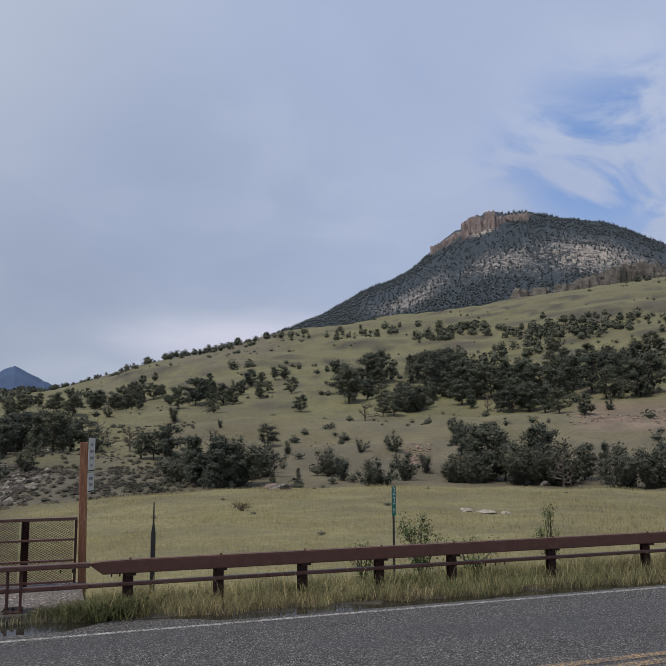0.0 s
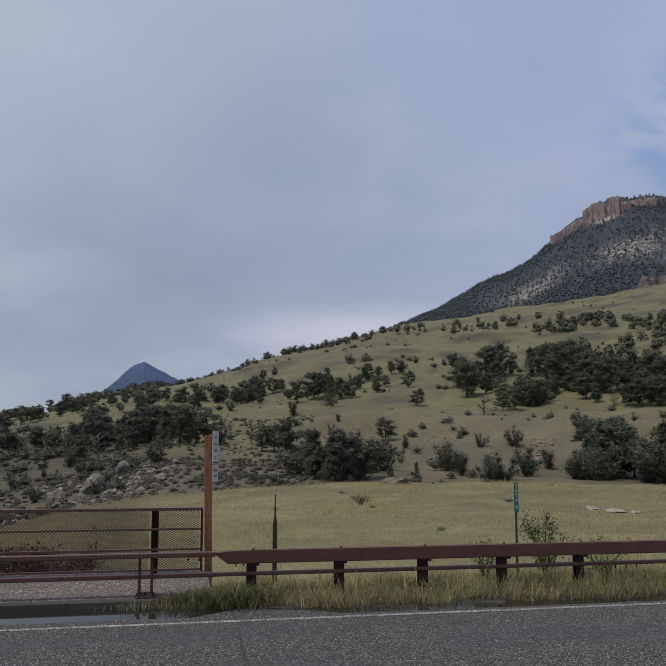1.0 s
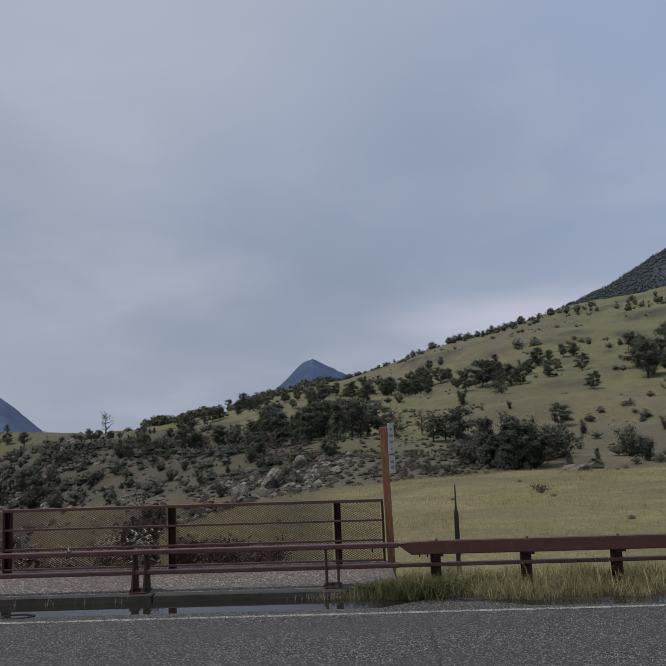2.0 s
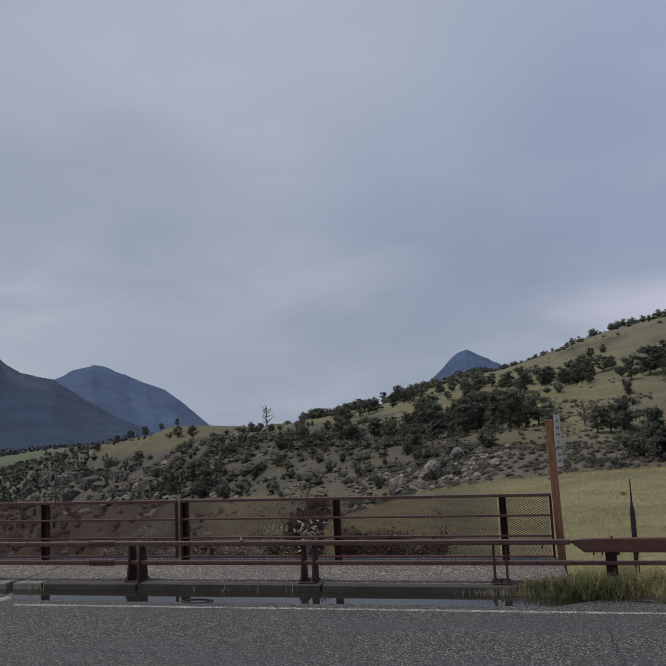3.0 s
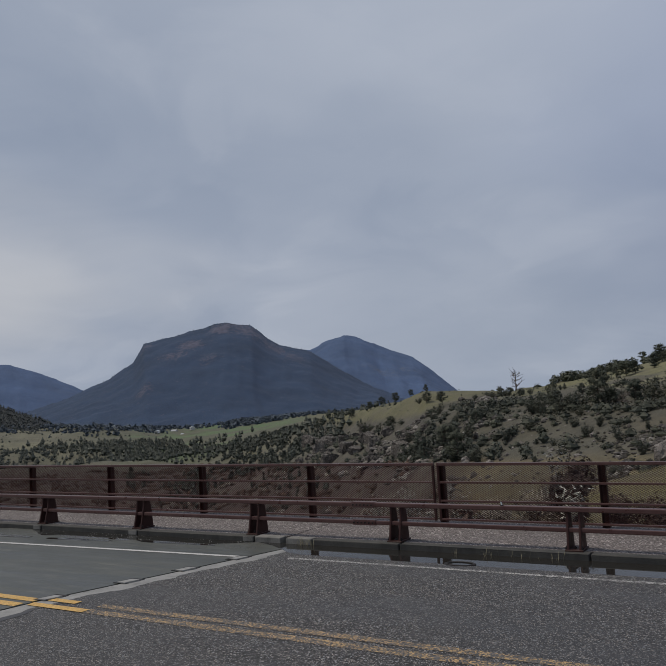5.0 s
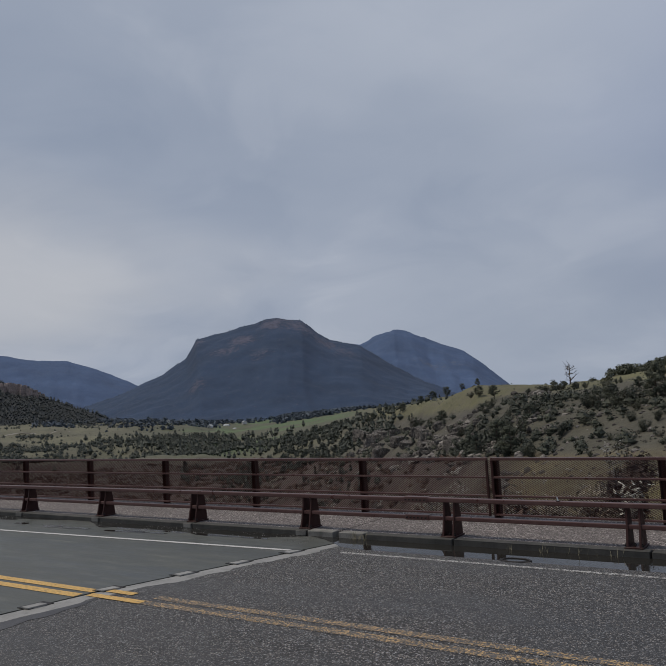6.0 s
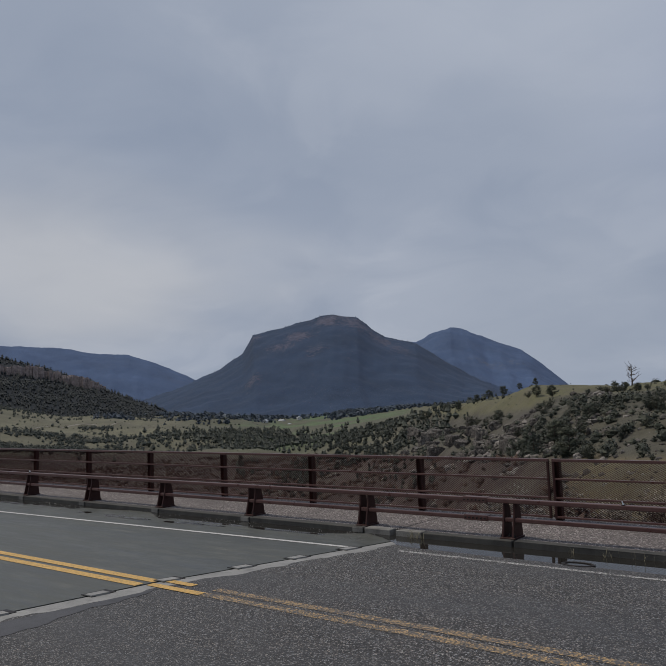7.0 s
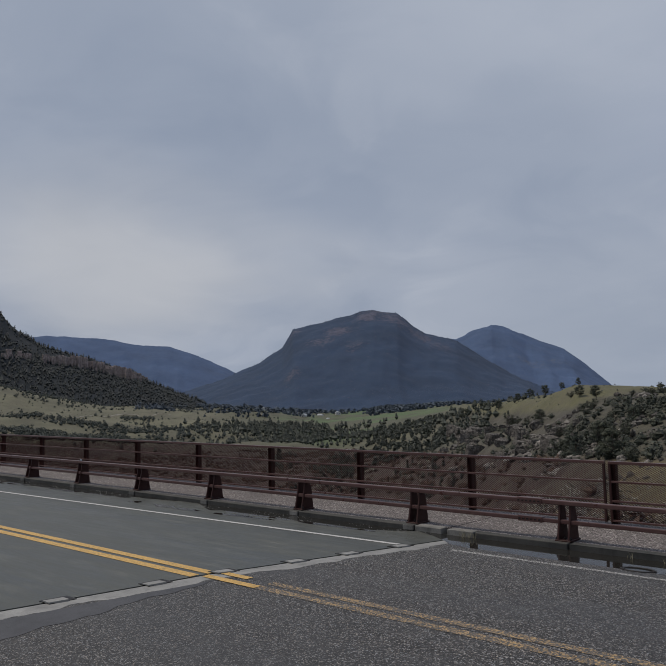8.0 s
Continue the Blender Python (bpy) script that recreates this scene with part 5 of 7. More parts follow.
def pine_shape(seed, leaves=4200):
    """Limber pine, one metre high: short bare trunk and a full, lobed, rounded crown on bent limbs."""
    rng = np.random.RandomState(seed)
    bm = bmesh.new()
    lean = rng.uniform(-0.05, 0.05, 2)
    levels = np.linspace(-0.03, 0.93, 7)
    spine = np.array([(lean[0] * z * z * 2 + 0.01 * math.sin(z * 9 + seed), lean[1] * z * z * 2, z) for z in levels])
    wood(bm, spine, 0.032, 0.006)
    centres, sizes = [], []
    count, belly, girth = rng.randint(22, 30), rng.uniform(0.38, 0.52), rng.uniform(0.30, 0.42)
    for k in range(count):
        z = 0.16 + 0.76 * (k + rng.uniform(0, 0.9)) / count
        base = np.array((np.interp(z, levels, spine[:, 0]), np.interp(z, levels, spine[:, 1]), z))
        swell = max(0.12, 1 - ((z - belly) / (0.62 if z > belly else 0.48)) ** 2) ** 0.6
        reach = girth * swell * rng.uniform(0.55, 1.12)
        a = rng.uniform(0, 6.28)
        tip = base + np.array((math.cos(a) * reach, math.sin(a) * reach, rng.uniform(0.0, 0.09)))
        wood(bm, [base, (base + tip) / 2 + np.array((0, 0, -0.012)), tip], 0.010, 0.003, 4)
        for f in (0.55, 0.85, 1.05):
            centres.append(base + (tip - base) * f + rng.normal(0, 0.02, 3))
            sizes.append(rng.uniform(0.040, 0.066))
    for z in (0.86, 0.92, 0.97):
        centres.append(np.array((spine[-1][0], spine[-1][1], z)))
        sizes.append(0.032)
    pick = rng.randint(0, len(centres), leaves)
    c, s = np.array(centres)[pick], np.array(sizes)[pick][:, None]
    tri = leaf_triangles(rng, c, s * np.array((1.15, 1.15, 0.7)), 0.042, 0.022, 0.4)
    mid = tri.mean(1)
    core = hearts(rng, np.array(centres), np.array(sizes)[:, None] * np.array((1.15, 1.15, 0.75)))
    out = 0.9 * (mid - c) / s + 1.6 * (mid - np.array((0, 0, belly))) + np.array((0, 0, 0.25)) + rng.normal(0, 0.22, mid.shape)
    return mesh_of("trunk", bm), crown_mesh("crown", tri, out, core)


def fir_shape(seed, leaves=3400):
    """Conical conifer, one metre high, with whorls of drooping branches."""
    rng = np.random.RandomState(seed)
    bm = bmesh.new()
    wood(bm, [(0, 0, -0.03), (0.004, 0, 0.5), (0, 0.004, 0.97)], 0.026, 0.004)
    c, s = [], []
    for k in range(15):
        z = 0.10 + 0.84 * k / 15 + rng.uniform(-0.01, 0.02)
        reach = 0.34 * (1.02 - z) ** 0.8
        for a in rng.uniform(0, 6.28, 5):
            L = reach * rng.uniform(0.55, 1.15)
            tip = np.array((math.cos(a) * L, math.sin(a) * L, z - 0.10 * L))
            if k % 2 == 0:
                wood(bm, [(0, 0, z), tip * np.array((0.6, 0.6, 1)) + np.array((0, 0, 0.01)), tip], 0.006, 0.002, 3)
            for f in (0.35, 0.7, 1.0):
                c.append(np.array((tip[0] * f, tip[1] * f, z - 0.10 * L * f)))
                s.append(0.014 + 0.05 * L)
    c.append(np.array((0, 0, 0.96))), s.append(0.012)
    pick = rng.randint(0, len(c), leaves)
    tri = leaf_triangles(rng, np.array(c)[pick], np.array(s)[pick][:, None], 0.038, 0.018, 0.1, np.array((0, 0, 0.3)))
    mid = tri.mean(1)
    out = mid * np.array((2.6, 2.6, 0.5)) + np.array((0, 0, 0.22)) + rng.normal(0, 0.22, mid.shape)
    return mesh_of("trunk", bm), crown_mesh("crown", tri, out)


def juniper_shape(seed, leaves=2400, wide=1.0):
    """Low bushy juniper, one metre high, several stems from the ground."""
    rng = np.random.RandomState(seed)
    bm = bmesh.new()
    c, s = [], []
    for k in range(rng.randint(7, 11)):
        a = rng.uniform(0, 6.28)
        reach = rng.uniform(0.1, 0.48) * wide
        top = np.array((math.cos(a) * reach, math.sin(a) * reach, rng.uniform(0.35, 0.90) * (1.15 - reach * 0.7 / wide)))
        wood(bm, [(0.02 * math.cos(a), 0.02 * math.sin(a), -0.05), top * 0.5 + rng.normal(0, 0.03, 3), top], 0.018, 0.004, 4)
        for f in (0.3, 0.55, 0.8, 1.0):
            c.append(top * f + rng.normal(0, 0.03, 3)), s.append(rng.uniform(0.05, 0.10))
    core = hearts(rng, np.array(c), np.array(s)[:, None] * np.array((1.0, 1.0, 0.85)))
    pick = rng.randint(0, len(c), leaves)
    c, s = np.array(c)[pick], np.array(s)[pick][:, None]
    tri = leaf_triangles(rng, c, s, 0.050, 0.026, 0.6)
    tri[:, :, 2] = np.maximum(tri[:, :, 2], -0.02)
    mid = tri.mean(1)
    out = 0.8 * (mid - c) / s + 1.4 * (mid - np.array((0, 0, 0.3))) + np.array((0, 0, 0.3)) + rng.normal(0, 0.22, mid.shape)
    return mesh_of("stems", bm), crown_mesh("foliage", tri, out, core)


def snag_shape(seed):
    """Dead bare tree, one metre high, forking into crooked spreading limbs."""
    rng = np.random.RandomState(seed)
    bm = bmesh.new()
    wood(bm, [(0, 0, -0.03), (0.03, 0.01, 0.25), (-0.01, 0.02, 0.5), (0.05, 0, 0.75), (0.03, 0.02, 1.0)], 0.042, 0.008)
    for k in range(15):
        z = rng.uniform(0.18, 0.85)
        a = rng.uniform(0, 6.28)
        L = rng.uniform(0.22, 0.52) * (1.1 - 0.6 * z)
        p = np.array((0.01, 0.01, z))
        tip = p + np.array((math.cos(a) * L, math.sin(a) * L, rng.uniform(0.1, 0.8) * L))
        mid = (p + tip) / 2 + rng.normal(0, 0.04, 3)
        wood(bm, [p, mid, tip], 0.020, 0.006, 4)
        for _ in range(5):
            q = mid + (tip - mid) * rng.uniform(0, 1)
            e = q + rng.normal(0, 0.09, 3) + np.array((0, 0, 0.05))
            wood(bm, [q, (q + e) / 2 + rng.normal(0, 0.015, 3), e], 0.009, 0.004, 3)
    return mesh_of("trunk", bm)


PINES = [pine_shape(10 + k) for k in range(6)]
FIRS = [fir_shape(30 + k) for k in range(4)]
JUNIPERS = [juniper_shape(50 + k, 2400, 0.8 + 0.12 * k) for k in range(6)]
SNAGS = [snag_shape(70 + k) for k in range(3)]
LABELS = {"p": "dark green limber pine with an open uneven crown on the slope",
          "f": "dark conical conifer with drooping branches in the gully",
          "j": "low dark green bushy juniper on the dry slope",
          "s": "dead grey tree with bare twisted branches"}


def plant_tree(x, y, h, kind, rng, group):
    turn, tall = rng.uniform(0, 360), rng.uniform(0.95, 1.05)
    pick = rng.randrange(60)
    name = {"p": "pine_tree", "f": "conifer_tree", "j": "juniper_bush", "s": "dead_tree"}[kind]
    ob = thing(name, LABELS[kind], "bush" if kind == "j" else "tree", group)
    ob.matrix_world = pose(x, y, on_ground(x, y) - 0.02 * h, 0, 0, turn) @ Matrix.Diagonal((h, h, h * tall, 1))
    if kind == "s":
        link("trunk", SNAGS[pick % 3], M_DEADWOOD, ob)
        return
    wood_me, leaf_me = {"p": PINES, "f": FIRS, "j": JUNIPERS}[kind][pick % {"p": 6, "f": 4, "j": 6}[kind]]
    link("stem" if kind == "j" else "trunk", wood_me, M_BARK, ob)
    link("foliage" if kind == "j" else "crown", leaf_me, {"p": M_PINE, "f": M_FIR, "j": M_JUNIPER}[kind], ob)


HILL_WEST = ((5.8, 236.4, 8.2, "p"), (69.5, 278.7, 7.1, "p"), (74.4, 280.9, 4.2, "p"), (79.7, 282.4, 4.8, "p"), (83.4, 282.4, 5.2, "p"), (68.3, 214.9, 5.3, "p"), (15.2, 227.3, 3, "j"), (36, 261.6, 2.9, "j"), (42.4, 213, 9.1, "f"), (36.4, 236.9, 7, "p"), (52.6, 233.8, 5.9, "p"), (42.7, 243.8, 9.5, "p"), (50.5, 238.1, 7.1, "p"), (49.6, 261.5, 5.8, "p"), (30.9, 208, 4.4, "j"), (32.7, 157, 1.8, "j"), (21.2, 263.7, 6.9, "p"), (15.7, 275.6, 6, "p"), (28, 268.5, 5.9, "p"), (-7.7, 245.4, 6.3, "p"), (32.6, 268.4, 5.9, "p"), (26.6, 283.7, 5.2, "p"), (63, 277.8, 4.2, "j"), (56.8, 294.2, 4.4, "p"))
GULLY_WEST = ((36.2, 132.7, 4.4, "p"), (33.4, 111.3, 2.3, "j"), (14.8, 119.9, 4.2, "p"), (12.9, 119.5, 4.2, "p"), (12.6, 133.7, 4.6, "s"), (16.8, 117.8, 5.8, "p"), (23.7, 120.8, 3.8, "s"), (26.8, 115.7, 2.2, "s"), (15.1, 85.2, 5.7, "f"), (16.5, 82.8, 5.2, "f"), (17.5, 82.2, 5.5, "p"), (19.3, 83.1, 4.7, "j"), (14.8, 92.7, 4.5, "j"), (21.9, 87.3, 3.3, "j"), (25.5, 95.9, 3.3, "j"), (13.3, 89.8, 3.3, "j"), (29.2, 99.2, 1, "j"), (22.9, 81.9, 1.6, "f"), (24.8, 78.8, 2, "f"), (8.4, 83.2, 1.3, "j"), (10.3, 81, 1.4, "j"), (30.7, 85.4, 4, "j"), (18.4, 82, 4.9, "f"), (17.8, 104.9, 4.7, "p"))
GROVE_WEST = ((-1.9, 123.7, 6.3, "f"), (0.5, 125.2, 6.4, "p"), (-5, 134.7, 6.9, "p"), (3.2, 140.4, 6.1, "p"), (9.2, 166.5, 5.3, "s"), (5.5, 141.2, 5.7, "p"), (-2.7, 108.1, 3.5, "j"), (-6.3, 128.8, 6.1, "p"), (-0.9, 153.7, 7.3, "f"), (6.7, 136, 4, "j"), (2, 150.3, 6.6, "f"))
HILL_EAST = ((110.8, 181.6, 4.8, "s"), (112.3, 177.7, 5.4, "p"), (114.1, 174.5, 7.8, "p"), (117.7, 172.5, 6.9, "p"), (116.8, 164.1, 7.6, "p"), (115, 155.9, 6.5, "p"), (111.2, 141.6, 5.1, "p"), (77.2, 175.2, 4.5, "p"), (87, 190.2, 6.7, "p"), (71.5, 173.1, 5.3, "s"), (93.2, 195.3, 9.1, "j"), (97, 195.1, 8.2, "j"), (84.8, 218, 11, "p"), (90.8, 241.6, 11.5, "p"), (108.8, 261, 12, "p"), (113, 259.2, 12, "p"), (123.4, 255, 12, "f"), (118, 231.5, 13.2, "p"), (116.9, 219.4, 13.4, "p"), (133.1, 241.4, 13, "p"), (118.9, 207, 11.8, "p"), (119.3, 200.3, 9.9, "p"), (123.9, 200.7, 11.1, "p"), (127.7, 198.8, 12.8, "f"), (129.2, 191.7, 11.9, "p"), (132.5, 187.5, 10.8, "p"), (132, 180.2, 10, "p"), (144.3, 188.1, 10.6, "p"), (140.8, 175.8, 12.2, "p"), (135.9, 164.1, 9, "p"), (145.6, 169.8, 11, "p"), (139.4, 156.2, 9.8, "p"), (144.6, 156.8, 11.5, "p"))
GULLY_EAST = ((68.1, 122.8, 3.2, "j"), (45.3, 77, 6.3, "f"), (46.8, 76.5, 6.7, "p"), (50.9, 74, 6.5, "f"), (54, 76.4, 6.4, "p"), (46.5, 70.9, 4.8, "j"), (48.6, 76.3, 5.1, "p"), (32.5, 74, 3.4, "j"), (30.6, 73.3, 3, "j"), (37.3, 78.9, 3.5, "j"), (42.5, 83.8, 2.6, "j"), (30, 79, 2.8, "j"), (46.1, 100.9, 2.9, "j"), (41.6, 102.8, 2, "j"), (52.4, 69.7, 4.9, "j"), (55.8, 71.6, 4.3, "p"), (55.3, 67.5, 4.7, "f"), (55.3, 64.2, 4.4, "j"), (56, 62, 3.9, "j"), (57.6, 62.1, 3.8, "j"), (49.5, 67, 3.5, "s"), (53.2, 94.1, 4.6, "p"), (112.5, 143.3, 2.6, "j"), (125.3, 150.3, 3.2, "j"))
RIDGE_WEST = ((-51.5, 332.9, 4.7, "p"), (-35.8, 268.1, 5.7, "p"), (-28.7, 243.3, 4.5, "p"), (-23, 219.7, 4, "p"), (-45.4, 242.2, 4.3, "p"), (-42.8, 243, 4.9, "p"), (-35.6, 248.4, 4.7, "p"), (-21.3, 258.7, 3.8, "p"), (-17, 261.2, 3.8, "p"), (-9.1, 292.2, 5.3, "p"), (-13.9, 289.1, 4.7, "p"), (-4.2, 289.3, 5.3, "p"), (-40.5, 245.1, 4.1, "p"), (-32.7, 254.5, 4.7, "p"), (-47.9, 239.1, 2.7, "j"), (-77.1, 243.9, 6.7, "s"), (-65.9, 222.2, 2.1, "j"), (-68.5, 223.1, 1.9, "j"))
GORGE = ((-31.1, 146.3, 7.1, "p"), (-38.7, 150.4, 5, "j"), (-41.4, 154.1, 3.5, "p"), (-44.5, 154.1, 3.2, "j"), (-16.2, 151, 5.5, "p"), (-18.2, 150, 4.4, "j"), (-23.8, 141.1, 4.2, "p"), (-24.8, 135.1, 3.5, "s"), (-22.4, 149.5, 4.1, "j"), (-19.4, 142.3, 4.2, "j"), (-32.3, 131.3, 2, "j"), (-27.4, 119.1, 2, "j"), (-21.3, 110, 2.4, "j"), (-16.2, 97.5, 1.8, "j"), (-32.7, 119.4, 1.4, "j"), (-24.3, 112.1, 1, "j"), (-18.1, 114.5, 1.7, "j"), (-8.6, 93.9, 2.1, "j"), (-8.2, 99.3, 1.8, "j"), (-28.6, 107.2, 1, "j"), (-32.4, 107.8, 1, "j"), (-45.2, 135.3, 2.6, "j"), (-27, 126.3, 1.9, "j"), (-11.9, 107.3, 2.4, "j"), (-14.9, 117.1, 2.6, "j"), (-11.2, 117.1, 4.3, "s"), (-41.3, 137.1, 1.8, "j"), (-13.8, 118.6, 3.5, "p"))
HILLTOP = ((-175.1, 327, 4, "p"), (-206.7, 401.2, 5.3, "p"), (-198.8, 403.4, 5.6, "p"), (-127, 271, 2.7, "p"), (-119.9, 269.7, 2.7, "p"), (-101.3, 227.4, 3.6, "p"), (-107.2, 235.2, 2.3, "j"), (-93.7, 222.1, 3.9, "p"), (-217.2, 370.4, 5, "p"), (-191.1, 336.6, 4.5, "p"), (-263.7, 422.4, 6.9, "p"), (-112, 221.7, 4.5, "p"), (-147, 269.3, 5.4, "j"), (-123.1, 235.2, 2.9, "j"), (-56.3, 145.4, 4.4, "j"), (-53.8, 133, 5.2, "p"), (-47.9, 126.8, 3, "j"), (-64.8, 142.4, 5.7, "f"), (-70.7, 152.5, 4.3, "p"), (-79.7, 165.9, 4, "j"), (-61, 143.6, 5.1, "p"), (-79.3, 181.1, 3.6, "p"), (-67.7, 168.2, 2.6, "j"), (-60.3, 165.2, 3.2, "j"), (-84.1, 197.1, 3.1, "j"), (-60, 160.5, 3.1, "p"), (-85.3, 179.3, 2.9, "j"))


def plant_all():
    rng = random.Random(12)
    for group, rows in (("trees on the western hill", HILL_WEST), ("trees in the gully", GULLY_WEST), ("western grove", GROVE_WEST), ("trees on the eastern hill", HILL_EAST),
                        ("eastern gully thicket", GULLY_EAST), ("trees along the ridge", RIDGE_WEST), ("bushes on the gorge side", GORGE), ("trees on the knoll", HILLTOP)):
        for x, y, h, kind in rows:
            plant_tree(x, y, h, kind, rng, group)
    # looser trees between the groves: (bearing, spread, distance, spread, how many, height, kinds)
    for b0, db, r0, dr, count, h, kinds in ((33, 9, 235, 28, 26, 6.5, "ppp"), (40, 5, 300, 40, 16, 6.5, "ppj"), (24, 3, 250, 20, 8, 6.0, "ppf"), (-2, 4, 138, 12, 10, 5.5, "ppf"),
                                          (10, 5, 258, 14, 12, 5.0, "pp"), (3, 5, 262, 16, 18, 5.2, "ppp"), (-3, 3, 225, 14, 8, 4.6, "ppj"), (38, 6, 86, 4, 8, 4.2, "jfj"), (28, 4, 88, 4, 5, 3.8, "jj"), (11, 3, 86, 4, 7, 4.4, "fjp"), (-18, 2.2, 232, 8, 12, 2.2, "jjp"), (-15, 2, 215, 10, 5, 2.0, "jj"), (-12, 6, 150, 14, 16, 2.6, "jjp")):
        for _ in range(count):
            b, r = radians(rng.gauss(b0, db * 0.6)), rng.gauss(r0, dr * 0.6)
            plant_tree(r * math.sin(b), r * math.cos(b), h * rng.uniform(0.6, 1.25), rng.choice(kinds), rng, "loose trees on the slope")


plant_all()


def small_trees(name, label, material, spots, heights, seed, leaves=34, slim=0.24, clump=1.0):
    """Far trees, joined: each a small uneven crown of leaf clumps."""
    rng = np.random.RandomState(seed)
    n = len(spots)
    z = np.repeat(np.arange(n), leaves)
    t = rng.uniform(0, 1, n * leaves) ** 0.8
    prof = np.where(t < 0.15, 0.5, (1.05 - t) ** 0.7) if slim < 0.4 else np.sqrt(np.maximum(0.06, 1 - ((t - 0.42) / 0.6) ** 2))
    a, q = rng.uniform(0, 6.28, n * leaves), rng.uniform(0, 1, n * leaves) ** 0.5
    wide = rng.uniform(0.8, 1.5, n)[z] * slim
    h = heights[z]
    c = np.stack([spots[z, 0] + np.cos(a) * q * prof * wide * h, spots[z, 1] + np.sin(a) * q * prof * wide * h, spots[z, 2] + (0.05 + 0.9 * t) * h], 1)
    d = rng.normal(0, 1, c.shape) + np.array((0, 0, 0.5))
    d /= np.linalg.norm(d, axis=1, keepdims=True)
    s = np.cross(d, rng.normal(0, 1, c.shape))
    s /= np.linalg.norm(s, axis=1, keepdims=True) + 1e-6
    size = h[:, None] * rng.uniform(0.14, 0.30, (len(c), 1)) * clump * min(1.6, (46 / leaves) ** 0.5) * (1.25 if slim >= 0.4 else 1.0)
    tri = np.stack([c - s * size * 0.42, c + s * size * 0.42, c + d * size], 1)
    heart = np.stack([spots[z, 0], spots[z, 1], spots[z, 2] + 0.35 * h], 1)
    out = (tri.mean(1) - heart) / h[:, None] / max(slim, 0.2) + np.array((0, 0, 0.35)) + rng.normal(0, 0.25, c.shape)
    girth = (max(slim, 0.26) * heights * rng.uniform(0.75, 1.15, n))[:, None]
    core = hearts(rng, np.stack([spots[:, 0], spots[:, 1], spots[:, 2] + 0.38 * heights], 1), np.concatenate([girth, girth, (0.44 if slim >= 0.4 else 0.52) * heights[:, None]], 1))
    ob = link(name, crown_mesh(name, tri, out, core), material)
    return tagged(ob, label, "trees", kind="stuff")


def spots_in(rng, b0, b1, r0, r1, n, keep=None):
    b = np.radians(rng.uniform(b0, b1, n))
    r = np.sqrt(rng.uniform(r0 * r0, r1 * r1, n))
    x, y = r * np.sin(b), r * np.cos(b)
    if keep is not None:
        ok = keep(np.degrees(b), r, x, y)
        x, y = x[ok], y[ok]
    return np.stack([x, y, ground_height(x, y)], 1)


def hillside_stuff():
    rng = np.random.RandomState(21)
    clumped = lambda size, start, level: (lambda b, r, x, y: rolling(x, y, size, start) + rolling(x, y, size * 0.3, start + 5) * 0.6 > level)
    a = spots_in(rng, -8, 48, 250, 620, 1900, clumped(120, 3, 0.55))
    b = spots_in(rng, 26, 48, 210, 420, 900, clumped(70, 14, 0.1))
    small_trees("hillside_pines", "scattered dark pines over the upper green hillside", M_PINE, np.concatenate([a, b]), rng.uniform(1.4, 4.6, len(a) + len(b)), 1, 60, 0.50)
    c = spots_in(rng, -36, -2, 60, 180, 1500, lambda b, r, x, y: (rolling(x, y, 26, 25) + rolling(x, y, 7.8, 30) * 0.6 > -0.1) & ((b > -12) | (np.degrees(np.arctan2(ground_height(x, y) - EYE, r)) > -4.5)))
    d = spots_in(rng, 2, 46, 66, 180, 480, clumped(30, 25, 0.4))
    e = np.concatenate([spots_in(rng, -20, 46, 180, 420, 1500, clumped(60, 9, 0.45)), spots_in(rng, 16, 46, 240, 600, 1100, clumped(90, 20, 0.4))])
    above = lambda x, y, r: np.degrees(np.arctan2(ground_height(x, y) - EYE, r))
    flank = lambda b, r, x, y: (above(x, y, r) > -4.6) & (above(x, y, r) < np.interp(b, (-36, -30, -26, -24.5, -23, -20, -12, -6), (-1.6, -1.7, -1.6, -1.4, -0.5, -0.1, 0.2, 0.3))) & (rolling(x, y, 24, 25) + 0.5 * rolling(x, y, 8, 3) > -0.15)
    c = np.concatenate([c, spots_in(rng, -36, -16, 130, 430, 2300, flank)])
    small_trees("slope_brush", "low dark brush dotted over the dry slopes", M_JUNIPER, np.concatenate([c, d, e]), 0.3 + 1.8 * rng.uniform(0, 1, len(c) + len(d) + len(e)) ** 2.2, 2, 60, 0.72, 0.8)
    f = np.concatenate([spots_in(rng, -14, 10, 62, 190, 1700, clumped(22, 30, -0.2)), spots_in(rng, -5, 9, 72, 118, 550)])
    small_trees("sagebrush", "grey-green sagebrush over the stony slope", M_DARKSAGE, f, rng.uniform(0.2, 0.48, len(f)), 3, 60, 1.2, 0.9)
    # the gorge woods and the valley
    fade = lambda b, b0, b1: rng.uniform(0, 1, len(b)) < smooth(b, b0, b1)
    g = spots_in(rng, -46, -26, 200, 560, 2000, lambda b, r, x, y: (rolling(x, y, 60, 33) + rolling(x, y, 20, 38) * 0.6 > 0.1) & fade(-b, 26, 36))
    near_rim = np.hypot(g[:, 0], g[:, 1]) < 350
    h = spots_in(rng, -46, -34, 420, 800, 1500, clumped(140, 12, 0.35))
    small_trees("gorge_conifers", "dark conifers crowding the gorge rim", M_FARTREE, np.concatenate([g, h]), np.concatenate([np.where(near_rim, rng.uniform(1.0, 2.8, len(g)), rng.uniform(1.8, 4.5, len(g))), rng.uniform(2.2, 5.0, len(h))]), 4, 46, 0.30, 1.2)
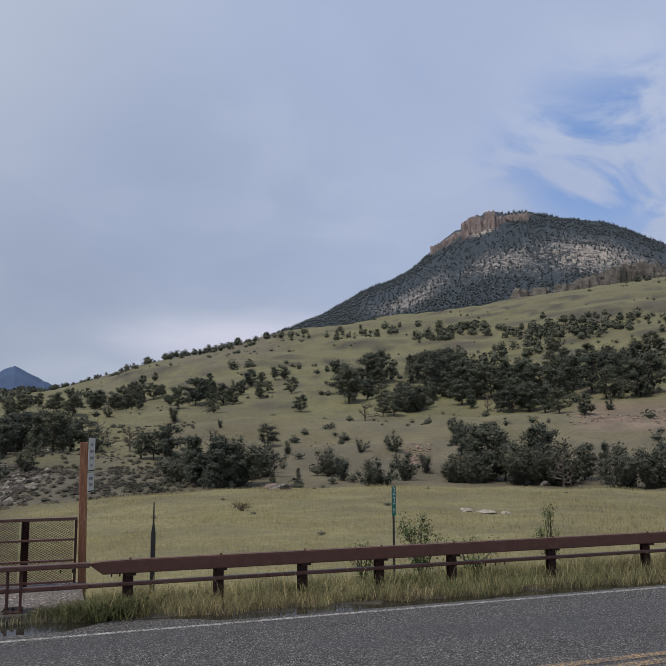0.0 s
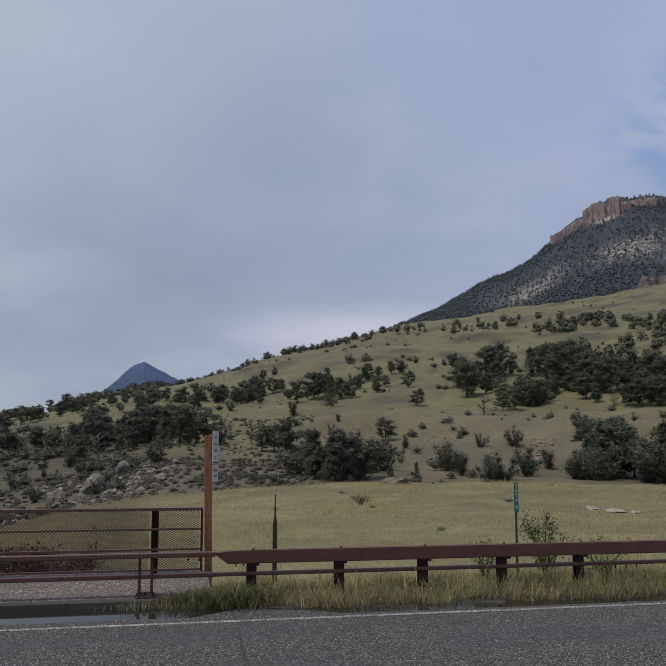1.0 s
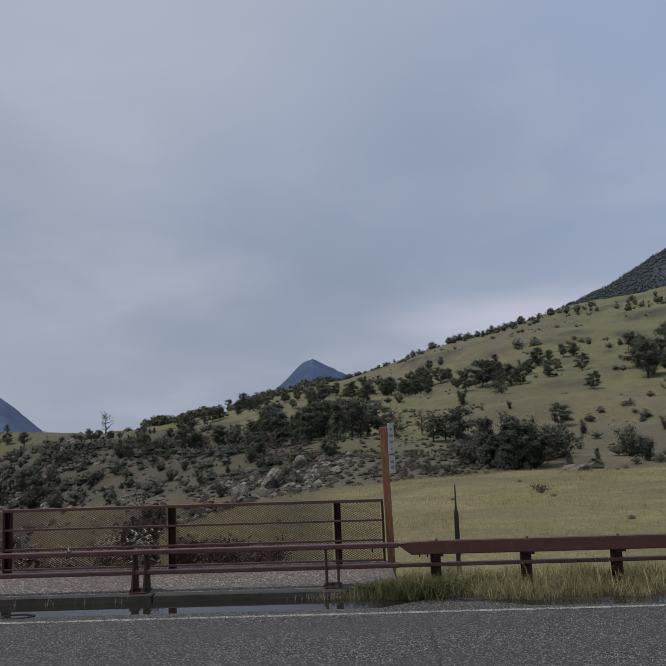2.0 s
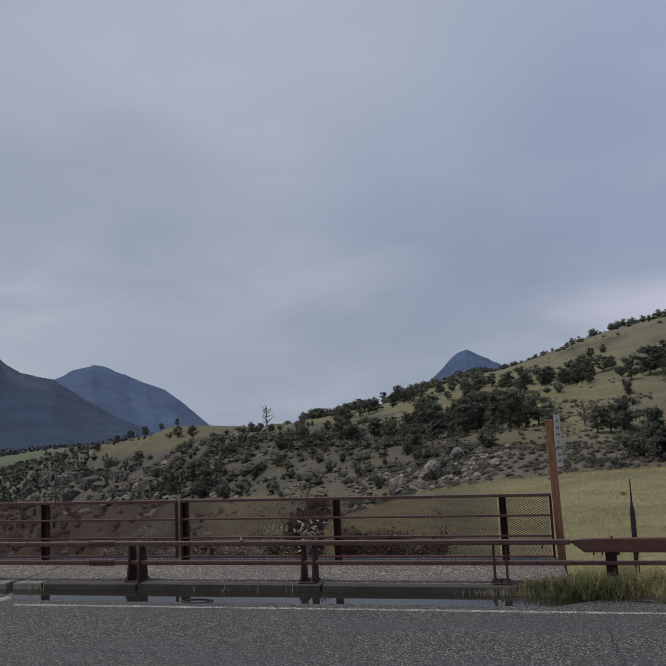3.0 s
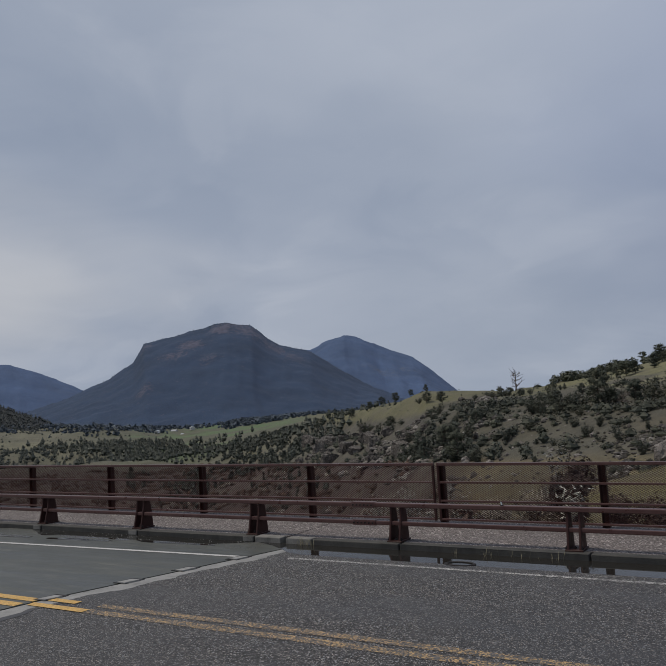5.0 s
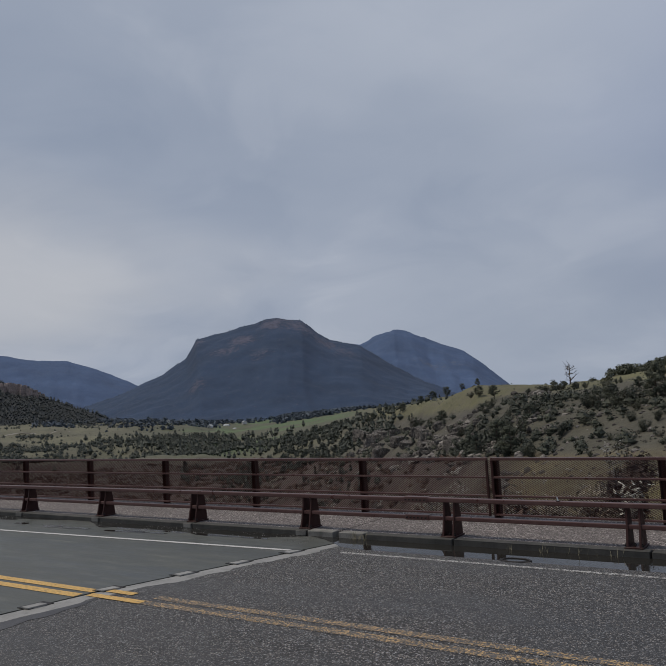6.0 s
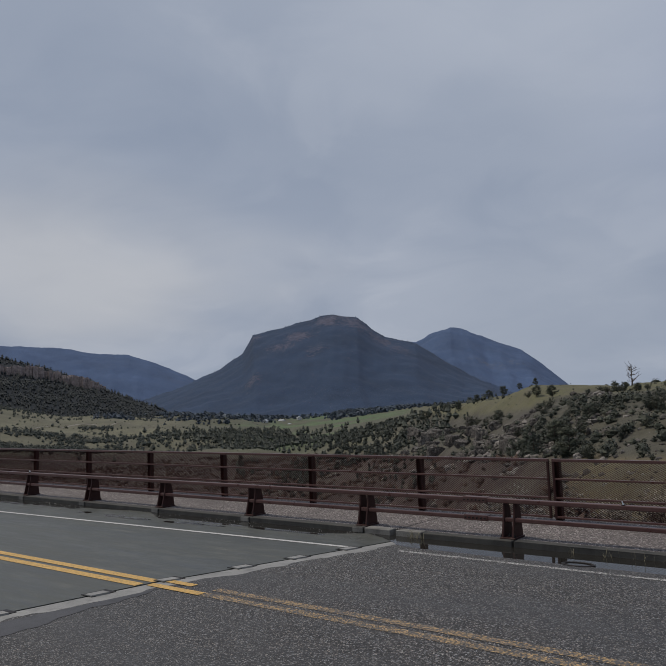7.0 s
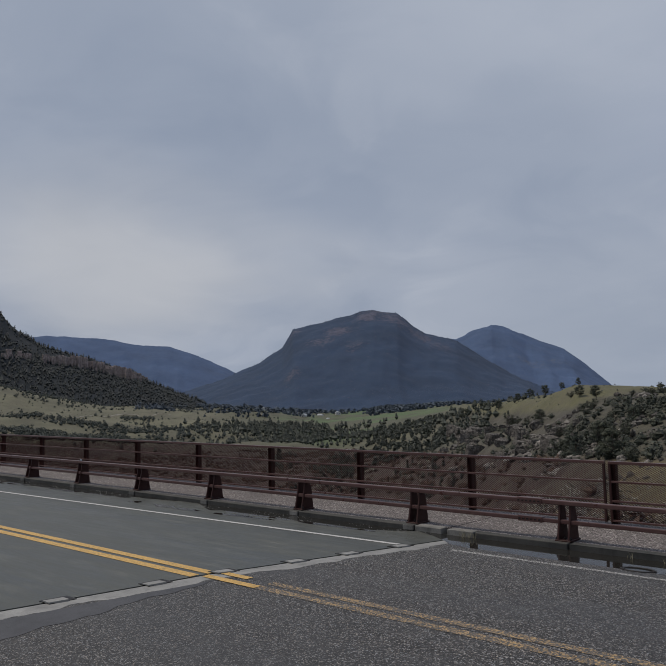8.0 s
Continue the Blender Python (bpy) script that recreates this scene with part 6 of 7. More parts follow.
    g2 = spots_in(rng, -34, -14, 95, 195, 750, lambda b, r, x, y: (rolling(x, y, 40, 33) + rolling(x, y, 13, 38) * 0.6 > -0.1) & fade(-b, 12, 22) & (np.degrees(np.arctan2(ground_height(x, y) - EYE, r)) > -4.6))
    small_trees("gorge_side_pines", "dark pines and junipers on the gorge side", M_JUNIPER, g2, rng.uniform(0.8, 2.6, len(g2)), 14, 80, 0.42)

    def banded(level, size):
        def keep(b, r, x, y):
            u, v = -0.82 * x + 0.57 * y, 0.57 * x + 0.82 * y
            return rolling(u * 1.5, v * 0.45, size, 21) + 0.5 * rolling(u * 1.5, v * 0.6, size * 0.4, 7) + 0.35 * rolling(x, y, 40, 30) > level
        return keep

    def along(points, spread, n):
        p = np.array(points, float)
        u = rng.uniform(0, len(p) - 1.001, n)
        k = u.astype(int)
        q = p[k] + (p[k + 1] - p[k]) * (u - k)[:, None] + rng.normal(0, 1, (n, 2)) * spread
        return np.stack([q[:, 0], q[:, 1], ground_height(q[:, 0], q[:, 1])], 1)

    # dark shrubs in the draws and on the near edge of the terrace
    draws = np.concatenate([along(((-800, 320), (-712, 356), (-700, 382), (-680, 412), (-640, 440)), 26, 520), along(((-900, 430), (-876, 500), (-845, 522), (-770, 510), (-670, 482)), 20, 320),
                            along(((-1005, 664), (-922, 651), (-701, 540), (-648, 533)), 16, 130), along(((-1310, 620), (-1240, 664), (-1340, 780)), 60, 220), along(((-1214, 915), (-1300, 1050), (-1255, 1152)), 38, 60)])
    small_trees("draw_juniper", "dark junipers crowding the draws of the terrace", M_FARTREE, draws, rng.uniform(2.2, 6.0, len(draws)), 5, 44, 0.52, 0.8)
    loose = np.concatenate([spots_in(rng, -70, -43, 620, 1500, 900, banded(0.75, 190)), spots_in(rng, -70, -43, 600, 1550, 150)])
    small_trees("valley_juniper", "junipers dotted over the valley terraces", M_FARTREE, loose, rng.uniform(1.4, 4.0, len(loose)), 19, 40, 0.55, 0.9)
    tufts = spots_in(rng, -70, -43, 600, 1300, 2600, banded(-0.1, 90))
    small_trees("valley_sage", "grey-green sage dotted over the valley terraces", M_SAGE, tufts, rng.uniform(0.4, 1.1, len(tufts)), 20, 14, 0.9, 1.0)
    grove = np.concatenate([along(((-800, 720), (-650, 640), (-520, 500)), 46, 900), along(((-580, 640), (-500, 560), (-400, 500)), 24, 200), along(((-400, 565), (-280, 442), (-190, 330)), 12, 150)])
    far_off = np.hypot(grove[:, 0], grove[:, 1])
    small_trees("meadow_conifers", "grove of dark conifers between the valley meadows", M_FARTREE, grove, rng.uniform(0.45, 1.2, len(grove)) * (1.2 + far_off * 0.0075), 17, 90, 0.34, 0.8)
    k = spots_in(rng, -56, -24, 1350, 2300, 3600, clumped(260, 17, 0.0))
    small_trees("valley_woods", "dark woods along the far valley floor, tinted blue for haze", M_HAZETREE, k, rng.uniform(4, 9, len(k)), 6, 24, 0.45, 1.4)
    # belts of pines along the skyline ridge
    b = rng.uniform(-15, 14, 700)
    r = np.interp(b, BEARINGS, RIDGE[0]) - rng.uniform(-4, 46, 700) * smooth(b, -30, 10)
    x, y = r * np.sin(np.radians(b)), r * np.cos(np.radians(b))
    ok = rolling(x, y, 35, 11) + 0.6 * rolling(x, y, 12, 2) > -0.25 + 1.1 * smooth(b, 0, 7)
    x, y = x[ok], y[ok]
    small_trees("skyline_pines", "belt of dark pines along the skyline", M_PINE, np.stack([x, y, ground_height(x, y)], 1), rng.uniform(1.5, 3.8, len(x)) * (1 - 0.5 * smooth(np.degrees(np.arctan2(x, y)), -4, 4)), 15, 80, 0.50)
    o = spots_in(rng, -32, -12, 190, 430, 900, lambda b, r, x, y: np.degrees(np.arctan2(ground_height(x, y) - EYE, r)) > -1.3)
    small_trees("knoll_tufts", "grey-green tufts dotted over the grassy knoll", M_SAGE, o, rng.uniform(0.15, 0.5, len(o)), 18, 24, 0.9)
    m = spots_in(rng, -10, 46, 18, 46, 14, lambda b, r, x, y: y > 15.5)
    small_trees("field_tufts", "small grey-green tufts in the dry field", M_SAGE, m, rng.uniform(0.08, 0.20, len(m)), 16, 80, 1.1, 0.6)


hillside_stuff()


def mountain_trees(name, label, material, ob, count, seed, height, keep):
    """Spiky conifers standing on a mountain's own surface."""
    rng = np.random.RandomState(seed)
    me = ob.data
    co = np.empty(len(me.vertices) * 3)
    me.vertices.foreach_get("co", co)
    co = co.reshape(82, 260, 3)
    i, j = rng.randint(0, 69, count), rng.randint(0, 258, count)
    u, v = rng.uniform(0, 1, (count, 1)), rng.uniform(0, 1, (count, 1))
    p = co[i, j] * (1 - u) * (1 - v) + co[i + 1, j] * u * (1 - v) + co[i, j + 1] * (1 - u) * v + co[i + 1, j + 1] * u * v
    b = np.degrees(np.arctan2(p[:, 0], p[:, 1]))
    ok = keep(b, (i + u[:, 0]) / 69.0, rng)
    p = p[ok]
    small_trees(name, label, material, p, rng.uniform(0.5, 1.3, len(p)) * height, seed, 9, 0.26, 0.8)


mountain_trees("bluff_pines", "dark haze-tinted pines over the bluff's slopes and crest", M_BLUFFTREE, bpy.data.objects["bluff_mountain"], 32000, 31, 4.9,
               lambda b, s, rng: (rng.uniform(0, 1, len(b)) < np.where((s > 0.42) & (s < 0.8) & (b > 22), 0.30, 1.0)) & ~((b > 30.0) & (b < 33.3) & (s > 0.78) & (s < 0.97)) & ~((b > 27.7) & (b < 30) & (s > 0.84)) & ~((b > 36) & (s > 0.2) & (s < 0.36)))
mountain_trees("dome_pines", "tiny haze-blue pines along the dome's skyline", M_HAZETREE, bpy.data.objects["dome_mountain"], 16000, 33, 4.2, lambda b, s, rng: (s > 0.96) & (rng.uniform(0, 1, len(b)) < 0.6))
mountain_trees("forest_hill_pines", "dense dark pines on the valley hill", M_FOREST, bpy.data.objects["forest_hill"], 12000, 32, 8, lambda b, s, rng: (s < 0.80) | (s > 0.92) | (rng.uniform(0, 1, len(b)) < 0.25))


# ---- rocks ----
def boulder_mesh(seed, flat=0.7):
    rng = np.random.RandomState(seed)
    bm = bmesh.new()
    bmesh.ops.create_icosphere(bm, subdivisions=3, radius=0.5)
    cuts = [(Vector(rng.normal(0, 1, 3)).normalized(), rng.uniform(0.22, 0.42)) for _ in range(9)]
    for v in bm.verts:
        for n, d in cuts:
            over = v.co.dot(n) - d
            if over > 0:
                v.co -= n * over * 0.92
        v.co *= 1 + 0.30 * noise.fractal(v.co * 4.5 + Vector((seed, 0, 0)), 0.8, 2.0, 4)
        v.co.z *= flat
    return mesh_of("boulder", bm)


BOULDERS = [boulder_mesh(90 + k, 0.6 + 0.1 * k) for k in range(6)]


def place_rocks():
    rng = random.Random(33)
    # outcrop boulders at the foot of the western slope: bearing, distance, size, upright
    for b, r, wide, tall in ((-8.2, 91, 2.6, 1.5), (-5.6, 96, 3.2, 1.25), (-3.6, 103, 4.0, 1.0), (-7.0, 88, 3.2, 0.6), (-4.6, 90, 2.6, 0.8), (-2.6, 92, 3.0, 0.8), (-1.0, 90, 2.6, 0.9), (-9.2, 87, 2.6, 0.6),
                             (-0.4, 128, 3.4, 0.6), (1.2, 132, 2.0, 0.6), (-6.4, 92, 2.4, 0.9), (-3.0, 88, 2.0, 0.8), (16.2, 44.6, 2.2, 0.5), (35.2, 84, 2.2, 0.6), (-12.5, 120, 2.0, 0.8), (-15.5, 118, 1.8, 0.8),
                             (-19, 150, 3.0, 0.9), (-21.5, 140, 3.4, 1.0), (-26, 190, 5.5, 1.1), (-27.5, 195, 6.5, 1.0), (-24.5, 180, 5.0, 1.2), (-29, 205, 6.0, 1.0), (-30.5, 215, 5.0, 0.9), (-33, 260, 6, 0.7), (-35, 300, 7, 0.6)):
        size = wide * (0.9 if tall > 1.2 else 0.65)
        x, y = r * math.sin(radians(b)), r * math.cos(radians(b))
        ob = link("boulder", BOULDERS[rng.randrange(6)], None)
        if not ob.data.materials:
            ob.data.materials.append(M_ROCK)
        ob.matrix_world = pose(x, y, on_ground(x, y) + 0.12 * size * tall, rng.uniform(-15, 15), rng.uniform(-15, 15), rng.uniform(0, 360)) @ Matrix.Diagonal((size, size * rng.uniform(0.7, 1.1), size * tall, 1))
        tagged(ob, "pale grey weathered boulder in the stony slope", "rock", "outcrop boulders")
    # pale slabs lying in the field, and the pink mound at its edge
    for x, y, wide, tall, material in ((15.3, 26.9, 0.8, 0.14, M_SLAB), (15.9, 26.2, 1.2, 0.12, M_SLAB), (16.2, 25.5, 0.6, 0.14, M_SLAB), (12.1, 43.6, 1.6, 0.24, M_LEDGE)):
        me = BOULDERS[rng.randrange(6)].copy()
        me.materials.clear()
        me.materials.append(material)
        ob = link("boulder", me, None)
        ob.matrix_world = pose(x, y, on_ground(x, y) + 0.10 * wide * tall, 0, 0, rng.uniform(0, 360)) @ Matrix.Diagonal((wide, wide * 0.7, wide * tall * 2, 1))
        tagged(ob, "pale flat rock slab lying in the dry field" if material is M_SLAB else "low pinkish earth mound at the field's edge", "rock")
    # loose rubble
    proto = bmesh.new()
    bmesh.ops.create_icosphere(proto, subdivisions=1, radius=0.5)
    base = np.array([v.co for v in proto.verts])
    faces = np.array([[v.index for v in f.verts] for f in proto.faces])
    proto.free()
    nr = np.random.RandomState(44)

    def rubble(name, label, material, spots, size):
        n = len(spots)
        V = base[None] * nr.uniform(0.7, 1.3, (n, len(base), 1)) * nr.uniform(0.5, 1.3, (n, 1, 3)) * size[:, None, None]
        ang = nr.uniform(0, 6.28, n)
        c, s = np.cos(ang)[:, None], np.sin(ang)[:, None]
        V = np.stack([V[:, :, 0] * c - V[:, :, 1] * s, V[:, :, 0] * s + V[:, :, 1] * c, V[:, :, 2] * 0.7], -1) + spots[:, None, :]
        F = (faces[None] + (np.arange(n) * len(base))[:, None, None]).reshape(-1, 3)
        tagged(link(name, scatter_mesh(name, V, F), material), label, "rocks", kind="stuff")

    a = spots_in(nr, -13, 3, 80, 118, 3400, lambda bb, r, x, y: (rolling(x, y, 14, 6) + 0.6 * rolling(x, y, 5, 16) > 0.0) & (((bb + 5) / 7) ** 2 + ((r - 97) / 20) ** 2 < 1 + 0.5 * rolling(x, y, 9, 26)))
    b = spots_in(nr, -7, 5, 100, 140, 900, lambda bb, r, x, y: rolling(x, y, 12, 41) > 0.1)
    c = spots_in(nr, -36, -19, 120, 240, 1800, lambda bb, r, x, y: rolling(x, y, 40, 6) > -0.1)
    d = spots_in(nr, -20, -10, 95, 170, 300)
    P = np.concatenate([a, b, c, d])
    rubble("rubble", "grey broken rock strewn over the gorge side", M_RUBBLE, P, np.concatenate([nr.uniform(0.2, 1.25, len(a)) ** 1.6, nr.uniform(0.15, 0.6, len(b)), nr.uniform(0.4, 2.6, len(c)), nr.uniform(0.3, 1.2, len(d))]))
    e = spots_in(nr, 25.4, 27.2, 98, 135, 260)
    f = spots_in(nr, 37, 47, 150, 182, 420)
    rubble("ledge_rock", "pinkish broken ledge rock in the cut slope", M_LEDGE, np.concatenate([e, f]), np.concatenate([nr.uniform(0.2, 0.9, len(e)), nr.uniform(0.3, 1.0, len(f))]))


place_rocks()


def crag_mesh(seed):
    """A jointed upright block of cliff rock, one metre each way."""
    bm = bmesh.new()
    bmesh.ops.create_cube(bm, size=1.0)
    bmesh.ops.subdivide_edges(bm, edges=bm.edges[:], cuts=7, use_grid_fill=True)
    for v in bm.verts:
        p = v.co.copy()
        joint = noise.fractal((p.x * 5 + seed, p.y * 5, p.z * 1.2), 0.7, 2.2, 4)
        ledge = noise.noise((seed * 3.1, 0.5, p.z * 6))
        grow = 1 + 0.30 * joint + 0.10 * ledge - 0.16 * max(0, p.z)
        v.co.x, v.co.y = p.x * grow, p.y * grow
        if p.z > 0:
            v.co.z += 0.22 * p.z * noise.fractal((p.x * 3 + seed, p.y * 3, 7.0), 0.7, 2.0, 3)
    return mesh_of("cliff_block", bm)


def cliffs_and_ledges():
    """The bluff's cliff towers under its crest, and the grey outcrop behind the green ridge."""
    rng = random.Random(71)
    bluff = bpy.data.objects["bluff_mountain"]
    cliff, grey, dark, hill_cliff = [], [], [], []
    for k in range(5):
        for store, material in ((cliff, M_CLIFF), (grey, M_OUTCROP), (dark, M_GORGEROCK), (hill_cliff, M_HILLROCK)):
            me = crag_mesh(120 + k)
            me.materials.append(material)
            store.append(me)
    # bearing, foot and top as height angles, width, distance
    rows = [(30.25, 14.7, 15.60, 16, 1367), (30.7, 14.8, 15.92, 20, 1367), (31.2, 14.8, 15.98, 20, 1364), (31.68, 14.85, 15.82, 14, 1367), (32.12, 14.9, 16.34, 18, 1370), (32.5, 15.0, 15.95, 14, 1374),
            (32.95, 15.4, 15.92, 16, 1400), (33.5, 15.5, 16.0, 18, 1405), (34.1, 15.6, 16.05, 18, 1410), (34.7, 15.65, 16.05, 18, 1415), (27.9, 13.5, 14.12, 14, 1440), (28.3, 13.75, 14.28, 12, 1440),
            (28.75, 13.95, 14.5, 14, 1440), (29.2, 14.15, 14.72, 14, 1440), (29.65, 14.4, 14.98, 14, 1436)]
    for b, low, top, size, r in rows:
        z0, z1 = EYE + r * math.tan(radians(low)) - 22, EYE + r * math.tan(radians(top))
        ob = link("cliff_block", cliff[rng.randrange(5)], None, bluff, "pale pinkish cliff rock")
        ob.matrix_local = pose(r * math.sin(radians(b)), r * math.cos(radians(b)), (z0 + z1) / 2, 0, 0, rng.uniform(-25, 25) - b) @ Matrix.Diagonal((size * rng.uniform(0.75, 1.0), size * 1.2, (z1 - z0) * 1.02, 1))
    # the broken band across the dark hill: bearing, foot and top as height angles
    hill = bpy.data.objects["forest_hill"]
    co = np.empty(len(hill.data.vertices) * 3)
    hill.data.vertices.foreach_get("co", co)
    co = co.reshape(82, 260, 3)
    for b in np.arange(-64.8, -55.2, 0.17):
        low, top = np.interp(b, HILL_BAND[0], HILL_BAND[1]), np.interp(b, HILL_BAND[0], HILL_BAND[2])
        if rng.random() < 0.12 + 0.30 * smooth(-b, 60.5, 62.0):
            continue
        j = int(np.argmin(np.abs(np.degrees(np.arctan2(co[0, :, 0], co[0, :, 1])) - b)))
        r_line = np.hypot(co[:, j, 0], co[:, j, 1])
        i = int(np.argmax(np.degrees(np.arctan2(co[:, j, 2] - EYE, r_line)) > low))
        r = float(r_line[max(i, 4)]) - 9
        z0, z1 = EYE + r * math.tan(radians(low)) - 6, EYE + r * math.tan(radians(top - abs(rng.gauss(0, 0.20))))
        ob = link("cliff_block", hill_cliff[rng.randrange(5)], None, hill, "grey-pink broken cliff rock")
        size = rng.uniform(5, 14)
        ob.matrix_local = pose(r * math.sin(radians(b)), r * math.cos(radians(b)), (z0 + z1) / 2, 0, 0, rng.uniform(-30, 30) - b) @ Matrix.Diagonal((size, size * 0.9, max(4, z1 - z0), 1))
    # grey outcrop along the ridge
    for k in range(64):
        b = 33.8 + 13.2 * (k + rng.uniform(0, 0.9)) / 64
        top = np.interp(b, (33.8, 36.4, 38.7, 41, 42.6, 44, 47), (10.75, 10.7, 11.3, 11.95, 12.1, 11.85, 11.8)) - abs(rng.gauss(0.05, 0.32))
        r = np.interp(b, BEARINGS, RIDGE[0]) + rng.uniform(6, 22)
        x, y = r * math.sin(radians(b)), r * math.cos(radians(b))
        z0, z1 = on_ground(x, y) - 2.5, EYE + r * math.tan(radians(top))
        if z1 - z0 < 3.2:
            continue
        ob = link("outcrop_rock", grey[rng.randrange(5)], None)
        size = rng.uniform(5, 9)
        ob.matrix_world = pose(x, y, (z0 + z1) / 2, rng.uniform(-12, 12), rng.uniform(-12, 12), rng.uniform(0, 360)) @ Matrix.Diagonal((size * rng.uniform(0.8, 1.5), size, z1 - z0, 1))
        tagged(ob, "grey broken outcrop rock along the ridge", "rock", "ridge outcrop")
    # dark broken rock on the gorge flank under the knoll
    made = 0
    while made < 46:
        b, r = rng.uniform(-34, -22), rng.uniform(120, 400)
        x, y = r * math.sin(radians(b)), r * math.cos(radians(b))
        z = on_ground(x, y)
        high = math.degrees(math.atan2(z - EYE, r))
        if not -4.4 < high < np.interp(b, (-34, -28, -24, -22), (-2.0, -1.9, -2.0, -1.4)) or (b > -25 and rng.random() < 0.6):
            continue
        size = r * rng.uniform(0.006, 0.016)
        ob = link("outcrop_rock", dark[rng.randrange(5)], None)
        ob.matrix_world = pose(x, y, z + 0.12 * size, rng.uniform(-14, 14), rng.uniform(-14, 14), rng.uniform(0, 360)) @ Matrix.Diagonal((size * 1.3, size, size * rng.uniform(0.7, 1.2), 1))
        tagged(ob, "dark grey jointed rock in the gorge flank", "rock", "gorge outcrops")
        made += 1


HILL_BAND = ((-64.9, -63.8, -62.7, -61.6, -60.4, -59.3, -58.1, -57.3, -56.1, -55.2), (3.5, 3.5, 3.25, 3.0, 2.85, 2.66, 2.35, 2.1, 1.81, 1.64), (4.0, 3.85, 3.65, 3.57, 3.57, 3.36, 2.96, 2.8, 2.48, 1.95))
M_HILLROCK = rock_material("grey_pink_hill_rock", (0.50, 0.41, 0.375), (0.22, 0.18, 0.17), 0.16)
M_OUTCROP = rock_material("grey_ridge_rock", (0.26, 0.24, 0.22), (0.11, 0.10, 0.092), 0.4)
M_GORGEROCK = rock_material("dark_gorge_rock", (0.19, 0.172, 0.155), (0.065, 0.058, 0.052), 0.6)
M_CLIFF = rock_material("pinkish_cliff_rock", (0.46, 0.375, 0.36), (0.27, 0.215, 0.21), 0.22)
cliffs_and_ledges()


# ---- valley ranch ----
M_HOUSE = plain("weathered_white_siding", (0.50, 0.50, 0.50))
M_ROOF = plain("pale_metal_roof", (0.34, 0.36, 0.38), 0.4)
M_PANE = plain("dark_window_glass", (0.03, 0.035, 0.04), 0.15)


def ranch_house(b, r, w, d, h, turn):
    x, y = r * math.sin(radians(b)), r * math.cos(radians(b))
    ob = thing("ranch_house", "small white ranch building with a pale metal roof", "house", "ranch buildings")
    ob.matrix_world = pose(x, y, on_ground(x, y), 0, 0, turn)
    bm = bmesh.new()
    pts = [(-w / 2, -0.4), (w / 2, -0.4), (w / 2, h), (0, h + w * 0.3), (-w / 2, h)]
    fr = [bm.verts.new((px, -d / 2, pz)) for px, pz in pts]
    bk = [bm.verts.new((px, d / 2, pz)) for px, pz in pts]
    bm.faces.new(fr), bm.faces.new(bk[::-1])
    for i in range(5):
        bm.faces.new((fr[(i + 1) % 5], fr[i], bk[i], bk[(i + 1) % 5]))
    part("wall", bm, M_HOUSE, ob)
    bm = bmesh.new()
    for s in (-1, 1):
        bar(bm, (s * (w / 4 + 0.25), -d / 2 - 0.5, h + w * 0.15 + 0.05), (s * (w / 4 + 0.25), d / 2 + 0.5, h + w * 0.15 + 0.05), w / 2 * 1.15, 0.18)
    for v in bm.verts:
        v.co.z += (w / 4 + 0.25 - abs(v.co.x)) * 0.6
    part("roof", bm, M_ROOF, ob)
    for k, px in enumerate((-w * 0.28, w * 0.28)):
        bm = bmesh.new()
        bar(bm, (px, -d / 2 - 0.03, h * 0.35), (px, -d / 2 - 0.03, h * 0.75), 0.9, 0.06)
        part("window", bm, M_PANE, ob)
    bm = bmesh.new()
    bar(bm, (0, -d / 2 - 0.03, 0), (0, -d / 2 - 0.03, 2.1), 1.0, 0.06)
    part("door", bm, M_ROOF, ob)


for _b, _r, _w, _d, _h, _t in ((-41.3, 1620, 9, 16, 4, 50), (-42.0, 1480, 7, 14, 3.2, 60), (-43.8, 1450, 7, 10, 3.2, 20), (-42.6, 1640, 8, 12, 4, 100), (-46.8, 1700, 8, 12, 4, 40)):
    ranch_house(_b, _r, _w, _d, _h, _t)


def dirt_track():
    """A pale gravel track across the valley terrace."""
    bm = bmesh.new()
    last = None
    for k in range(90):
        b = -60.9 + 7.4 * k / 89
        r = float(np.interp(b, (-60.9, -58.9, -57.1, -55.1, -53.6), (1088, 1228, 1284, 1271, 1337)))
        pair = []
        for w in (-3, 3):
            x, y = (r + w * 1.4) * math.sin(radians(b)), (r + w * 1.4) * math.cos(radians(b))
            pair.append(bm.verts.new((x, y, on_ground(x, y) + 0.5)))
        if last:
            bm.faces.new((last[0], pair[0], pair[1], last[1]))
        last = pair
    tagged(part("dirt_road", bm, concrete_material("pale_gravel", (0.26, 0.24, 0.20), (0.17, 0.155, 0.13))), "pale gravel track over the valley terrace", "road", kind="structure")


dirt_track()


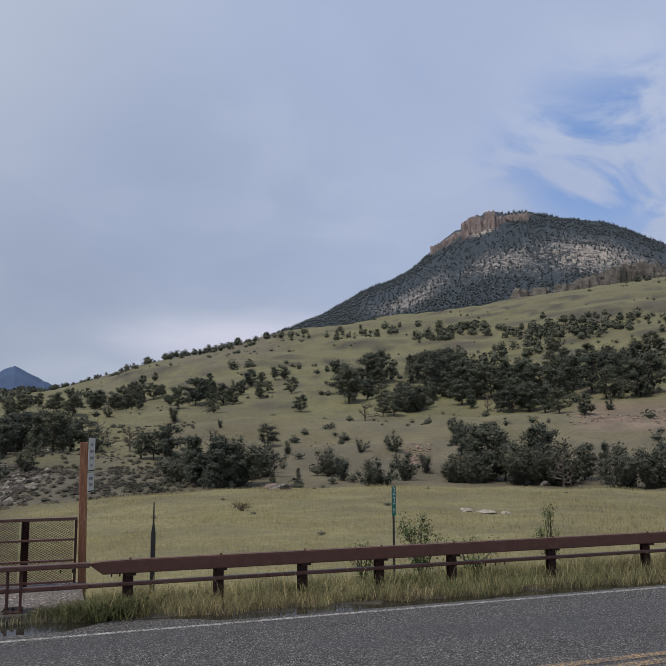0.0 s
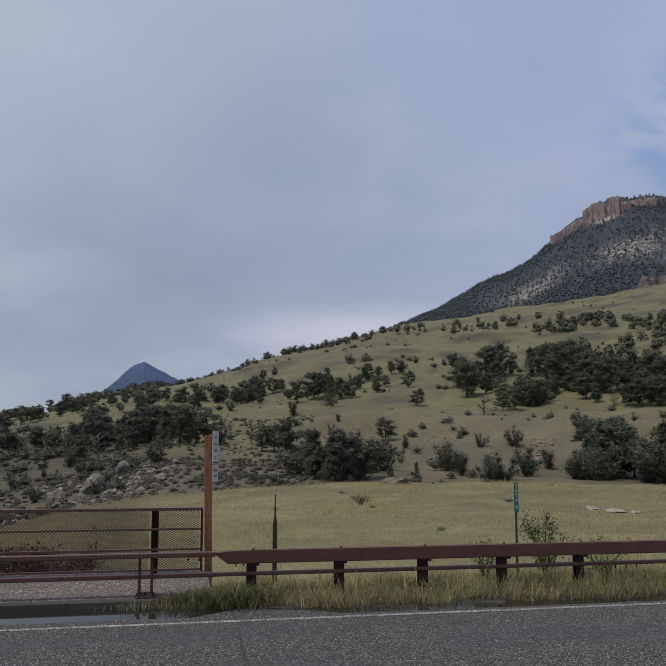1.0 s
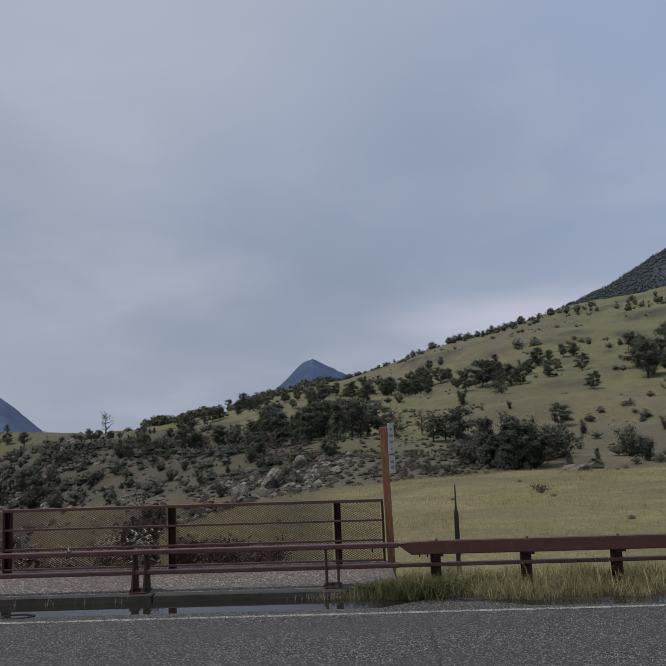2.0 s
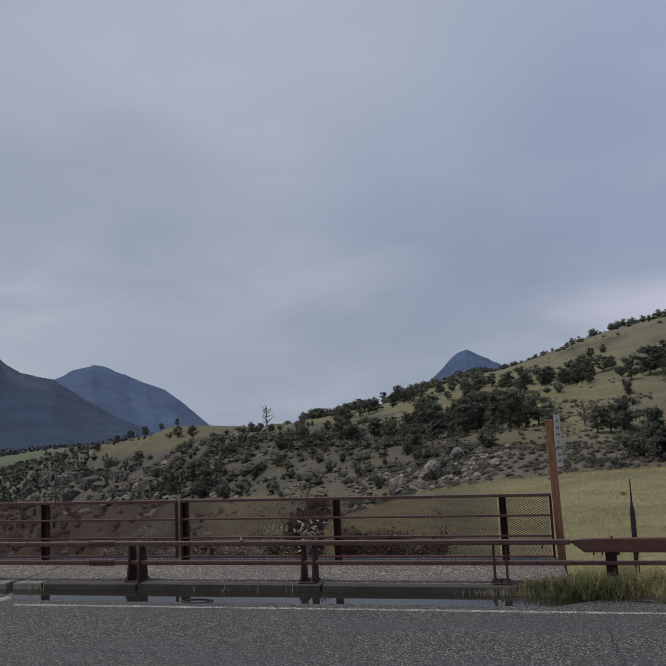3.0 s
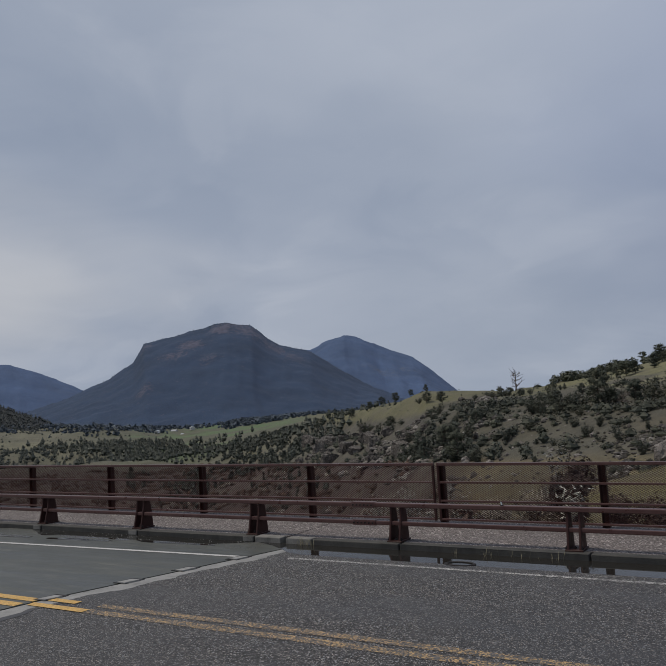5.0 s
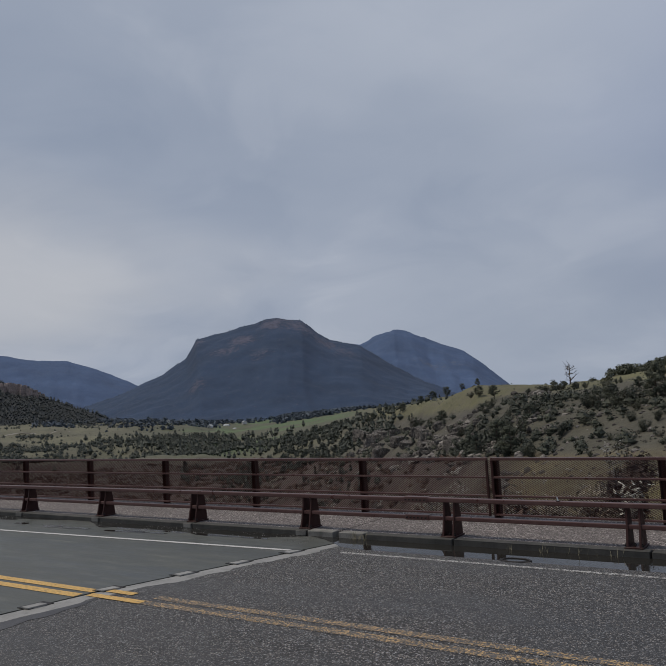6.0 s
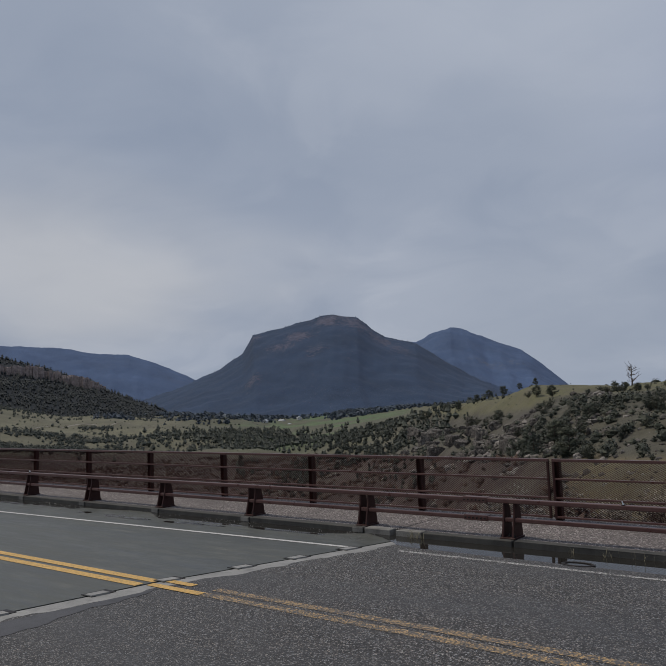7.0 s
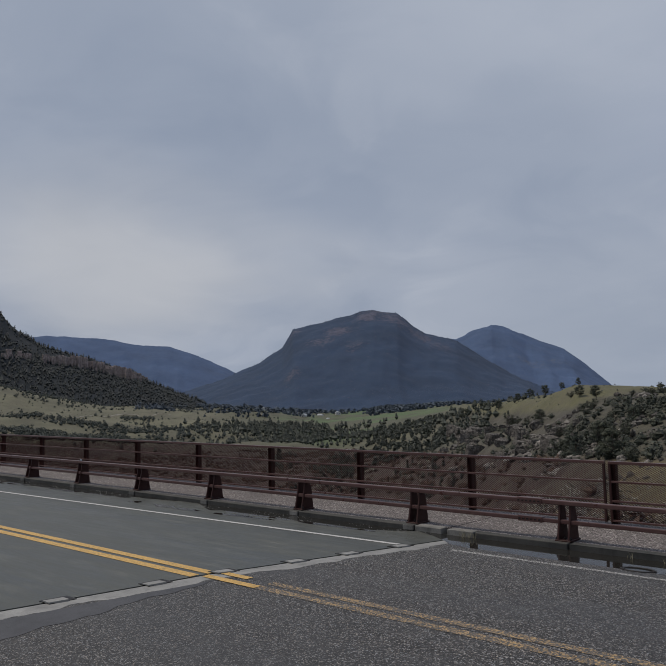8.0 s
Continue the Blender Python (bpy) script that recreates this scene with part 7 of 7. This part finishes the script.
# ---- grass and roadside bushes ----
def blades(name, label, material, x, y, z, height, width, seed, lean=0.35, joints=2):
    """Bent grass blades, joined."""
    rng = np.random.RandomState(seed)
    n = len(x)
    a, t = rng.uniform(0, 6.28, n), rng.uniform(0, 6.28, n)
    k = rng.uniform(0.2, 1.0, n) * lean
    dx, dy = np.cos(a) * k, np.sin(a) * k
    wx, wy = np.cos(t) * width / 2, np.sin(t) * width / 2
    base = np.stack([x, y, z - 0.02], 1)
    side = np.stack([wx, wy, np.zeros(n)], 1)
    mid = base + np.stack([dx * 0.3, dy * 0.3, np.full(n, 0.6)], 1) * height[:, None]
    tip = base + np.stack([dx, dy, 1 - 0.35 * k], 1) * height[:, None]
    V = np.stack([base - side, base + side, mid + side * 0.8, mid - side * 0.8, tip], 1)
    o = (np.arange(n) * 5)[:, None]
    F = [*(o + np.array((0, 1, 2, 3))).tolist(), *(o + np.array((3, 2, 4))).tolist()]
    south = np.cross(V[:, 1] - V[:, 0], V[:, 3] - V[:, 0])[:, 1] > 0
    V[south] = V[south][:, (1, 0, 3, 2, 4)]
    me = bpy.data.meshes.new(name)
    me.from_pydata(V.reshape(-1, 3).tolist(), [], F)
    soften(me)
    lift = np.stack([rng.normal(0, 0.3, n), np.full(n, -0.45) + rng.normal(0, 0.25, n), np.full(n, 0.85)], 1)
    lift /= np.linalg.norm(lift, axis=1, keepdims=True)
    me.normals_split_custom_set_from_vertices(np.repeat(lift, 5, 0).tolist())
    return tagged(link(name, me, material), label, "grass", kind="stuff")


def build_grass():
    rng = np.random.RandomState(55)

    def verge(n, y0, y1, power=1.0):
        x = -0.55 + 26 * rng.uniform(0, 1, n) ** 1.25
        y = y0 + (y1 - y0) * rng.uniform(0, 1, n) ** power
        edge = 11.78 - 0.035 * np.clip(x, 0, 9) + 0.10 * np.sin(x * 1.7) + 0.07 * np.sin(x * 4.1 + 1) + 0.05 * np.sin(x * 9)
        keep = (y > edge) & ((x > 0.70) | (y < 12.5))
        keep &= (x > -0.2) | (y > 12.2)
        return x[keep], y[keep], ground_height(x[keep], y[keep])

    x, y, z = verge(60000, 11.2, 13.6, 1.15)
    clump = 0.55 + 0.5 * rolling(x, y, 0.9, 35) + 0.35 * rolling(x, y, 0.28, 45)
    keep = rng.uniform(0, 1, len(x)) < 0.35 + 0.9 * np.clip(clump, 0, 1)
    x, y, z, clump = x[keep], y[keep], z[keep], clump[keep]
    blades("verge_grass", "tall green grass under the guardrail", M_VERGE, x, y, z, (0.12 + 0.30 * rng.uniform(0, 1, len(x)) ** 1.5) * np.clip(0.5 + 0.7 * clump, 0.4, 1.35), rng.uniform(0.004, 0.010, len(x)), 1, 1.5)
    x, y, z = verge(15000, 11.2, 13.8, 1.1)
    blades("verge_straw", "bleached grass stalks with seed heads along the verge", M_STRAW, x, y, z, rng.uniform(0.15, 0.75, len(x)) * np.where(rng.uniform(0, 1, len(x)) < 0.08, 1.0, 0.45), rng.uniform(0.003, 0.007, len(x)), 2, 1.3)
    n = 5200
    x, y = -0.42 + 1.9 * rng.uniform(0, 1, n) ** 0.8, rng.uniform(11.75, 12.45, n)
    inside = (y > 12.12 - 0.30 * smooth(x, -0.1, 0.9) + 0.08 * np.sin(x * 6)) & (rolling(x, y, 0.30, 45) > -0.5)
    x, y = x[inside], y[inside]
    blades("verge_grass", "dense green grass overgrowing the end of the kerb", M_VERGE, x, y, np.maximum(ground_height(x, y), -0.06), rng.uniform(0.10, 0.42, len(x)) * (0.35 + 0.65 * smooth(x, -0.5, 0.4)), rng.uniform(0.004, 0.010, len(x)), 6, 2.2)
    # flattened dead grass washed along the edge of the asphalt
    x, y, z = verge(30000, 11.2, 12.6, 1.0)
    edge = y < 11.95 - 0.035 * np.clip(x, 0, 9) + 0.35 * rolling(x, y, 1.1, 22)
    x, y, z = x[edge], y[edge], z[edge]
    blades("verge_thatch", "matted dead grass along the asphalt edge", M_THATCH, x, y, z, rng.uniform(0.06, 0.20, len(x)), rng.uniform(0.003, 0.008, len(x)), 5, 3.2)

    def field(n, r0, r1, dense):
        b = np.radians(rng.uniform(-14, 47, n))
        r = r0 + (r1 - r0) * rng.uniform(0, 1, n) ** dense
        x, y = r * np.sin(b), r * np.cos(b)
        patch = rolling(x, y, 6, 35) + 0.5 * rolling(x, y, 2.2, 45)
        keep = (y > 13.2) & ((x > 0.9) | (y > 14.9)) & (rng.uniform(0, 1, n) < 0.62 + 0.3 * patch)
        return x[keep], y[keep], ground_height(x[keep], y[keep]), patch[keep]

    x, y, z, p = field(80000, 13.0, 47, 1.0)
    far = np.hypot(x, y)
    blades("field_grass", "dry yellow grass over the level field", M_HAY, x, y, z, rng.uniform(0.05, 0.22, len(x)) * (1 + 0.3 * p), 0.003 + far * 0.00026, 3, 0.9)
    x, y, z, p = field(45000, 13.0, 46, 1.1)
    far = np.hypot(x, y)
    blades("field_green", "green grass among the dry stalks", M_FIELDGREEN, x, y, z, rng.uniform(0.05, 0.18, len(x)), 0.003 + far * 0.00026, 4, 0.9)


build_grass()


def kerb_weeds():
    rng = np.random.RandomState(77)
    xs, ys = [], []
    for cx, n, w in ((-8.05, 40, 0.10), (-5.2, 6, 0.08), (-4.6, 8, 0.10), (-4.1, 9, 0.12), (-3.6, 5, 0.08), (-0.6, 70, 0.22), (-0.3, 90, 0.2), (0.2, 90, 0.25)):
        xs.append(rng.normal(cx, w, n)), ys.append(rng.uniform(12.05, 12.14, n) - (0.15 * rng.uniform(0, 1, n) if cx > -1 else 0))
    x, y = np.concatenate(xs), np.concatenate(ys)
    blades("kerb_weeds", "thin weeds growing out of the kerb joint", M_SAGE, x, y, -0.06 - SLOPE * x, rng.uniform(0.06, 0.24, len(x)), np.full(len(x), 0.006), 9, 0.9)


kerb_weeds()


def leafy_bush(name, label, x, y, height, wide, seed, material, stem, leaves=900, leaf=0.07, category="bush", sparse=False):
    """A small roadside shrub: upright stems with separate leaves."""
    rng = np.random.RandomState(seed)
    ob = thing(name, label, category, at=(x, y, on_ground(x, y)))
    bm = bmesh.new()
    c = []
    for k in range(9):
        a, lean = rng.uniform(0, 6.28), rng.uniform(0.05, 0.9) * wide
        top = np.array((math.cos(a) * lean, math.sin(a) * lean, height * rng.uniform(0.5, 1.0)))
        if k == 0:
            top = np.array((0.05, 0, height))
        mid = top * 0.5 + rng.normal(0, 0.04, 3)
        wood(bm, [(0, 0, -0.05), mid, top], 0.014, 0.004, 4)
        for f in np.linspace(0.25, 1.0, 9):
            q = mid * (1 - f) + top * f if f > 0.5 else mid * f * 2
            c.append(q)
            if not sparse:
                c.append(q + rng.normal(0, 0.10 * wide, 3))
    part("stem", bm, stem, ob)
    pick = rng.randint(0, len(c), leaves)
    tri = leaf_triangles(rng, np.array(c)[pick], 0.07 * wide + 0.03, leaf, leaf * 0.45, 0.6)
    tri[:, :, 2] = np.maximum(tri[:, :, 2], -0.02)
    out = tri.mean(1) - np.array((0, 0, 0.3 * height)) + rng.normal(0, 0.25 * height, (len(tri), 3))
    link("foliage", crown_mesh("foliage", tri, out), material, ob)


leafy_bush("leafy_shrub", "young green broad-leaved shrub behind the guardrail", 6.7, 13.5, 1.18, 0.55, 1, M_LEAFY, M_BARK, 1700, 0.052)
leafy_bush("leafy_shrub", "low green leafy shoots behind the guardrail", 7.75, 13.35, 0.70, 0.6, 2, M_LEAFY, M_BARK, 1000, 0.05)
leafy_bush("leafy_shrub", "low green leafy shoots behind the guardrail", 5.5, 13.45, 0.70, 0.5, 3, M_LEAFY, M_BARK, 700, 0.05)
leafy_bush("leafy_shrub", "slim upright green sapling behind the guardrail", 9.8, 13.8, 1.30, 0.34, 4, M_LEAFY, M_BARK, 1200, 0.045)


leafy_bush("dead_shrub", "low dead twiggy shrub in the dry field", 7.3, 30.7, 0.30, 0.6, 8, M_TWIG, M_TWIG, 700, 0.05)


def near_bank():
    """Brush on the bank right behind the walkway."""
    leafy_bush("brush_shrub", "large twiggy shrub with pale leaf tips behind the railing", -4.3, 16.4, 1.35, 0.72, 5, M_TWIG, M_TWIG, 6500, 0.07)
    leafy_bush("pale_shrub", "pale grey-leaved brush stalks behind the railing", -4.0, 15.3, 0.95, 0.42, 6, M_WHITELEAF, M_TWIG, 420, 0.11, sparse=True)
    leafy_bush("pale_shrub", "pale feathery plume of rabbitbrush", -4.9, 17.6, 1.75, 0.3, 7, M_PALEBUSH, M_TWIG, 900, 0.09)
    for k, (x, y, h) in enumerate(((-2.9, 15.9, 0.62), (-2.3, 15.8, 0.58), (-3.5, 16.2, 0.7), (-1.8, 15.7, 0.45))):
        leafy_bush("brush_shrub", "low dark red-brown brush behind the railing", x, y, h, 0.75, 20 + k, M_TWIG, M_TWIG, 1300, 0.08)
    for k, (x, y, h) in enumerate(((-8.2, 16.6, 2.0), (-9.0, 16.9, 2.4), (-7.4, 17.2, 1.6), (-11.5, 16.4, 3.2), (-13.2, 16.6, 3.8), (-14.4, 16.9, 4.2))):
        leafy_bush("pale_shrub", "pale grey rabbitbrush on the bank below the walkway", x, y, h, 1.0, 30 + k, M_PALEBUSH, M_TWIG, 1200, 0.10)
    for k, (x, y, h) in enumerate(((-4.9, 16.6, 0.75), (-5.4, 16.9, 0.85), (-5.9, 16.5, 0.7), (-6.4, 17.2, 0.95), (-6.9, 16.6, 0.8), (-5.2, 17.6, 0.9), (-7.3, 17.4, 1.0))):
        leafy_bush("pale_shrub", "low pale grey rabbitbrush behind the railing", x, y, h, 0.62, 50 + k, M_PALEBUSH, M_TWIG, 1500, 0.07)
    rng = np.random.RandomState(66)
    a = spots_in(rng, -62, -22, 18, 80, 3200, lambda b, r, x, y: (y > 16.5) & (rolling(x, y, 9, 22) > -0.4))
    small_trees("bank_brush", "red-brown brush covering the steep bank", M_TWIG, a, rng.uniform(0.3, 1.1, len(a)), 9, 44, 0.7)
    below = lambda b, r, x, y: (np.degrees(np.arctan2(ground_height(x, y) - EYE, r)) < np.interp(b, (-66, -52, -42, -30, -15), (-2.3, -3.0, -3.6, -4.3, -4.7))) & (rolling(x, y, 40, 22) + 0.5 * rolling(x, y, 14, 3) > -0.5)
    c = spots_in(rng, -66, -23, 90, 620, 7000, below)
    small_trees("gorge_brush", "dark red-brown brush filling the gorge", M_TWIG, c, rng.uniform(0.5, 1.8, len(c)), 12, 44, 0.9)
    d = spots_in(rng, -66, -20, 60, 400, 500, below)
    small_trees("gorge_sage", "pale sage tufts in the gorge", M_PALEBUSH, d, rng.uniform(0.6, 2.0, len(d)), 13, 30, 0.6)
    b = spots_in(rng, -62, -21, 18, 80, 500, lambda b, r, x, y: y > 16)
    small_trees("bank_sage", "pale sage tufts on the steep bank", M_SAGE, b, rng.uniform(0.4, 1.0, len(b)), 10, 30, 0.6)


near_bank()
